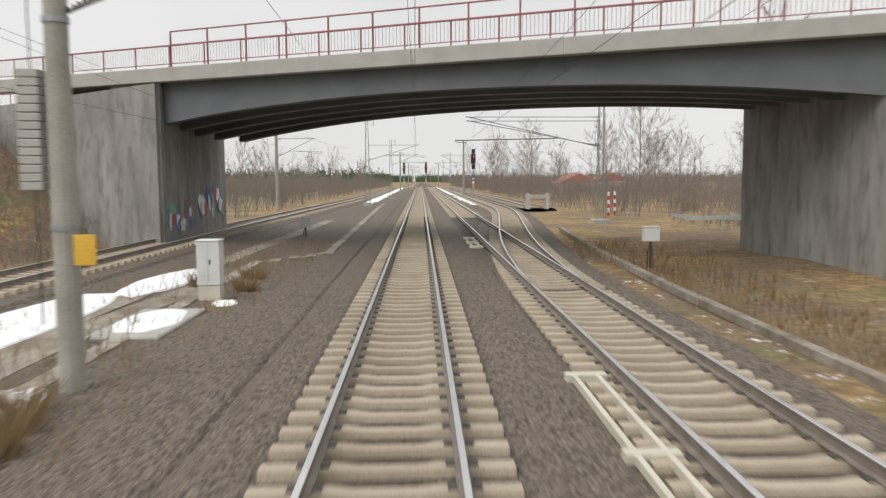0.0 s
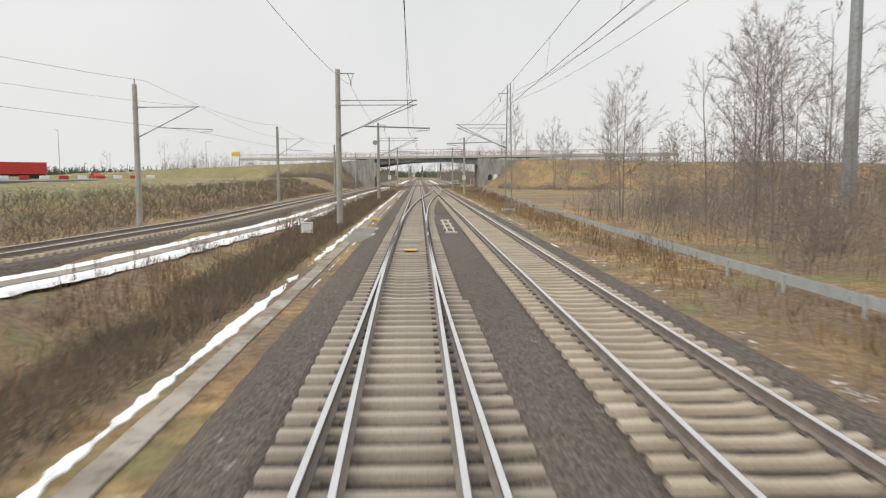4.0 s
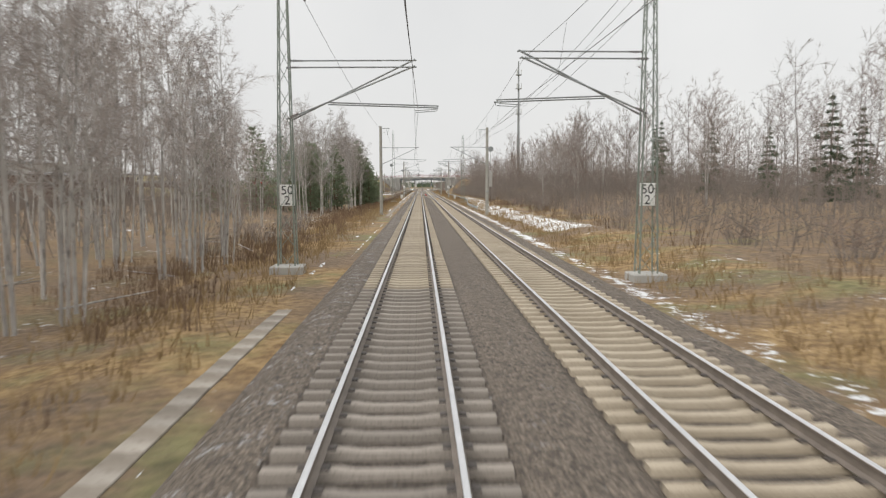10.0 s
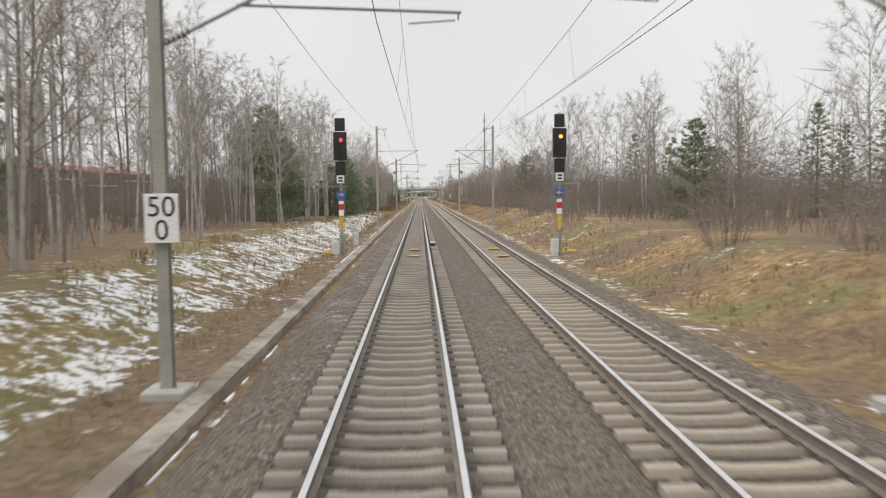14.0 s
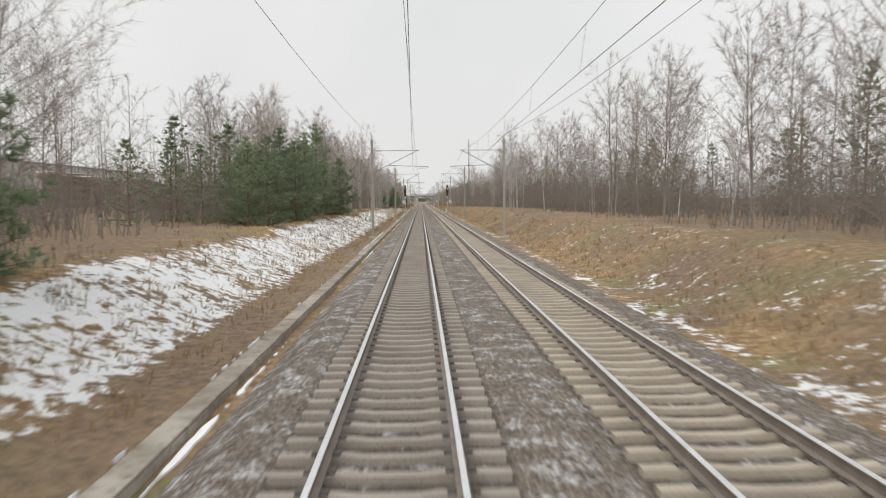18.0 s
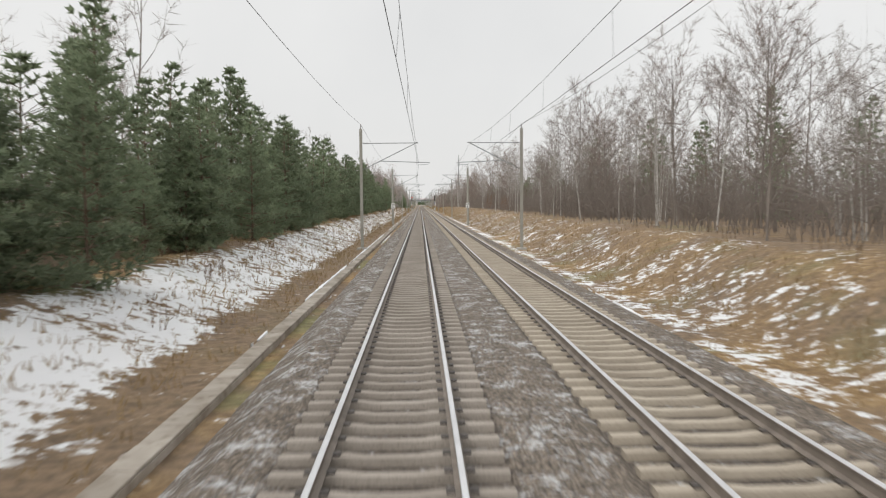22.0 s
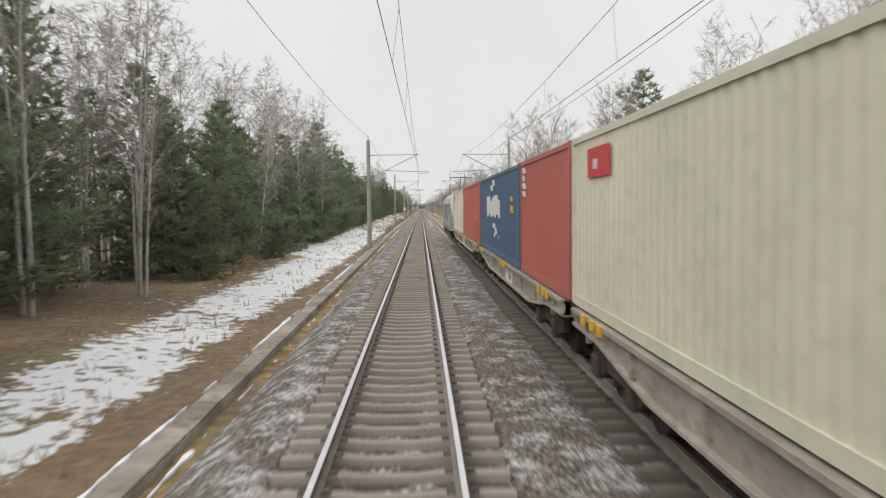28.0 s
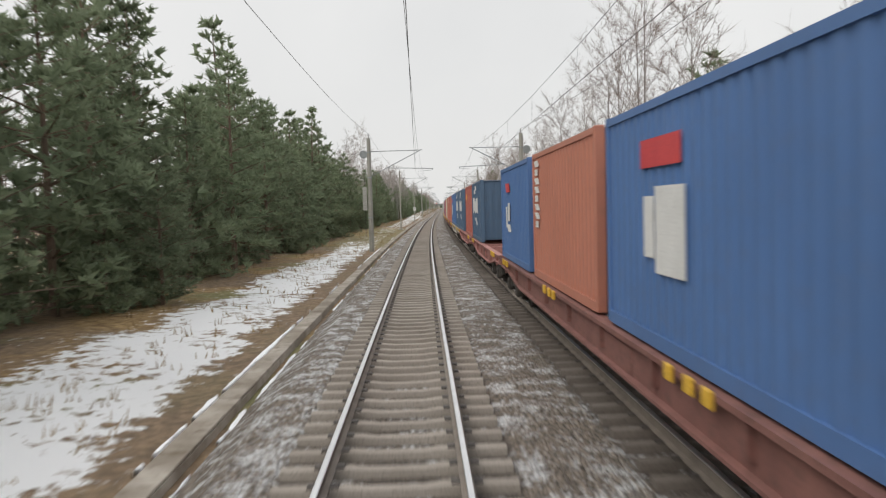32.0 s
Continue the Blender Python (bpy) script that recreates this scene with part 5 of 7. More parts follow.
plant(RUSS, -9.2, -452.5, 1.1), plant(RUSS, -9.8, -449.5, 1.0), plant(PINE[2:3], -8.2, -436, 0.25), plant(PINE[2:3], -7.9, -434.5, 0.18)
# right of the line
wood(-110, -330, 16, 28, BARE + BARE + BUSH[1:2], 50, 0.85), wood(-290, -460, 17, 32, BARE + BIRCH[:1], 40, 0.68), wood(-300, -420, 34, 46, SPR, 9, 0.9)
wood(-430, -500, 15, 24, OAK + BARE, 8, 0.9), wood(-460, -640, 16, 28, BARE + BIRCH + PINE[:1], 40, 0.82)
wood(-620, -900, 14, 24, BIRCH + BARE, 66, 0.85), wood(-800, -850, 14, 16, RUSS, 4, 0.7), wood(-860, -1100, 15, 24, BARE + BIRCH + BIRCH, 66, 0.85), wood(-1100, -1430, 12.5, 20, BARE + BIRCH + BARE + PINE[3:], 52, 1.0)
wood(-430, -640, 11.5, 16, BUSH, 18), wood(-150, -430, 13.5, 17, BUSH, 26), wood(60, -60, 24, 60, BARE + BUSH, 20), wood(50, 300, 17, 50, BARE + BUSH, 44), wood(70, 300, -17, -50, BARE + BUSH, 40, 0.7)
deep(-110, -470, 18, 60, B_FAR, 200, 0.85), deep(-460, -900, 20, 55, B_FAR, 200, 0.88)
deep(-880, -1100, 20, 50, B_FAR, 100, 0.8), deep(-1100, -1440, 18, 50, B_FAR, 120, 0.95), deep(-830, -1110, 26, 42, P_FAR, 80, 0.85), deep(-1110, -1440, 20, 44, P_FAR, 45, 0.8), deep(-500, -830, 24, 44, P_FAR, 60, 0.75)
deep(60, 420, 14, 110, B_FAR, 70, 0.9), deep(60, 420, -18, -110, B_FAR, 70, 0.8)
thicket(-360, -470, 14.5, 55, 4500, 0.8, 4.5, 0.036, "low leafless scrub below bare trees"), thicket(-110, -360, 13.6, 50, 20000, 1.5, 7.0, 0.024, "brown leafless thicket on the rising ground of a wood"), thicket(-460, -900, 15.5, 42, 22000, 1.5, 8.5, 0.034, "grey-brown leafless wood and undergrowth")
thicket(-880, -1440, 14, 40, 24000, 2, 9, 0.036, "grey-brown depth of a leafless wood")
thicket(64, 420, 16, 80, 16000, 1.5, 6.5, 0.04, "brown brush and bare scrub beside the line"), thicket(64, 420, -15, -80, 16000, 2, 7, 0.04, "brown brush and bare scrub beside the branch track")
thicket(8, 44, -15.2, -36, 5000, 0.8, 3.0, 0.025, "brown brush on the road embankment"), thicket(-15, 60, 20, 60, 6000, 0.5, 2.2, 0.03, "brown brush on the road embankment")
wood(-20, -200, -6.3, -9.3, BUSH[2:], 22, 0.6, "brush"), wood(-195, -262, -6.5, -12, BUSH, 22, 0.75, "brush")
thicket(-25, -215, -4.1, -7.3, 36000, 0.22, 0.8, 0.018, "low dark brush between the walkway and the trough", BRUSH), [thicket(y, y - 20, left_track(y - 10) - 4.6, left_track(y - 10) - 12.5, 1100, 0.4, 1.4, 0.024, "dark scrub on the bank of the branch track", BRUSH) for y in range(-20, -260, -20)]
thicket(-200, -265, -5.5, -14, 3500, 0.3, 1.3, 0.016, "brown scrub below the line", WEED)
# far woods to the horizon
thicket(1000, 1350, -110, 90, 3500, 7, 14, 0.5, "far hazy wood where the line meets the horizon", SPRUCE)
thicket(420, 1300, -30, -620, 5000, 9, 15, 0.8, "far dark wood on the horizon", SPRUCE), thicket(420, 1300, 25, 420, 4000, 6, 13, 0.5, "far leafless wood on the horizon")
thicket(320, -300, -300, -420, 5000, 6, 12, 0.25, "far wood beyond the services yard"), thicket(100, -420, 60, 160, 4000, 6, 11, 0.15, "far leafless wood beyond the cutting")
thicket(-300, -760, -85, -140, 4000, 5, 11, 0.15, "far wood beyond the timber yard")

for proto, poses in DEEP.items():
    kind = {"bare_tree": "bare_woodland", "birch_tree": "bare_woodland", "pine_tree": "pine_woodland"}[proto.name.split(".")[0]]
    words = {"bare_woodland": "depth of a leafless grey-brown winter wood", "pine_woodland": "depth of a dark green pine wood"}[kind]
    for child in proto.children:
        o = joined(kind, child.data, poses, child.data.materials[0], None, words, "")
        tagged(o, category="woodland")

# ---- tall dead weeds ----
vs, fs = [], []
for i in range(15000):
    y = random.uniform(30, -470) if i % 3 else random.uniform(-470, -1420)
    left = random.random() < 0.6
    x = -random.triangular(4.6, 13, 7.5) if left else random.triangular(8.0, 16, 10.5)
    if not clear(x, y) or noise.noise((x * 0.3, y * 0.12, 5.0)) < (-0.05 if y > -470 else 0.12) or (-0.4 < x - xg(y) < 3.2 and x > 0) or (y < -1130 and left) or (y > -190 and abs(x - x_wk(y)) < 1.2):
        continue
    s = bend(y)[0]
    z = ground(x, y) - 0.03
    h = random.uniform(0.3, 0.95) * (1.0 if y > -470 else 0.6)
    for _ in range(4):
        dx, dy = random.gauss(0, 0.15), random.gauss(0, 0.15)
        tx, ty = random.gauss(0, 0.16) * h, random.gauss(0, 0.16) * h
        k = len(vs)
        vs += [(s + x + dx - 0.014, y + dy, z), (s + x + dx + 0.014, y + dy, z), (s + x + dx + tx, y + dy + ty, z + h), (s + x + dx + tx * 0.6, y + dy + ty * 0.6, z + h * 0.6), (s + x + dx + tx * 0.6 + random.gauss(0, 0.08), y + dy + ty * 0.6 + random.gauss(0, 0.08), z + h * 0.95), (s + x + dx + tx * 0.6 + 0.03, y + dy + ty * 0.6, z + h * 0.6)]
        fs += [(k, k + 1, k + 2), (k + 3, k + 4, k + 5)]
tagged(new("dead_weeds", mesh_from("dead_weeds", vs, fs, WEED)), "tangle of brown dead weeds on the verge", "weeds", kind="stuff")

# ---- dry grass on the verges ----
vs, fs = [], []
for i in range(44000):
    y = random.uniform(40, -1420)
    left = random.random() < 0.55
    x = -random.triangular(3.5, 11, 4.6) if left else random.triangular(7.0, 13, 8.6)
    if not clear(x, y) or (y < -1130 and random.random() < 0.75):
        continue
    s = bend(y)[0]
    z = ground(x, y) - 0.03
    h = random.uniform(0.12, 0.42) * (1.4 if y > -460 else 0.75)
    for _ in range(3):
        a, b = random.uniform(0, 6.3), random.uniform(0.1, 0.7)
        dx, dy = random.gauss(0, 0.12), random.gauss(0, 0.12)
        k = len(vs)
        vs += [(s + x + dx - 0.018, y + dy, z), (s + x + dx + 0.018, y + dy, z), (s + x + dx + math.cos(a) * h * b, y + dy + math.sin(a) * h * b, z + h)]
        fs.append((k, k + 1, k + 2))
tagged(new("dry_grass", mesh_from("dry_grass", vs, fs, STRAW)), "tufts of straw-coloured dead grass on the verge", "grass", kind="stuff")

# ---- freight train standing on the second track ----
RUSTRED = material("brown_red_wagon_paint", (0.16, 0.07, 0.06), (0.26, 0.12, 0.10), 1.5, 0.75, 0.15, c3=(0.08, 0.05, 0.04), fine=12)
GREYWAG = material("dirty_grey_wagon_paint", (0.25, 0.225, 0.19), (0.41, 0.37, 0.32), 1.5, 0.75, 0.15, c3=(0.10, 0.07, 0.05), fine=12)
PINKRED = material("faded_pinkish_red_wagon_paint", (0.27, 0.115, 0.10), (0.40, 0.185, 0.165), 1.2, 0.7, 0.15, c3=(0.12, 0.07, 0.06), fine=9)
UNDER = material("dark_brake_dust_steel", (0.03, 0.026, 0.023), (0.07, 0.06, 0.05), 4, 0.85, 0.2)


def paint(name, c):
    d = [v * 0.86 for v in c]
    return material(name, d, [min(1, v * 1.1) for v in c], 0.5, 0.55, 0.04, c3=[v * 0.7 + 0.03 for v in c], fine=5, spread=0.3)


COLOURS = {"cream": paint("cream_container_paint", (0.61, 0.595, 0.465)), "red": paint("oxide_red_container_paint", (0.435, 0.13, 0.10)), "orange": paint("faded_orange_container_paint", (0.47, 0.185, 0.125)),
           "blue": paint("navy_container_paint", (0.075, 0.13, 0.21)), "bright": paint("bright_blue_container_paint", (0.08, 0.165, 0.36)), "green": paint("sea_green_container_paint", (0.135, 0.43, 0.32))}
LOGO_W = material("white_logo_paint", (0.62, 0.62, 0.6), (0.75, 0.75, 0.73), 3, 0.6, 0.02)
LOGO_R = material("red_logo_paint", (0.5, 0.04, 0.05), (0.62, 0.07, 0.07), 3, 0.6, 0.02)


def corrugated(bm, x, y0, y1, z0, z1, sgn, pitch=0.26, depth=0.026):
    """A container's pressed steel side, standing at x and facing sgn."""
    n = int((y1 - y0) / pitch)
    cols = []
    for i in range(n):
        b = y0 + (y1 - y0) * i / n
        w = (y1 - y0) / n
        for f, d in ((0.0, 0), (0.3, 0), (0.45, -depth), (0.85, -depth)):
            cols.append((b + w * f, x + sgn * d))
    cols.append((y1, x))
    prev = None
    for y, xx in cols:
        row = (bm.verts.new((xx, y, z0)), bm.verts.new((xx, y, z1)))
        if prev:
            bm.faces.new((prev[0], row[0], row[1], prev[1]) if sgn < 0 else (prev[0], prev[1], row[1], row[0]))
        prev = row


def container(y1, y0, colour, marks, wag_z=1.17, h=2.62):
    """A box from y1 (far end) down to y0, on the second track."""
    ln = y1 - y0
    word = {"cream": "cream", "red": "oxide red", "orange": "faded orange-red", "blue": "navy blue", "bright": "bright blue", "green": "sea green"}[colour]
    t = thing("shipping_container", at(4.0, (y0 + y1) / 2, wag_z), f"{word} {'forty' if ln > 8 else 'twenty'}-foot steel container on a flat wagon", "container", "containers on the freight train")
    mat = COLOURS[colour]
    a, b = -ln / 2, ln / 2
    for s in (-1, 1):
        bm = bmesh.new()
        corrugated(bm, s * 1.205, a + 0.1, b - 0.1, 0.14, h - 0.1, s)
        part("side_panel", bm, mat, t)
    for e, o in ((a, 1), (b, -1)):
        bm = bmesh.new()
        box(bm, (-1.15, min(e + o * 0.09, e + o * 0.12), 0.1), (1.15, max(e + o * 0.09, e + o * 0.12), h - 0.05))
        for k in range(9):
            box(bm, (-1.1 + k * 0.25, min(e + o * 0.06, e + o * 0.1), 0.15), (-0.98 + k * 0.25, max(e + o * 0.06, e + o * 0.1), h - 0.12))
        part("end_wall", bm, mat, t)
    part("roof", B(((-1.17, a + 0.05, h - 0.08), (1.17, b - 0.05, h - 0.03)), bevel=0.01), mat, t)
    for s in (-1, 1):
        for e in (a, b):
            part("corner_post", B(((s * 1.219 - 0.075 * (s + 1), e - 0.13 * (e > 0), 0.0), (s * 1.219 + 0.075 * (1 - s), e + 0.13 * (e < 0), h)), bevel=0.012), mat, t)
        part("bottom_rail", B(((s * 1.219 - 0.05 * (s + 1), a + 0.13, 0.0), (s * 1.219 + 0.05 * (1 - s), b - 0.13, 0.15))), mat, t)
        part("top_rail", B(((s * 1.219 - 0.04 * (s + 1), a + 0.13, h - 0.11), (s * 1.219 + 0.04 * (1 - s), b - 0.13, h - 0.02))), mat, t)
    for dy, z0, z1, w, m in marks:
        bm = bmesh.new()
        lean = 0.1 if w > 0.45 and z1 - z0 < 0.3 else 0.0
        box(bm, (-1.227, b - dy - w, z0), (-1.221, b - dy, z1))
        for v in bm.verts:
            v.co.y += lean if v.co.z > (z0 + z1) / 2 else -lean
        part("painted_mark", bm, m, t)
    return t


def letters(n, dy, z0, z1, w, m, gap=0.12):
    """A plain logo panel: n blocks of stepped height side by side."""
    return [(dy + i * (w + gap * 0.4), z0 + (0.0, 0.1, 0.0, 0.05)[i % 4], z1 - (0.0, 0.0, 0.16, 0.06)[i % 4], w, m) for i in range(n)]


RL = [(0.8, 1.75, 2.15, 0.5, LOGO_R)]
TINY = [(0.35, 2.0, 2.12, 0.22, LOGO_W), (0.35, 1.75, 1.9, 0.3, LOGO_W), (0.35, 1.5, 1.62, 0.25, LOGO_W)]
NUM = [(0.4, 2.32 - 0.18 * i, 2.45 - 0.18 * i, 0.5 - 0.12 * (i % 3 == 1), LOGO_W) for i in range(8)]
BIGLOGO = letters(7, 3.1, 1.2, 1.92, 0.62, LOGO_W, 0.09) + [(4.6, 2.1, 2.28, 0.8, LOGO_W), (5.3, 2.25, 2.45, 0.7, LOGO_W), (5.3, 0.85, 1.0, 0.8, LOGO_W), (6.0, 0.68, 0.86, 0.7, LOGO_W), (10.4, 1.68, 1.82, 0.5, YELLOW), (10.4, 1.38, 1.58, 0.6, YELLOW)]
HALFLOGO = letters(5, 1.0, 1.2, 1.92, 0.6, LOGO_W, 0.08) + [(1.9, 2.1, 2.28, 0.8, LOGO_W), (2.5, 2.25, 2.45, 0.7, LOGO_W), (2.4, 0.85, 1.0, 0.8, LOGO_W), (3.0, 0.68, 0.86, 0.7, LOGO_W)]
MARK = [(1.6, 1.9, 2.2, 1.3, LOGO_R), (1.7, 0.95, 1.6, 0.35, LOGO_W), (2.1, 0.8, 1.7, 0.9, LOGO_W)]
FLAG = lambda dy, w=0.8: [(dy, 1.95, 2.36, w, LOGO_R), (dy + 0.35, 2.06, 2.2, w * 0.2, LOGO_W)]
CODE = [(0.3, 0.9 + 0.13 * i, 0.98 + 0.13 * i, 0.12, LOGO_W) for i in range(9)]
LINES = letters(4, 5.5, 0.9, 1.05, 0.5, LOGO_W) + letters(4, 5.7, 0.55, 0.7, 0.4, LOGO_W)
SHIELD = [(1.4, 1.9, 2.15, 0.9, LOGO_R), (1.4, 0.9, 1.5, 0.3, LOGO_W), (1.75, 0.8, 1.0, 0.7, LOGO_W), (1.9, 1.1, 1.6, 0.4, LOGO_W)]
TAG = [(9.6, 0.95, 1.25, 0.32, YELLOW)]
LABEL = [(1.2, 1.9, 2.2, 0.6, YELLOW)]
BOXES = [(-1174.8, 12.19, "cream", FLAG(0.75, 1.4)), (-1187.4, 12.19, "red", TINY + TAG), (-1200.2, 12.19, "blue", BIGLOGO + LINES[4:]), (-1212.7, 6.06, "red", NUM[:4]), (-1219.0, 12.19, "cream", FLAG(1.2, 1.3)), (-1231.5, 6.06, "green", CODE),
         (-1237.9, 12.19, "red", NUM + TAG), (-1250.7, 12.19, "blue", BIGLOGO), (-1263.6, 12.19, "red", NUM), (-1276.3, 6.06, "bright", SHIELD), (-1283.2, 12.19, "red", TINY), (-1295.8, 12.19, "cream", FLAG(1.0, 1.3)),
         (-1308.4, 6.06, "red", TINY), (-1314.8, 6.06, "orange", NUM[:3]), (-1321.2, 6.06, "red", NUM[:5]), (-1327.5, 6.06, "orange", []), (-1333.7, 12.03, "bright", MARK), (-1346.0, 6.06, "blue", HALFLOGO), (-1352.4, 6.06, "blue", HALFLOGO),
         (-1362.0, 6.06, "red", LABEL), (-1368.4, 6.06, "blue", HALFLOGO), (-1383.1, 6.06, "bright", SHIELD), (-1389.9, 6.06, "orange", NUM), (-1396.6, 12.19, "bright", MARK)]
for y, ln, colour, marks in BOXES:
    container(y, y - ln, colour, marks)


def wheelset(parent, y):
    bm = bmesh.new()
    rod(bm, (-0.85, y, 0.46), (0.85, y, 0.46), 0.08, 0.08, 8)
    for s in (-1, 1):
        rod(bm, (s * 0.70, y, 0.46), (s * 0.835, y, 0.46), 0.46, 0.46, 22), rod(bm, (s * 0.67, y, 0.46), (s * 0.70, y, 0.46), 0.49, 0.49, 22)
    return part("wheelset", bm, UNDER, parent)


def bogie(parent, y):
    b = part("bogie_frame", B(((-1.12, y - 1.35, 0.42), (-0.95, y + 1.35, 0.72)), ((0.95, y - 1.35, 0.42), (1.12, y + 1.35, 0.72)), ((-0.95, y - 0.25, 0.5), (0.95, y + 0.25, 0.8)), bevel=0.03), UNDER, parent)
    for d in (-0.9, 0.9):
        wheelset(b, y + d)
        for s in (-1, 1):
            part("axle_box", B(((s * 1.08 - 0.14, y + d - 0.17, 0.3), (s * 1.08 + 0.14, y + d + 0.17, 0.62)), bevel=0.03), UNDER, b)
            part("spring", R(((s * 1.1, y + d - 0.28, 0.42), (s * 1.1, y + d - 0.28, 0.7), 0.07, 0.07, 8)), UNDER, b)


def wagon(y1, y0, mat, word):
    ln = y1 - y0 - 0.9
    t = thing("flat_wagon", at(4.0, (y0 + y1) / 2), f"{word} container flat wagon with yellow corner brackets", "wagon", "wagons of the freight train")
    h = ln / 2
    for s in (-1, 1):
        bm = bmesh.new()
        prev = None
        for y, low in ((-h, 0.86), (-h + 1.6, 0.84), (-h + 2.7, 0.72), (-h + 4.0, 0.6), (h - 4.0, 0.6), (h - 2.7, 0.72), (h - 1.6, 0.84), (h, 0.86)):
            row = [bm.verts.new(v) for v in ((s * 1.30, y, 1.13), (s * 1.30, y, 1.07), (s * 1.2, y, 1.05), (s * 1.2, y, low + 0.05), (s * 1.28, y, low + 0.04), (s * 1.28, y, low), (s * 1.1, y, low), (s * 1.1, y, 1.13))]
            if prev:
                for j in range(8):
                    bm.faces.new((prev[j], prev[(j + 1) % 8], row[(j + 1) % 8], row[j]))
            else:
                bm.faces.new(row)
            prev = row
        bm.faces.new(prev[::-1])
        bmesh.ops.recalc_face_normals(bm, faces=bm.faces)
        part("side_sill", bm, mat, t)
    for i in range(int(ln / 2.2)):
        y = -h + 1.0 + i * (ln - 2.0) / max(1, int(ln / 2.2) - 1)
        part("cross_beam", B(((-1.1, y - 0.09, 0.85), (1.1, y + 0.09, 1.1))), mat, t)
        part("side_rib", B(((-1.27, y - 0.05, 0.75), (-1.2, y + 0.05, 1.06))), mat, t)
    for c in range(max(2, int(ln / 5.5))):
        for d in (0, 0.45, 1.0):
            y = -h + 1.2 + c * (ln - 3.2) / max(1, int(ln / 5.5) - 1) + d
            part("yellow_bracket", B(((-1.345, y - 0.1, 1.0), (-1.3, y + 0.1, 1.16)), bevel=0.01), YELLOW, t)
    part("end_beam", B(((-1.25, h - 0.18, 0.82), (1.25, h, 1.12)), bevel=0.02), mat, t)
    part("end_beam", B(((-1.25, -h, 0.82), (1.25, -h + 0.18, 1.12)), bevel=0.02), mat, t)
    for e in (-1, 1):
        for s in (-0.875, 0.875):
            part("buffer", R(((s, e * h, 1.0), (s, e * (h + 0.32), 1.0), 0.09, 0.09, 10), ((s, e * (h + 0.32), 1.0), (s, e * (h + 0.36), 1.0), 0.2, 0.2, 14)), UNDER, t)
        bogie(t, e * (h - 2.1))
    part("data_panel", B(((-1.212, -1.4, 0.62), (-1.202, 0.2, 0.98))), LOGO_W if mat is GREYWAG else RUSTRED, t)


for i, (a, b) in enumerate([(-1174.6, -1199.9), (-1200.0, -1218.8), (-1218.9, -1237.7), (-1237.8, -1263.2), (-1263.4, -1282.8), (-1283.0, -1308.2), (-1308.3, -1320.9), (-1321.0, -1333.5), (-1333.6, -1352.2), (-1352.3, -1368.2), (-1368.3, -1382.9), (-1383.0, -1409.5), (-1409.7, -1432)]):
    wagon(a, b, *((GREYWAG, "dirty grey") if i in (0, 1, 2, 3, 8) else (PINKRED, "faded pinkish red") if i in (9, 10) else (RUSTRED, "brown-red")))

# locomotive
LOCO = material("silver_grey_loco_paint", (0.36, 0.37, 0.37), (0.45, 0.46, 0.46), 0.6, 0.4, 0.03, 0.3, c3=(0.26, 0.26, 0.25), fine=6)
LOCOPANEL = material("slate_grey_loco_panel", (0.20, 0.22, 0.24), (0.28, 0.30, 0.32), 0.8, 0.45, 0.03, c3=(0.15, 0.16, 0.17), fine=5)
LOCOROOF = material("pale_grey_loco_roof", (0.45, 0.46, 0.47), (0.56, 0.57, 0.58), 0.8, 0.5, 0.03)
GLASS = material("dark_cab_glass", (0.02, 0.022, 0.025), (0.03, 0.033, 0.036), 2, 0.08, 0)
loco = thing("electric_locomotive", at(4.0, -1165.0), "silver-grey electric locomotive with raised pantograph", "locomotive")
bm = bmesh.new()
sec = [(-1.45, 0.95), (-1.49, 1.3), (-1.49, 3.0), (-1.35, 3.45), (-1.0, 3.78), (1.0, 3.78), (1.35, 3.45), (1.49, 3.0), (1.49, 1.3), (1.45, 0.95)]
rows = []
for y, sx, top in ((-9.35, 0.88, 2.1), (-9.0, 0.95, 3.1), (-8.2, 1.0, 3.78), (8.2, 1.0, 3.78), (9.0, 0.95, 3.1), (9.35, 0.88, 2.1)):
    rows.append([bm.verts.new((x * sx, y, min(z, top) if z > 1.5 else z)) for x, z in sec])
for p, q in zip(rows, rows[1:]):
    for j in range(10):
        bm.faces.new((p[j], p[(j + 1) % 10], q[(j + 1) % 10], q[j]))
bm.faces.new(rows[0]), bm.faces.new(rows[-1][::-1])
bmesh.ops.recalc_face_normals(bm, faces=bm.faces)
part("body", bm, LOCO, loco)
for e in (-1, 1):
    part("cab_window", B(((-1.505, e * 7.6 - 0.35, 2.2), (-1.485, e * 7.6 + 0.35, 2.95)), bevel=0.008), GLASS, loco)
    part("cab_door", B(((-1.50, e * 6.6 - 0.35, 1.2), (-1.488, e * 6.6 + 0.35, 3.05)), bevel=0.006), LOCOROOF, loco)
    part("windscreen", B(((-1.2, e * 8.75 - 0.05, 2.35), (1.2, e * 8.75 + 0.05, 3.1)), bevel=0.02), GLASS, loco)
    part("handrail", R(((-1.53, e * 6.15, 1.2), (-1.53, e * 6.15, 2.4), 0.02)), GALV, loco)
    part("buffer", R(((-0.875, e * 9.3, 1.0), (-0.875, e * 9.7, 1.0), 0.16, 0.2, 12)), UNDER, loco)
    part("buffer", R(((0.875, e * 9.3, 1.0), (0.875, e * 9.7, 1.0), 0.16, 0.2, 12)), UNDER, loco)
    bogie(loco, e * 5.2)
part("side_panel", B(((-1.497, -4.4, 1.75), (-1.487, 1.7, 3.02)), bevel=0.004), LOCOPANEL, loco, "darker grey panel")
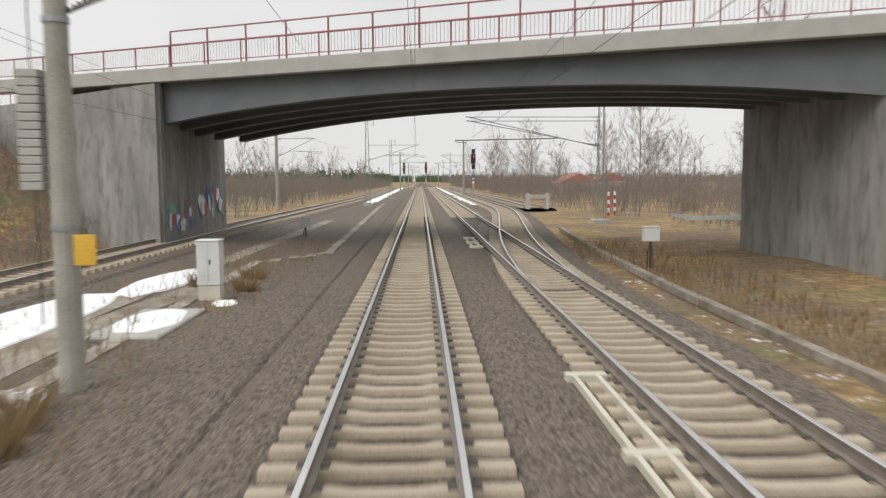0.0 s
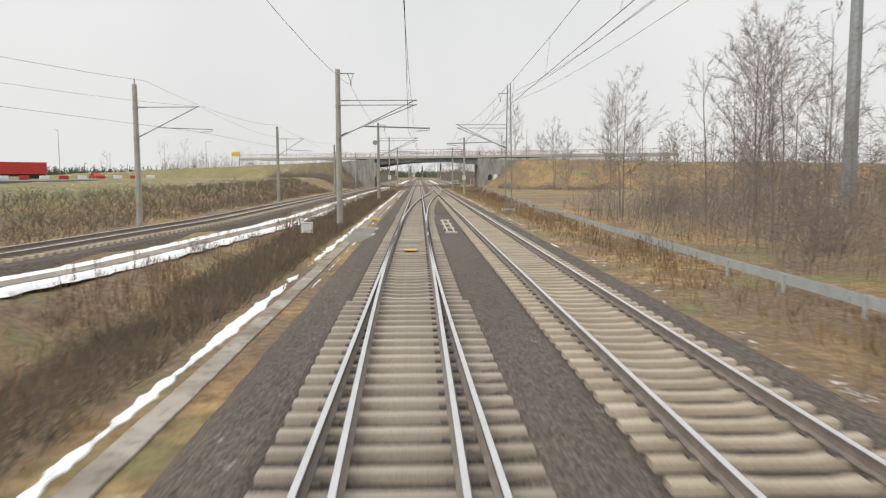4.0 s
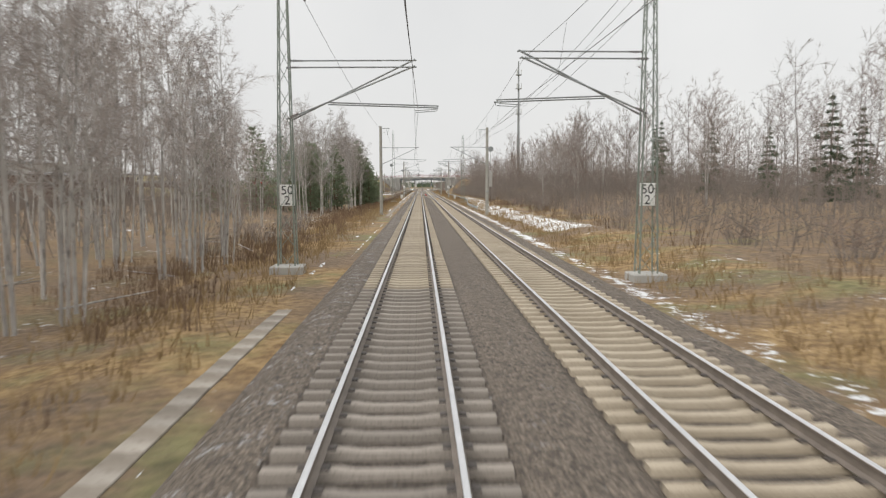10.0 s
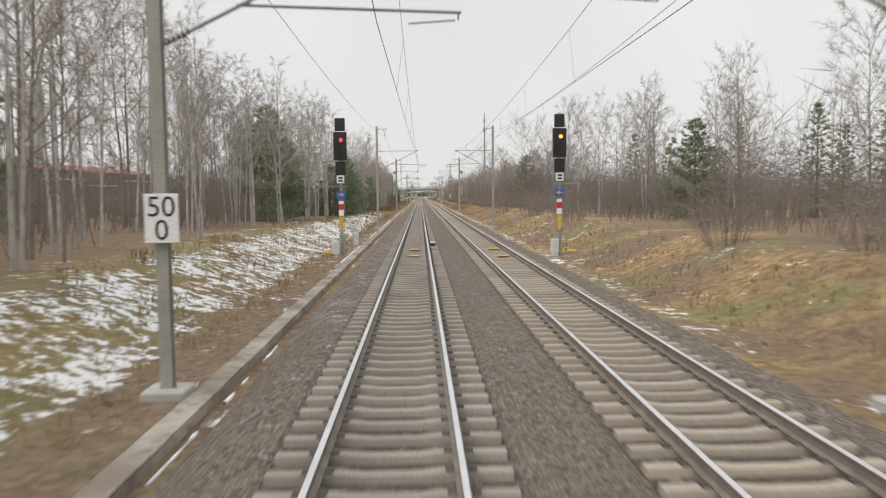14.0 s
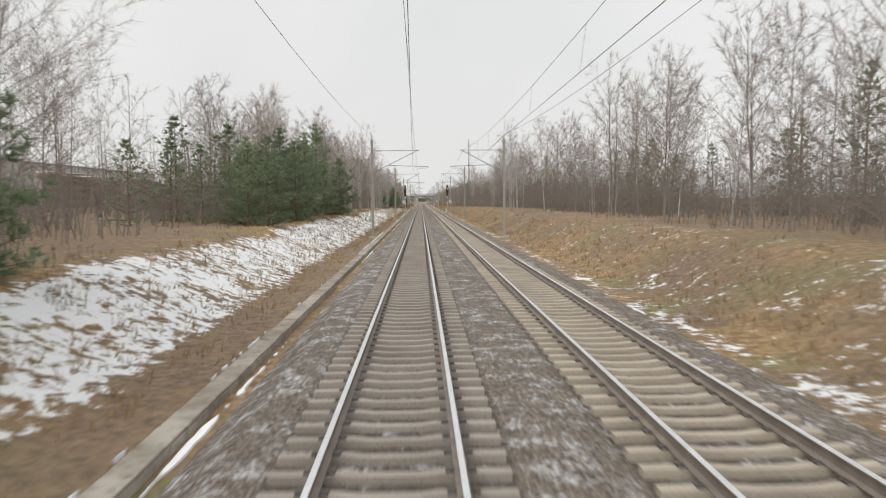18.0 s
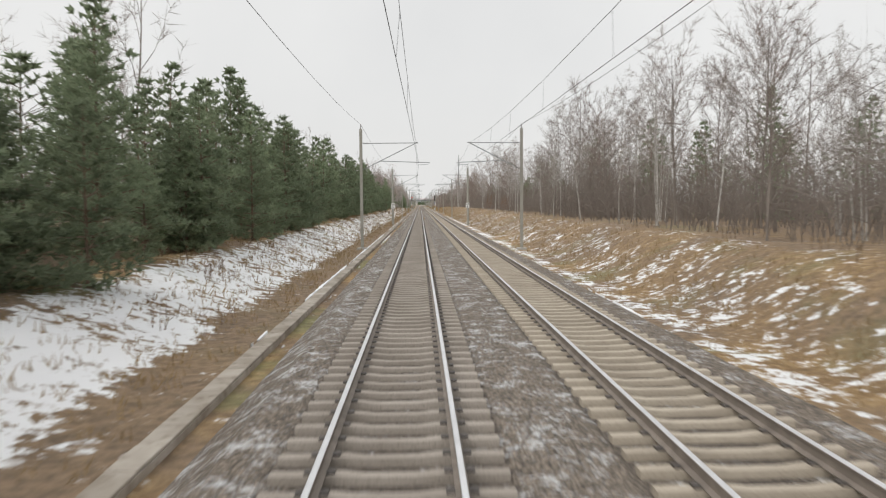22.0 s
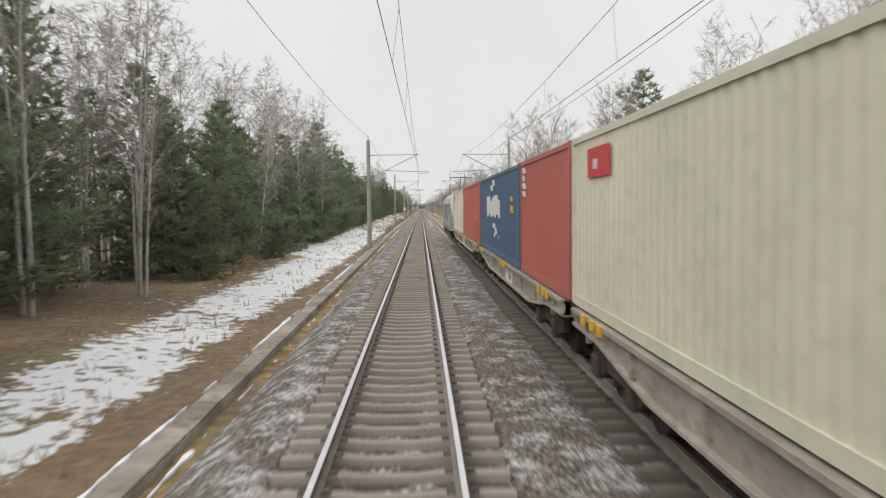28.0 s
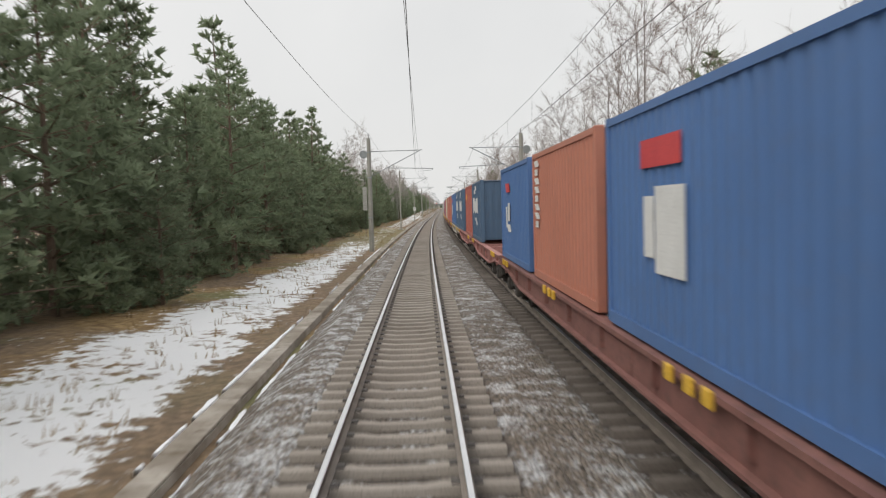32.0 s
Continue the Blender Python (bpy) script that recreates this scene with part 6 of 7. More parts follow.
for k in range(3):
    part("side_grille", B(*[((-1.512, -4.2 + 2.0 * k, 2.5 + 0.075 * i), (-1.496, -2.5 + 2.0 * k, 2.545 + 0.075 * i)) for i in range(6)]), GALV, loco)
part("sill_stripe", B(((-1.497, -8.1, 1.0), (-1.47, 8.1, 1.28)), bevel=0.006), GREYWAG, loco, "soiled pale lower edge")
part("gutter", B(((-1.515, -8.1, 3.0), (-1.47, 8.1, 3.05)), bevel=0.006), LOCOROOF, loco)
part("skirt", B(((-1.42, -7.6, 0.5), (1.42, 7.6, 0.97)), bevel=0.04), UNDER, loco)
part("roof_housing", B(((-0.95, -5.5, 3.76), (0.95, 1.5, 4.0)), bevel=0.06), LOCOROOF, loco)
part("roof_housing", B(((-0.8, 5.2, 3.76), (0.8, 7.4, 3.95)), bevel=0.06), UNDER, loco)
panto = part("pantograph", R(((-0.5, 3.0, 3.95), (0.5, 3.0, 3.95), 0.03), ((0, 3.0, 3.95), (0, 4.6, 4.75), 0.035), ((0, 4.6, 4.75), (0, 3.4, 5.4), 0.025)), UNDER, loco)
part("contact_strip", R(((-0.8, 3.4, 5.42), (0.8, 3.4, 5.42), 0.03), ((-0.8, 3.4, 5.42), (-0.98, 3.4, 5.25), 0.025), ((0.8, 3.4, 5.42), (0.98, 3.4, 5.25), 0.025), ((-0.8, 3.75, 5.42), (0.8, 3.75, 5.42), 0.03)), UNDER, panto)

# ---- lineside equipment ----
ORANGE = material("orange_paint", (0.60, 0.22, 0.03), (0.72, 0.30, 0.05), 3, 0.55, 0.03)
BLUE = material("blue_enamel", (0.03, 0.10, 0.38), (0.05, 0.14, 0.46), 3, 0.5, 0.02)
WARM = material("yellowed_concrete", (0.50, 0.47, 0.38), (0.62, 0.59, 0.50), 2, 0.8, 0.1)


def glow(name, c, s):
    m = bpy.data.materials.new(name)
    m.use_nodes = True
    b = m.node_tree.nodes["Principled BSDF"]
    b.inputs["Base Color"].default_value = (*c, 1)
    b.inputs["Emission Color"].default_value, b.inputs["Emission Strength"].default_value = (*c, 1), s
    return m


RED_LIGHT, AMBER_LIGHT = glow("lit_red_lens", (1.0, 0.03, 0.02), 4.0), glow("lit_amber_lens", (1.0, 0.35, 0.03), 4.0)


def cabinet(x, y, z, h, w=0.45, d=0.35, label="pale grey switch cabinet on a concrete plinth", slab=False):
    t = thing("switch_cabinet", at(x, y, z, random.uniform(-4, 4)), label, "cabinet", "switch cabinets")
    part("plinth", B(((-w / 2 + 0.02, -d / 2, 0), (w / 2 - 0.02, d / 2, h * 0.28)), bevel=0.01), WARM, t)
    body = part("body", B(((-w / 2, -d / 2 - 0.02, h * 0.28), (w / 2, d / 2 + 0.02, h)), bevel=0.015), CABINET, t)
    part("roof", B(((-w / 2 - 0.02, -d / 2 - 0.04, h), (w / 2 + 0.02, d / 2 + 0.04, h + 0.04)), bevel=0.012), CABINET, t)
    part("door_seam", B(((-0.004, -d / 2 - 0.024, h * 0.32), (0.004, -d / 2 - 0.019, h * 0.97))), GALV, body)
    part("latch", B(((0.03, -d / 2 - 0.04, h * 0.62), (0.06, -d / 2 - 0.019, h * 0.7)), bevel=0.004), BLACK, body)
    if slab:
        part("base_slab", B(((-w, -d * 1.4, -0.2), (w, d * 1.4, 0.01)), bevel=0.02), CONCRETE, t)
    return t


cabinet(-5.2, 20.3, -0.45, 1.6, 0.6, 0.45, "pale grey cabinet on a snowy concrete slab", True)
cabinet(-4.2, -252.3, -0.85, 1.35, 0.55, 0.4), cabinet(-3.85, -566.8, -0.7, 0.95, 0.3, 0.3)
cabinet(-4.3, -574.9, -0.75, 0.95, 0.4, 0.3), cabinet(7.55, -576.2, -0.7, 0.95, 0.4, 0.3), cabinet(8.6, -258, -0.5, 0.95)


def post_box(x, y, z, h, label):
    t = thing("junction_box", at(x, y, z), label, "junction box", "junction boxes")
    part("post", R(((0, 0, -0.3), (0, 0, h), 0.045, 0.045, 8)), UNDER, t)
    part("box", B(((-0.3, -0.14, h), (0.3, 0.14, h + 0.52)), bevel=0.02), CABINET, t)
    part("lid", B(((-0.32, -0.16, h + 0.52), (0.32, 0.16, h + 0.56)), bevel=0.01), CABINET, t)
    part("cable_bend", R(((-0.12, 0, -0.3), (-0.12, 0, h * 0.6), 0.02), ((-0.12, 0, h * 0.6), (0, 0, h), 0.02)), BLACK, t)


post_box(-5.6, -136.2, -1.2, 0.9, "pale grey junction box on a dark post in the brush"), post_box(8.9, 28.2, -0.6, 1.0, "white junction box on a post")
post_box(-3.75, -1061.9, -0.55, 0.85, "pale grey junction box on a bent post above snow"), post_box(-6.1, 43.2, -0.4, 0.5, "blue-grey junction box on a short post")

# handrail beside the cabinet
hr = thing("handrail", at(-4.9, -251.0, -1.2, 12), "thin galvanised handrail beside steps", "handrail")
for s in (-0.45, 0.45):
    part("rail", R(((s, -1.2, 1.0), (s, 1.2, 1.0), 0.02), ((s, -1.2, 0), (s, -1.2, 1.0), 0.02), ((s, 1.2, -0.2), (s, 1.2, 1.0), 0.02), ((s, -1.2, 0.5), (s, 1.2, 0.5), 0.015)), GALV, hr)
for i in range(5):
    part("step", B(((-0.5, -1.1 + 0.45 * i, -0.1 * i), (0.5, -0.75 + 0.45 * i, 0.08 - 0.1 * i)), bevel=0.01), CONCRETE, hr)

# yellow cable markers and slabs
for x, y in ((-3.95, -34.7), (-2.75, -123.8), (-4.25, -231.4), (-3.7, -185), (-2.5, -80), (-4.6, -576.2), (8.3, -577)):
    t = thing("cable_marker", at(x, y, -0.5), "yellow plastic cable marker cap", "marker", "cable markers")
    part("cap", B(((-0.2, -0.16, 0.12), (0.2, 0.16, 0.26)), bevel=0.03), YELLOW, t)
    part("stub", B(((-0.12, -0.1, -0.1), (0.12, 0.1, 0.12))), CONCRETE, t)


def balise(x, y, mat=YELLOW):
    t = thing("balise", at(x, y, -0.17), ("yellow" if mat is YELLOW else "orange") + " track balise plate between the rails", "balise", "balises")
    part("housing", B(((-0.26, -0.19, 0.0), (0.26, 0.19, 0.045)), bevel=0.018), mat, t)
    part("bracket", B(((-0.33, -0.04, -0.015), (0.33, 0.04, 0.008))), GALV, t)


for x, y, m in ((0, -147.4, YELLOW), (4.15, -276.2, ORANGE), (4.15, -272.8, YELLOW), (0.03, -580.9, YELLOW), (0.03, -576.9, YELLOW), (4.2, -581.6, ORANGE), (4.2, -576.8, YELLOW)):
    balise(x, y, m)


def magnet(x, y, mat=YELLOW):
    t = thing("track_magnet", at(x, y, -0.2), "yellow-topped track magnet on a dark bracket beside the rail", "track magnet", "track magnets")
    part("cover", B(((-0.12, -0.3, 0.16), (0.12, 0.3, 0.25)), bevel=0.02), mat, t)
    part("bracket", B(((-0.14, -0.28, -0.1), (0.14, 0.28, 0.15)), bevel=0.02), BLACK, t)


magnet(1.08, -825.0), magnet(1.04, -573.4, CABINET), magnet(1.05, -1055.9), magnet(1.08, -1052.4)


def duct_frame(x, y0, y1, n):
    """White-painted concrete duct frames lying between the tracks."""
    t = thing("cable_crossing", Matrix(), "pale concrete cable crossing lying on the ballast", "cable crossing", "cable crossings")
    for s in (-0.17, 0.17):
        part("runner", B(((x + s - 0.035, y1, -0.25), (x + s + 0.035, y0, -0.13)), bevel=0.008), WARM, t)
    for i in range(n + 1):
        y = y0 + (y1 - y0) * i / n
        part("crosspiece", B(((x - 0.3, y - 0.1, -0.25), (x + 0.3, y + 0.1, -0.12)), bevel=0.008), WARM, t)


duct_frame(1.98, -127.6, -138, 3), duct_frame(2.7, -244.2, -250.7, 2), duct_frame(2.75, 38, 33, 2), duct_frame(2.76, 11, 4.5, 2)
for x, y in ((-2.55, -138.4), (-2.6, -134.2)):
    t = thing("duct_chamber", at(x, y, -0.45), "open concrete cable chamber with pale rim", "chamber", "cable chambers")
    part("wall", B(((-0.65, -0.75, -0.2), (0.65, -0.6, 0.25)), ((-0.65, 0.6, -0.2), (0.65, 0.75, 0.25)), ((-0.65, -0.6, -0.2), (-0.5, 0.6, 0.25)), ((0.5, -0.6, -0.2), (0.65, 0.6, 0.25))), CONCRETE, t)
    part("fill", B(((-0.5, -0.6, -0.2), (0.5, 0.6, 0.12))), BALLAST, t)
dt = thing("cable_duct", Matrix(), "pale cable duct with snow running between the tracks", "cable duct")
part("duct", B(((2.06, -1110, -0.26), (2.24, -1052.8, -0.16)), bevel=0.02), WARM, dt)
cd = thing("cable_duct", Matrix(), "concrete cable duct leading away from the second track", "cable duct")
o = new("duct", extrude_line("duct", [(-0.13, -0.2), (-0.13, 0.0), (0.13, 0.0), (0.13, -0.2)], [(9.5, 50, -0.4, -0.1), (8.25, 33.7, -0.4, -0.06), (7.75, 22.4, -0.4, -0.03), (7.6, 6, -0.45, 0.0)], TROUGH))
o.parent = cd


def snow_patch(x, y, rx, ry, z, label="patch of old snow lying beside the concrete path"):
    """A low uneven cushion of snow."""
    bm = bmesh.new()
    rings = []
    for k, (f, h) in enumerate(((1.0, -0.06), (0.93, 0.03), (0.7, 0.07), (0.35, 0.085))):
        rings.append([bm.verts.new((rx * f * c * (1 + 0.22 * noise.noise((c * 1.7 + x, q * 1.7, y))), ry * f * q * (1 + 0.22 * noise.noise((c * 1.7, q * 1.7 + y, x))), h + 0.012 * noise.noise((c * 5 * f, q * 5 * f, x)))) for c, q in ((math.cos(i * math.pi / 14), math.sin(i * math.pi / 14)) for i in range(28))])
    for p, q in zip(rings, rings[1:]):
        for i in range(28):
            bm.faces.new((p[i], p[(i + 1) % 28], q[(i + 1) % 28], q[i]))
    bm.faces.new(rings[-1])
    me = bpy.data.meshes.new("snow_patch")
    bm.to_mesh(me)
    bm.free()
    me.materials.append(SNOW)
    o = new("snow_patch", me)
    o.matrix_basis = at(x, y, z)
    tagged(o, label, "snow", "snow patches")


slab = tagged(new("concrete_slab", None), "snow-covered concrete slab beside the mast", "slab")
slab.matrix_basis = at(-5.6, 16.8, -0.5)
part("slab_body", B(((-0.75, -1.7, -0.1), (0.75, 1.7, 0.16)), bevel=0.03), CONCRETE, slab)
snow_patch(-5.6, 16.9, 0.72, 1.6, -0.36, "cushion of snow on a concrete slab")
snow_patch(-8.5, 15.5, 1.15, 6.2, -0.38), snow_patch(-7.6, 23.8, 0.85, 3.4, -0.38), snow_patch(-5.6, 9.0, 0.75, 2.6, -0.4), snow_patch(-4.7, 19.6, 0.35, 0.5, -0.43)
ph = thing("concrete_path", Matrix(), "pale concrete path with snow on both sides", "path")
for (xa, ya), (xb, yb) in (((-5.9, 25.0), (-6.3, 20.5)), ((-6.3, 20.5), (-6.75, 16.0)), ((-6.75, 16.0), (-6.7, 11.5)), ((-6.7, 11.5), (-6.3, 6.0))):
    o = new("path_slab", extrude_line("path_slab", [(-0.45, -0.2), (-0.45, 0.0), (0.45, 0.0), (0.45, -0.2)], [(xa, ya - 0.02, -0.36, 0), (xb, yb + 0.02, -0.36, 0)], TROUGH))
    o.parent = ph
for x, y in ((-4.85, 9.6), (-5.1, 10.3), (-4.6, 8.7), (-6.1, 22.6), (-4.7, 22.0), (-5.0, 24.5)):
    bm = bmesh.new()
    for _ in range(260):
        a, r, h = random.uniform(0, 6.3), random.uniform(0, 0.28), random.uniform(0.25, 0.65)
        b = Vector((math.cos(a) * r, math.sin(a) * r, -0.05))
        twig_strip(bm, b, b + Vector((math.cos(a) * h * 0.6 + random.gauss(0, 0.08), math.sin(a) * h * 0.6 + random.gauss(0, 0.08), h)), 0.012)
    me = bpy.data.meshes.new("grass_tussock")
    bm.to_mesh(me)
    bm.free()
    me.materials.append(STRAW)
    o = new("grass_tussock", me)
    o.matrix_basis = at(x, y, -0.42)
    tagged(o, "bushy tussock of straw-coloured dead grass", "grass tussock", "grass tussocks")

# dwarf signal
t = thing("dwarf_signal", at(2.07, -229.1, -0.2), "black dwarf signal with a red light between the tracks", "signal")
part("base", B(((-0.3, -0.15, -0.1), (0.3, 0.2, 0.06)), bevel=0.02), CONCRETE, t)
part("housing", B(((-0.25, -0.12, 0.06), (0.25, 0.18, 0.5)), bevel=0.03), BLACK, t)
part("lens", R(((-0.1, -0.12, 0.36), (-0.1, -0.135, 0.36), 0.05, 0.05, 12)), RED_LIGHT, t)
part("plate", B(((0.05, -0.13, 0.1), (0.2, -0.122, 0.24))), WHITE, t)


def signal(x, y, s, light, z=-1.0):
    """A main light signal seen from its front; s is the side on which its ladder cage stands."""
    t = thing("main_signal", at(x, y, z), "black light signal on a grey post with red-white mast plate", "signal", "main signals")
    part("post", R(((0, 0, -0.2), (0, 0, 7.0), 0.09, 0.08, 10)), GALV, t)
    part("footing", B(((-0.35, -0.35, -0.4), (0.35, 0.35, 0.15)), bevel=0.03), CONCRETE, t)
    part("upper_screen", B(((-0.27, -0.2, 7.25), (0.27, 0.0, 7.95)), bevel=0.02), BLACK, t)
    head = part("signal_head", B(((-0.36, -0.25, 5.65), (0.36, 0.0, 7.2)), bevel=0.03), BLACK, t)
    part("lens", R(((0.05, -0.25, 6.75), (0.05, -0.29, 6.75), 0.09, 0.09, 14)), light, head)
    for dz in (6.4, 6.05):
        part("visor", R(((-0.12, -0.25, dz), (-0.12, -0.42, dz), 0.09, 0.1, 12)), BLACK, head)
    part("lower_screen", B(((-0.27, -0.2, 4.85), (0.27, 0.0, 5.58)), bevel=0.02), BLACK, t)
    part("name_plate", B(((-0.2, -0.24, 4.4), (0.2, -0.21, 4.82)), bevel=0.004), WHITE, t)
    part("name_bar", B(((-0.12, -0.246, 4.64), (0.12, -0.241, 4.74))), BLACK, t), part("name_bar", B(((-0.12, -0.246, 4.48), (0.12, -0.241, 4.57))), BLACK, t)
    part("platform", B(((min(0, s * 0.95) - 0.25, -0.1, 4.22), (max(0, s * 0.95) + 0.25, 0.55, 4.27))), GALV, t)
    cage = part("cage", R(((s * 0.95, 0, 4.27), (s * 0.95, 0, 5.6), 0.018), ((s * 0.95, 0.5, 4.27), (s * 0.95, 0.5, 5.6), 0.018), ((s * 0.3, 0, 5.6), (s * 0.95, 0, 5.6), 0.018), ((s * 0.95, 0, 5.6), (s * 0.95, 0.5, 5.6), 0.018), ((s * 0.3, 0, 4.95), (s * 0.95, 0, 4.95), 0.018)), GALV, t)
    part("arrow_plate", B(((-0.25, -0.13, 3.55), (0.25, -0.1, 3.98)), bevel=0.004), BLUE, t)
    bm = bmesh.new()
    d = -s
    vs = [bm.verts.new((u * d, -0.134, v)) for u, v in ((-0.16, 3.74), (0.0, 3.74), (0.0, 3.66), (0.18, 3.77), (0.0, 3.88), (0.0, 3.8), (-0.16, 3.8))]
    bm.faces.new(vs)
    part("arrow", bm, YELLOW, t)
    for i, m in enumerate((WHITE, RED, WHITE)):
        part("mast_plate", B(((-0.14, -0.12, 3.25 - 0.32 * i), (0.14, -0.1, 3.42 - 0.32 * i) if i == 0 else (0.14, -0.1, 3.25 - 0.32 * (i - 1)))), m, t)
    bm = bmesh.new()
    vs = [bm.verts.new(v) for v in ((-0.13, -0.11, 2.55), (0.13, -0.11, 2.55), (0.05, -0.11, 1.75), (-0.05, -0.11, 1.75))]
    bm.faces.new(vs)
    part("yellow_wedge", bm, YELLOW, t)
    part("ladder", R(((-0.15, 0.2, 0.1), (-0.15, 0.2, 4.3), 0.015), ((0.15, 0.2, 0.1), (0.15, 0.2, 4.3), 0.015), *[((-0.15, 0.2, 0.4 + 0.35 * i), (0.15, 0.2, 0.4 + 0.35 * i), 0.012) for i in range(11)]), GALV, t)


signal(-4.0, -574.4, -1, RED_LIGHT), signal(7.85, -575.8, 1, AMBER_LIGHT)
signal(1.9, 210, 1, RED_LIGHT, -0.4), signal(8.6, 120, 1, RED_LIGHT, -0.5), signal(-4.2, 215, -1, RED_LIGHT, -0.5)

# buffer stop
t = thing("buffer_stop", at(12.2, 77.5, 0), "weathered concrete buffer stop ending a stub track", "buffer stop")
part("beam", B(((-1.25, -0.2, 0.75), (1.25, 0.15, 1.15)), bevel=0.03), CONCRETE, t)
for s in (-0.95, 0.95):
    bm = bmesh.new()
    vs = [bm.verts.new((s + o, y, z)) for o in (-0.15, 0.15) for y, z in ((-0.4, -0.3), (1.2, -0.3), (0.25, 1.3), (-0.15, 1.3))]
    for f in ((0, 1, 2, 3), (4, 5, 6, 7), (0, 1, 5, 4), (1, 2, 6, 5), (2, 3, 7, 6), (3, 0, 4, 7)):
        bm.faces.new([vs[i] for i in f])
    bmesh.ops.recalc_face_normals(bm, faces=bm.faces)
    part("strut", bm, CONCRETE, t)
for x, y in ((17.9, 69.0), (16.6, 66.0)):
    t = thing("marker_post", at(x, y, -0.5), "red and white banded marker post", "marker post", "marker posts")
    for i in range(6):
        part("band", R(((0, 0, 0.35 * i), (0, 0, 0.35 * i + 0.35), 0.11, 0.11, 10)), WHITE if i % 2 else RED, t)

# crash barrier of the track beside the line
gr = thing("crash_barrier", Matrix(), "galvanised steel crash barrier on posts beside the wood", "crash barrier")
gl = [(xg(y), y, sum(ground(xg(y), y + d) for d in (-14, -7, 0, 7, 14)) / 5 + 0.45, math.atan((xg(y - 2) - xg(y + 2)) / 4)) for y in range(60, -344, -4)]
o = new("beam", extrude_line("beam", [(0.0, -0.15), (0.05, -0.1), (0.0, -0.04), (0.0, 0.04), (0.05, 0.1), (0.0, 0.15), (-0.02, 0.15), (-0.02, -0.15)], gl, BARRIER))
o.parent = gr
bm = box(bmesh.new(), (-0.08, -0.05, -0.9), (-0.02, 0.05, 0.12))
PM = bpy.data.meshes.new("post")
bm.to_mesh(PM)
bm.free()
PM.materials.append(BARRIER)
for x, y, z, a in gl:
    share("post", PM, gr, pose(x, y, z))

# tall radio mast beyond the wood
rm = thing("radio_mast", at(44, -100, 1.0), "tall slim grey radio mast with antenna platforms", "radio mast")
part("pole", R(((0, 0, -1), (0, 0, 56), 0.75, 0.28, 12)), GALV, rm)
for z in (50, 44, 33):
    part("platform", R(((0, 0, z), (0, 0, z + 0.25), 1.4, 1.4, 12)), GALV, rm)
    for k in range(3):
        part("antenna", B(((1.2 * math.cos(k * 2.1) - 0.15, 1.2 * math.sin(k * 2.1) - 0.15, z + 0.3), (1.2 * math.cos(k * 2.1) + 0.15, 1.2 * math.sin(k * 2.1) + 0.15, z + 2.4)), bevel=0.03), CABINET, rm)

# graffiti on the abutment: rounded spray-painted shapes, no letters
n2 = Vector((0.914, 0.405)) * 0.012
TAGS = [COLOURS["bright"], LOGO_W, COLOURS["green"], LOGO_R, BLUE, WHITE]
for i in range(34):
    v = 0.9 + 0.31 * i + random.uniform(-0.1, 0.1)
    if 4.7 < v < 6.2:
        continue
    z = (0.9 if v < 5 else 1.45) + random.uniform(-0.45, 0.5)
    a0 = along_track(0.4, v)
    bm = bmesh.new()
    w, h = random.uniform(0.2, 0.5), random.uniform(0.25, 0.6)
    off = n2 * (1 + 0.12 * i)
    u = (along_track(0.4, v + 1) - a0).normalized()
    ring = []
    for k in range(11):
        c, q = math.cos(k * 0.571), math.sin(k * 0.571)
        rr = random.uniform(0.65, 1.15)
        p = a0 + u * w * c * rr + off
        ring.append(bm.verts.new((p.x, p.y, z + h * q * rr)))
    bm.faces.new(ring)
    part("graffiti_shape", bm, TAGS[i % 6], bridge, "rounded patch of faded spray paint")
for i in range(4):
    u = 33.2 + 1.5 * i
    bm = bmesh.new()
    vs = [bm.verts.new((u + a, 0.03, z)) for a, z in ((0, 1.3 + 0.2 * i), (0.9, 1.5), (1.25, 2.2 + 0.2 * i), (1.0, 3.0), (0.2, 2.8 + 0.15 * i))]
    bm.faces.new(vs)
    part("graffiti_letter", bm, LOGO_W if i % 2 else BLACK, bridge, "bold black and white spray-painted shape")


def street_lamp(x, y, z, h, label="tall slim grey street lamp"):
    t = thing("street_lamp", pose(x, y, z, 0, 0, random.uniform(0, 360)), label, "street lamp", "street lamps")
    part("pole", R(((0, 0, -0.3), (0, 0, h), 0.1, 0.05, 8)), GALV, t)
    part("arm", R(((0, 0, h), (1.2, 0, h + 0.15), 0.04)), GALV, t)
    part("head", B(((1.0, -0.14, h + 0.08), (1.7, 0.14, h + 0.2)), bevel=0.03), CABINET, t)


for x, y, h in ((-48, -173, 12), (-55, -121, 12), (-65, -66, 12), (-68, -55, 12), (-62, -72, 11), (-95, -30, 12), (-120, -60, 12), (-90, 20, 12)):
    street_lamp(x, y, ground(x, y), h)
for u in (-60, -30, 45, 75):
    q = BRIDGE_AT + BRIDGE_DIR * u + Vector((0, 9, 0))
    street_lamp(q.x, q.y, max(ground(q.x, q.y), 5.5), 8, "slim street lamp on the road embankment")

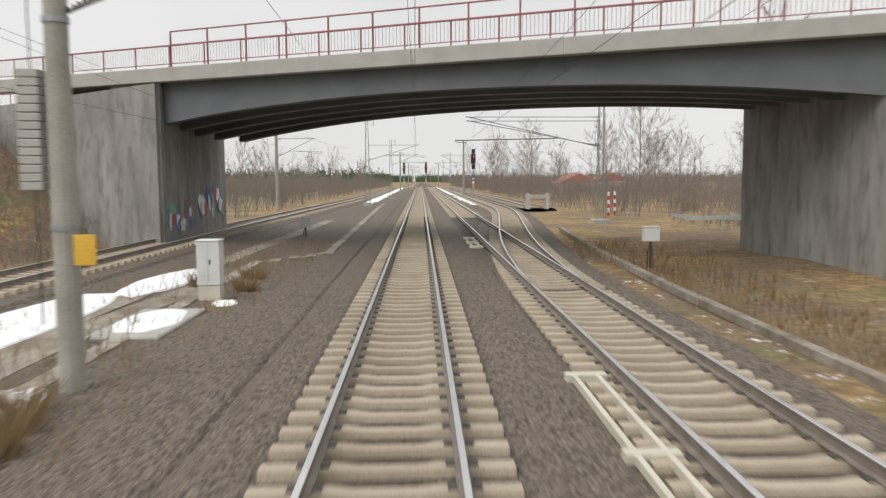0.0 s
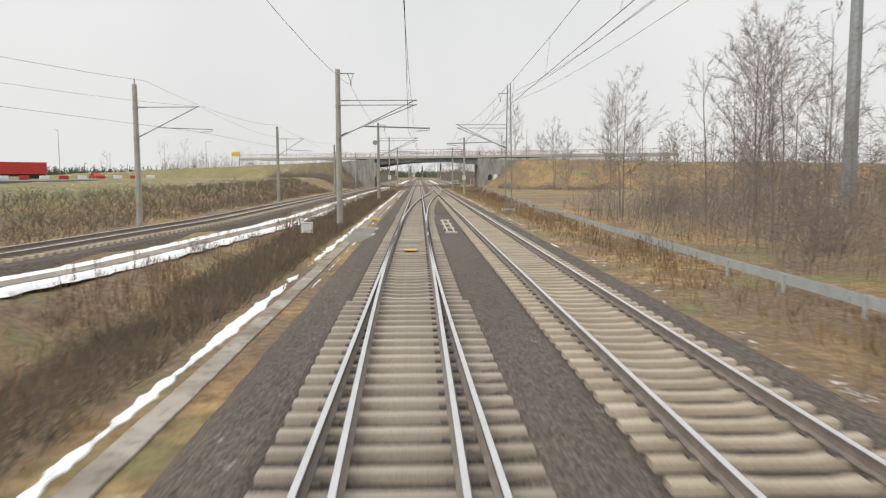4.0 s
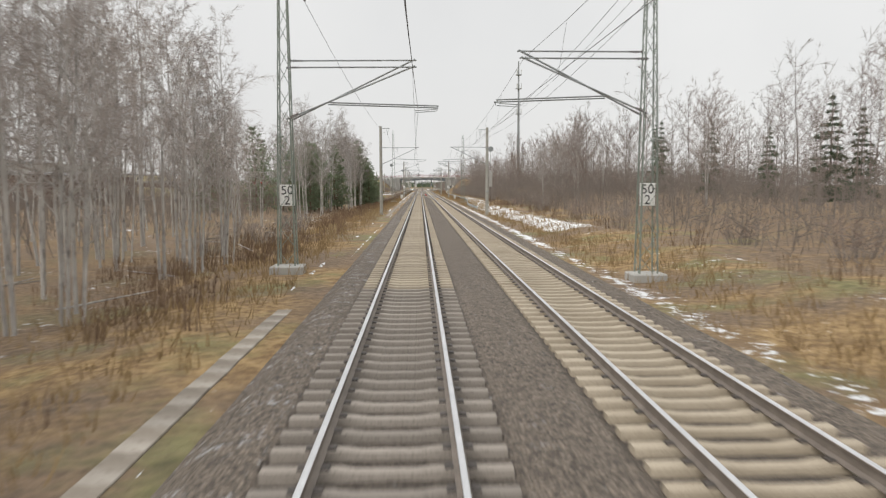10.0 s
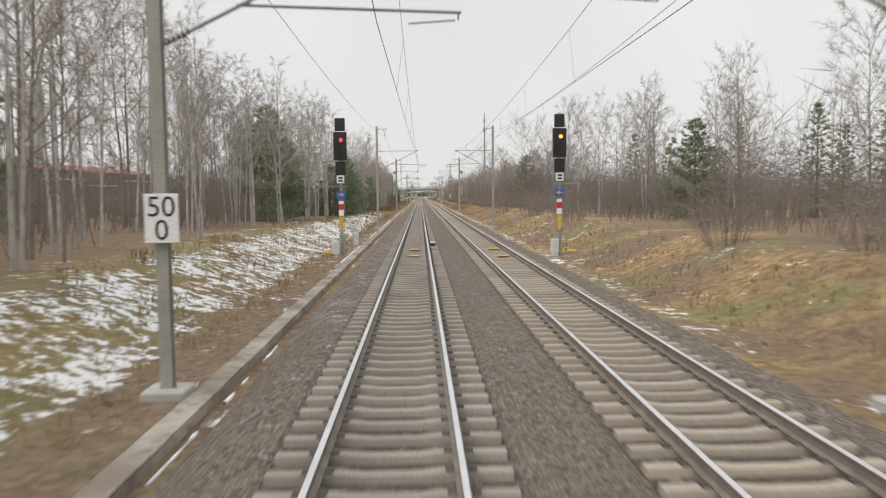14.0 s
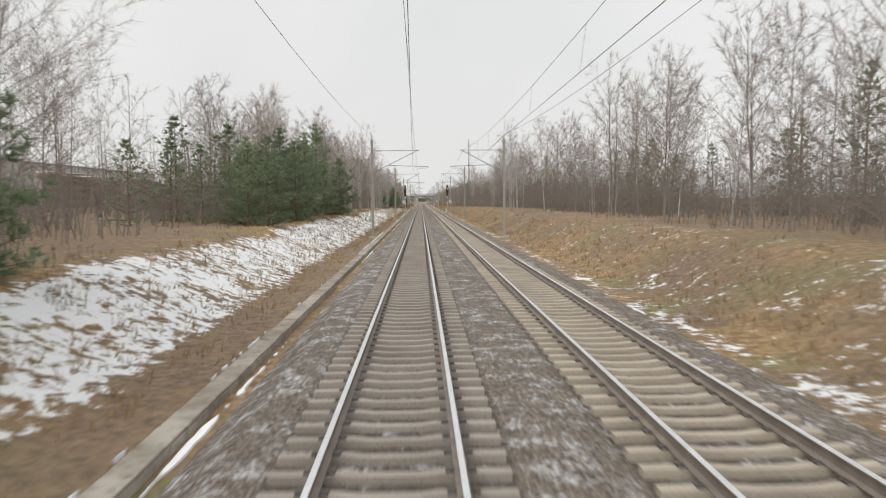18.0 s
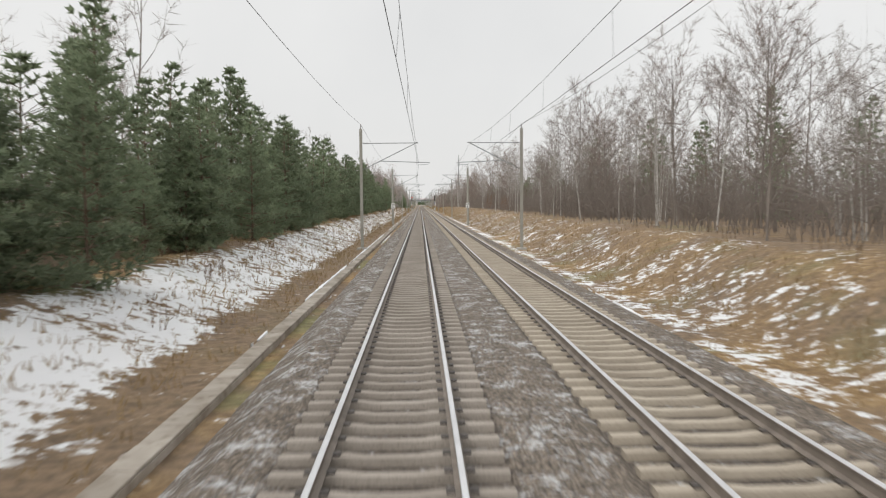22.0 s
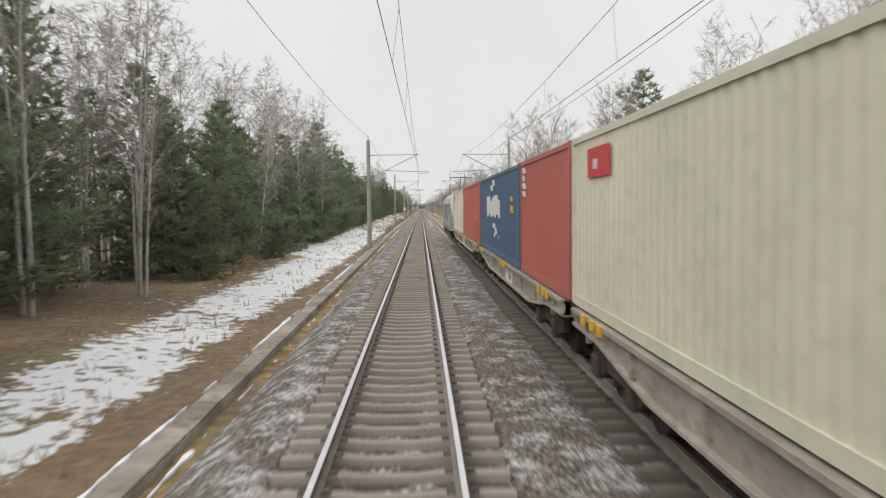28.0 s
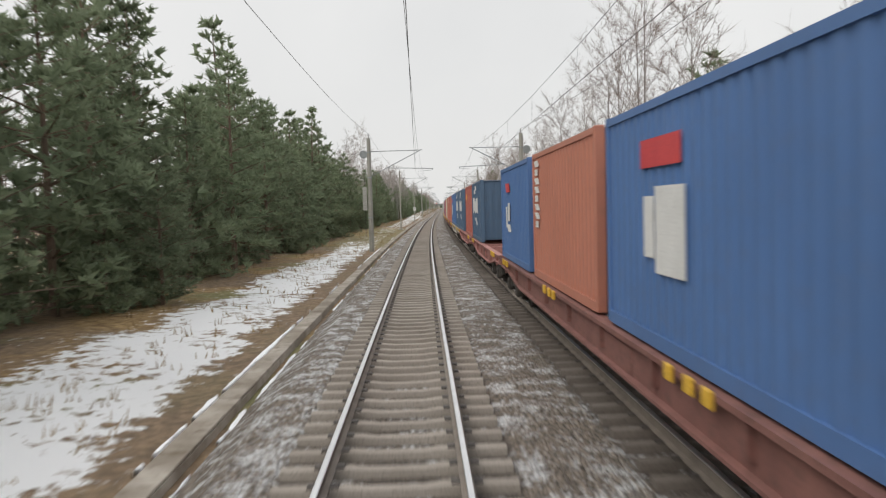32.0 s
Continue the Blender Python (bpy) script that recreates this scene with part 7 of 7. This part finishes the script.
# ---- services area and yards beyond the branch track ----
ASPHALT = material("wet_asphalt", (0.10, 0.10, 0.105), (0.17, 0.17, 0.175), 0.3, 0.5, 0.1)
HALLW = material("pale_hall_cladding", (0.42, 0.42, 0.40), (0.54, 0.54, 0.52), 0.3, 0.7, 0.05)
HALLB = material("brown_timber_cladding", (0.14, 0.095, 0.075), (0.22, 0.15, 0.115), 0.8, 0.85, 0.2, stretch=(1, 1, 6))
YELLOWH = material("yellow_house_render", (0.58, 0.50, 0.30), (0.68, 0.60, 0.38), 0.6, 0.85, 0.1)
ROOFR = material("red_sheet_roof", (0.36, 0.10, 0.08), (0.48, 0.15, 0.12), 0.5, 0.6, 0.05)
ROOFG = material("grey_flat_roof", (0.18, 0.18, 0.18), (0.26, 0.26, 0.26), 0.5, 0.8, 0.1)
LOG = material("stacked_log_bark", (0.17, 0.115, 0.08), (0.30, 0.21, 0.15), 1.2, 0.9, 0.4, vary=0.25)


def hall(x0, x1, y0, y1, h, wall, roof, label, storeys=1, gable=0.0, windows=0, name="hall", category="building"):
    z = ground((x0 + x1) / 2, (y0 + y1) / 2) - 0.5
    t = thing(name, pose((x0 + x1) / 2, (y0 + y1) / 2, z), label, category)
    a, b = (x1 - x0) / 2, (y1 - y0) / 2
    part("wall", B(((-a, -b, 0), (a, b, h))), wall, t)
    bm = bmesh.new()
    vs = [bm.verts.new(v) for v in ((-a - 0.4, -b - 0.4, h), (a + 0.4, -b - 0.4, h), (a + 0.4, b + 0.4, h), (-a - 0.4, b + 0.4, h), (0, -b - 0.4, h + gable + 0.3), (0, b + 0.4, h + gable + 0.3))]
    for f in ((0, 1, 4), (2, 3, 5), (1, 2, 5, 4), (3, 0, 4, 5), (0, 3, 2, 1)):
        bm.faces.new([vs[i] for i in f])
    part("roof", bm, roof, t)
    for s in range(storeys):
        for i in range(windows):
            y = -b + (i + 0.5) * 2 * b / windows
            zz = 1.3 + s * 2.8
            w = part("window", B(((a, y - 0.55, zz), (a + 0.05, y + 0.55, zz + 1.3)), bevel=0.01), WHITE, t)
            part("pane", B(((a + 0.05, y - 0.45, zz + 0.1), (a + 0.07, y + 0.45, zz + 1.2))), GLASS, w)
        for i in range(max(0, windows // 2)):
            x = -a + (i + 0.5) * 2 * a / max(1, windows // 2)
            zz = 1.3 + s * 2.8
            w = part("window", B(((x - 0.55, -b - 0.05, zz), (x + 0.55, -b, zz + 1.3)), bevel=0.01), WHITE, t)
            part("pane", B(((x - 0.45, -b - 0.07, zz + 0.1), (x + 0.45, -b - 0.05, zz + 1.2))), GLASS, w)
    return t


hall(-160, -112, -40, -20, 5.5, HALLB, ROOFG, "low brown service building with a flat roof", 1, 0, 6)
hall(-102, -84, -196, -176, 5.8, YELLOWH, ROOFG, "two-storey pale yellow house block", 2, 0.4, 5, "house", "house")
hall(-150, -115, -190, -150, 9.5, HALLW, ROOFG, "large pale industrial hall", 1, 1.0, 6)
hall(-84, -66, -222, -200, 3.2, HALLB, ROOFG, "low brown wooden shed", 1, 0.3, 3, "shed", "shed")
hall(-76, -58, -570, -445, 6.6, HALLB, ROOFR, "long brown timber hall with a red roof", 1, 1.4, 0)
hall(-100, -74, -700, -575, 9.2, HALLW, ROOFG, "long grey industrial hall with a flat roof", 1, 0.3, 0)
hall(-60, -46, -345, -315, 4.6, HALLB, ROOFG, "low brown wooden site building", 1, 0.3, 5, "shed", "shed"), hall(-62, -48, -432, -386, 6.8, HALLW, ROOFG, "pale open-sided yard hall", 1, 0.8, 7)
hall(38, 48, 205, 220, 3.0, HALLW, ROOFR, "small house with a red roof among bare trees", 1, 2.2, 3, "house", "house"), hall(58, 68, 250, 262, 3.4, WHITE, ROOFR, "white house with a red roof", 1, 2.4, 3, "house", "house")
YZ = ground(-100, -30) + 0.1
tagged(new("services_yard", mesh_from("services_yard", [(-200, -70, YZ), (-62, -70, YZ), (-62, 20, YZ), (-200, 20, YZ), (-200, -70, YZ - 1), (-62, -70, YZ - 1), (-62, 20, YZ - 1), (-200, 20, YZ - 1)], [(0, 1, 2, 3), (0, 4, 5, 1), (1, 5, 6, 2), (2, 6, 7, 3), (3, 7, 4, 0)], ASPHALT)), "wet asphalt yard of a services area", "yard", kind="structure")

# lorry and cars on the yard
lz = ground(-100, -30) + 0.12
lorry = thing("lorry", pose(-93, 4, lz, 0, 0, 153), "white lorry with a red tarpaulin trailer parked on the yard", "lorry")
part("cab", B(((-1.25, 5.6, 0.5), (1.25, 7.8, 3.5)), bevel=0.15), WHITE, lorry)
part("windscreen", B(((-1.1, 7.78, 1.9), (1.1, 7.82, 2.9)), bevel=0.02), GLASS, lorry), part("side_window", B(((-1.27, 6.4, 2.0), (-1.24, 7.4, 2.8)), bevel=0.02), GLASS, lorry)
part("trailer", B(((-1.27, -7.5, 1.2), (1.27, 5.2, 4.0)), bevel=0.05), RED, lorry), part("chassis", B(((-1.0, -7.3, 0.7), (1.0, 6.0, 1.2))), UNDER, lorry)
for y in (-6.2, -4.9, -3.6, 4.2, 6.9):
    for s in (-1, 1):
        part("wheel", R(((s * 0.95, y, 0.5), (s * 1.25, y, 0.5), 0.5, 0.5, 16)), BLACK, lorry)


def car(x, y, rz, mat, label):
    t = thing("car", pose(x, y, lz, 0, 0, rz), label, "car", "parked cars")
    bm = bmesh.new()
    prof = [(-2.1, 0.35), (-2.15, 0.75), (-1.9, 0.95), (-1.3, 1.4), (0.5, 1.42), (1.2, 0.95), (2.0, 0.8), (2.15, 0.4)]
    L, Rr = [bm.verts.new((-0.85, u, v)) for u, v in prof], [bm.verts.new((0.85, u, v)) for u, v in prof]
    n = len(prof)
    for i in range(n):
        bm.faces.new((L[i], L[(i + 1) % n], Rr[(i + 1) % n], Rr[i]))
    bm.faces.new(L[::-1]), bm.faces.new(Rr)
    part("body", bm, mat, t)
    for s in (-1, 1):
        part("side_windows", B(((s * 0.86 - 0.01, -1.2, 0.98), (s * 0.86 + 0.01, 0.55, 1.33)), bevel=0.005), GLASS, t)
        for u in (-1.3, 1.3):
            part("wheel", R(((s * 0.7, u, 0.32), (s * 0.88, u, 0.32), 0.32, 0.32, 14)), BLACK, t)


car(-108, -40, 60, WHITE, "white car parked on the yard"), car(-104, -46, 75, CABINET, "silver car parked on the yard"), car(-118, -36, 85, WHITE, "white van-like car on the yard"), car(-75, 5, 40, RED, "red car parked on the yard")
for i in range(9):
    t = thing("road_barrier", pose(-84 + 2.6 * i, -18 + 3.2 * i, lz, 0, 0, 50), "red and white plastic road barrier", "road barrier", "road barriers")
    part("body", B(((-1.0, -0.2, 0), (1.0, 0.2, 0.85)), bevel=0.06), RED if i % 2 else WHITE, t)
sg = thing("road_sign", pose(-45, 16, 6.0, 0, 0, -20), "yellow road sign board on two posts", "road sign")
part("board", B(((-1.2, -0.04, 1.6), (1.2, 0.04, 2.6)), bevel=0.02), YELLOW, sg), part("post", R(((-1.1, 0, -0.5), (-1.1, 0, 1.6), 0.05)), GALV, sg), part("post", R(((1.1, 0, -0.5), (1.1, 0, 1.6), 0.05)), GALV, sg)

# timber yard: stacks of logs along the fence
LOGM = bpy.data.meshes.new("log")
bm = rod(bmesh.new(), (0, -5.5, 0), (0, 5.5, 0), 0.26, 0.21, 7)
bm.to_mesh(LOGM)
bm.free()
LOGM.materials.append(LOG)
for i in range(17):
    y = -462 - i * 14.6
    if -595 > y > -630:
        continue
    x = -45 + random.uniform(-1.5, 1.5)
    st = thing("log_stack", pose(x, y, ground(x, y), 0, 0, random.uniform(-2, 2)), "stack of long brown logs in a timber yard", "log stack", "log stacks")
    rows = random.choice((7, 8, 9))
    for r in range(rows):
        for c in range(2 if r < rows - 1 else 3):
            share("log", LOGM, st, pose(0.8 - c * 0.5 + 0.22 * (r % 2), random.uniform(-0.5, 0.5), 0.25 + r * 0.43, 0, 0, random.uniform(-1, 1)))
    part("snow_cover", B(((-0.9, -4.8, 0.28 + rows * 0.43), (1.3, 4.8, 0.42 + rows * 0.43)), bevel=0.08), SNOW, st)


def tower(x, y, h, w):
    t = thing("yard_tower", pose(x, y, ground(x, y)), "grey steel industrial tower with pipes above the timber yard", "tower", "yard towers")
    for a, b in ((-w, -w), (w, -w), (w, w), (-w, w)):
        part("leg", R(((a, b, 0), (a, b, h), 0.14, 0.14, 6)), GALV, t)
    for k in range(int(h / 3)):
        z = 3 * k + 2.5
        part("frame", B(((-w, -w - 0.08, z), (w, -w + 0.08, z + 0.16)), ((w - 0.08, -w, z), (w + 0.08, w, z + 0.16))), GALV, t)
    part("silo", R(((0, 0, h * 0.35), (0, 0, h * 0.9), w * 0.7, w * 0.7, 14), ((0, 0, h * 0.9), (0, 0, h), w * 0.7, 0.2, 14)), HALLW, t)
    part("pipe", R(((w + 0.4, 0, 1), (w + 0.4, 0, h + 1), 0.2, 0.2, 8), ((w + 0.4, 0, h + 1), (0, 0, h + 1), 0.2, 0.2, 8)), GALV, t)


tower(-53, -508, 18, 2.0), tower(-64, -585, 13, 2.2)

# felled birch trunks and branches on the cleared verge
for i in range(22):
    y = random.uniform(-352, -440)
    x = random.uniform(-9, -17)
    t = thing("fallen_branch", at(x, y, ground(x, y) + 0.05, random.uniform(0, 180)), "pale fallen birch branch on the brown litter", "branch", "fallen branches")
    part("stick", R(((-random.uniform(0.5, 1.6), 0, 0), (random.uniform(0.5, 1.6), 0.2, random.uniform(0.0, 0.4)), 0.045, 0.02, 5)), BIRCHBARK if i % 3 else BARK, t)

# ---- end: prototypes leave, and true metres become scene metres ----
for t in PROTOS:
    for o in (*t.children_recursive, t):
        bpy.data.objects.remove(o)
for o in list(scene.objects):
    if o.parent is None and o.type in ("EMPTY", "MESH"):
        o.matrix_basis = Matrix.Scale(UNIT, 4) @ o.matrix_basis
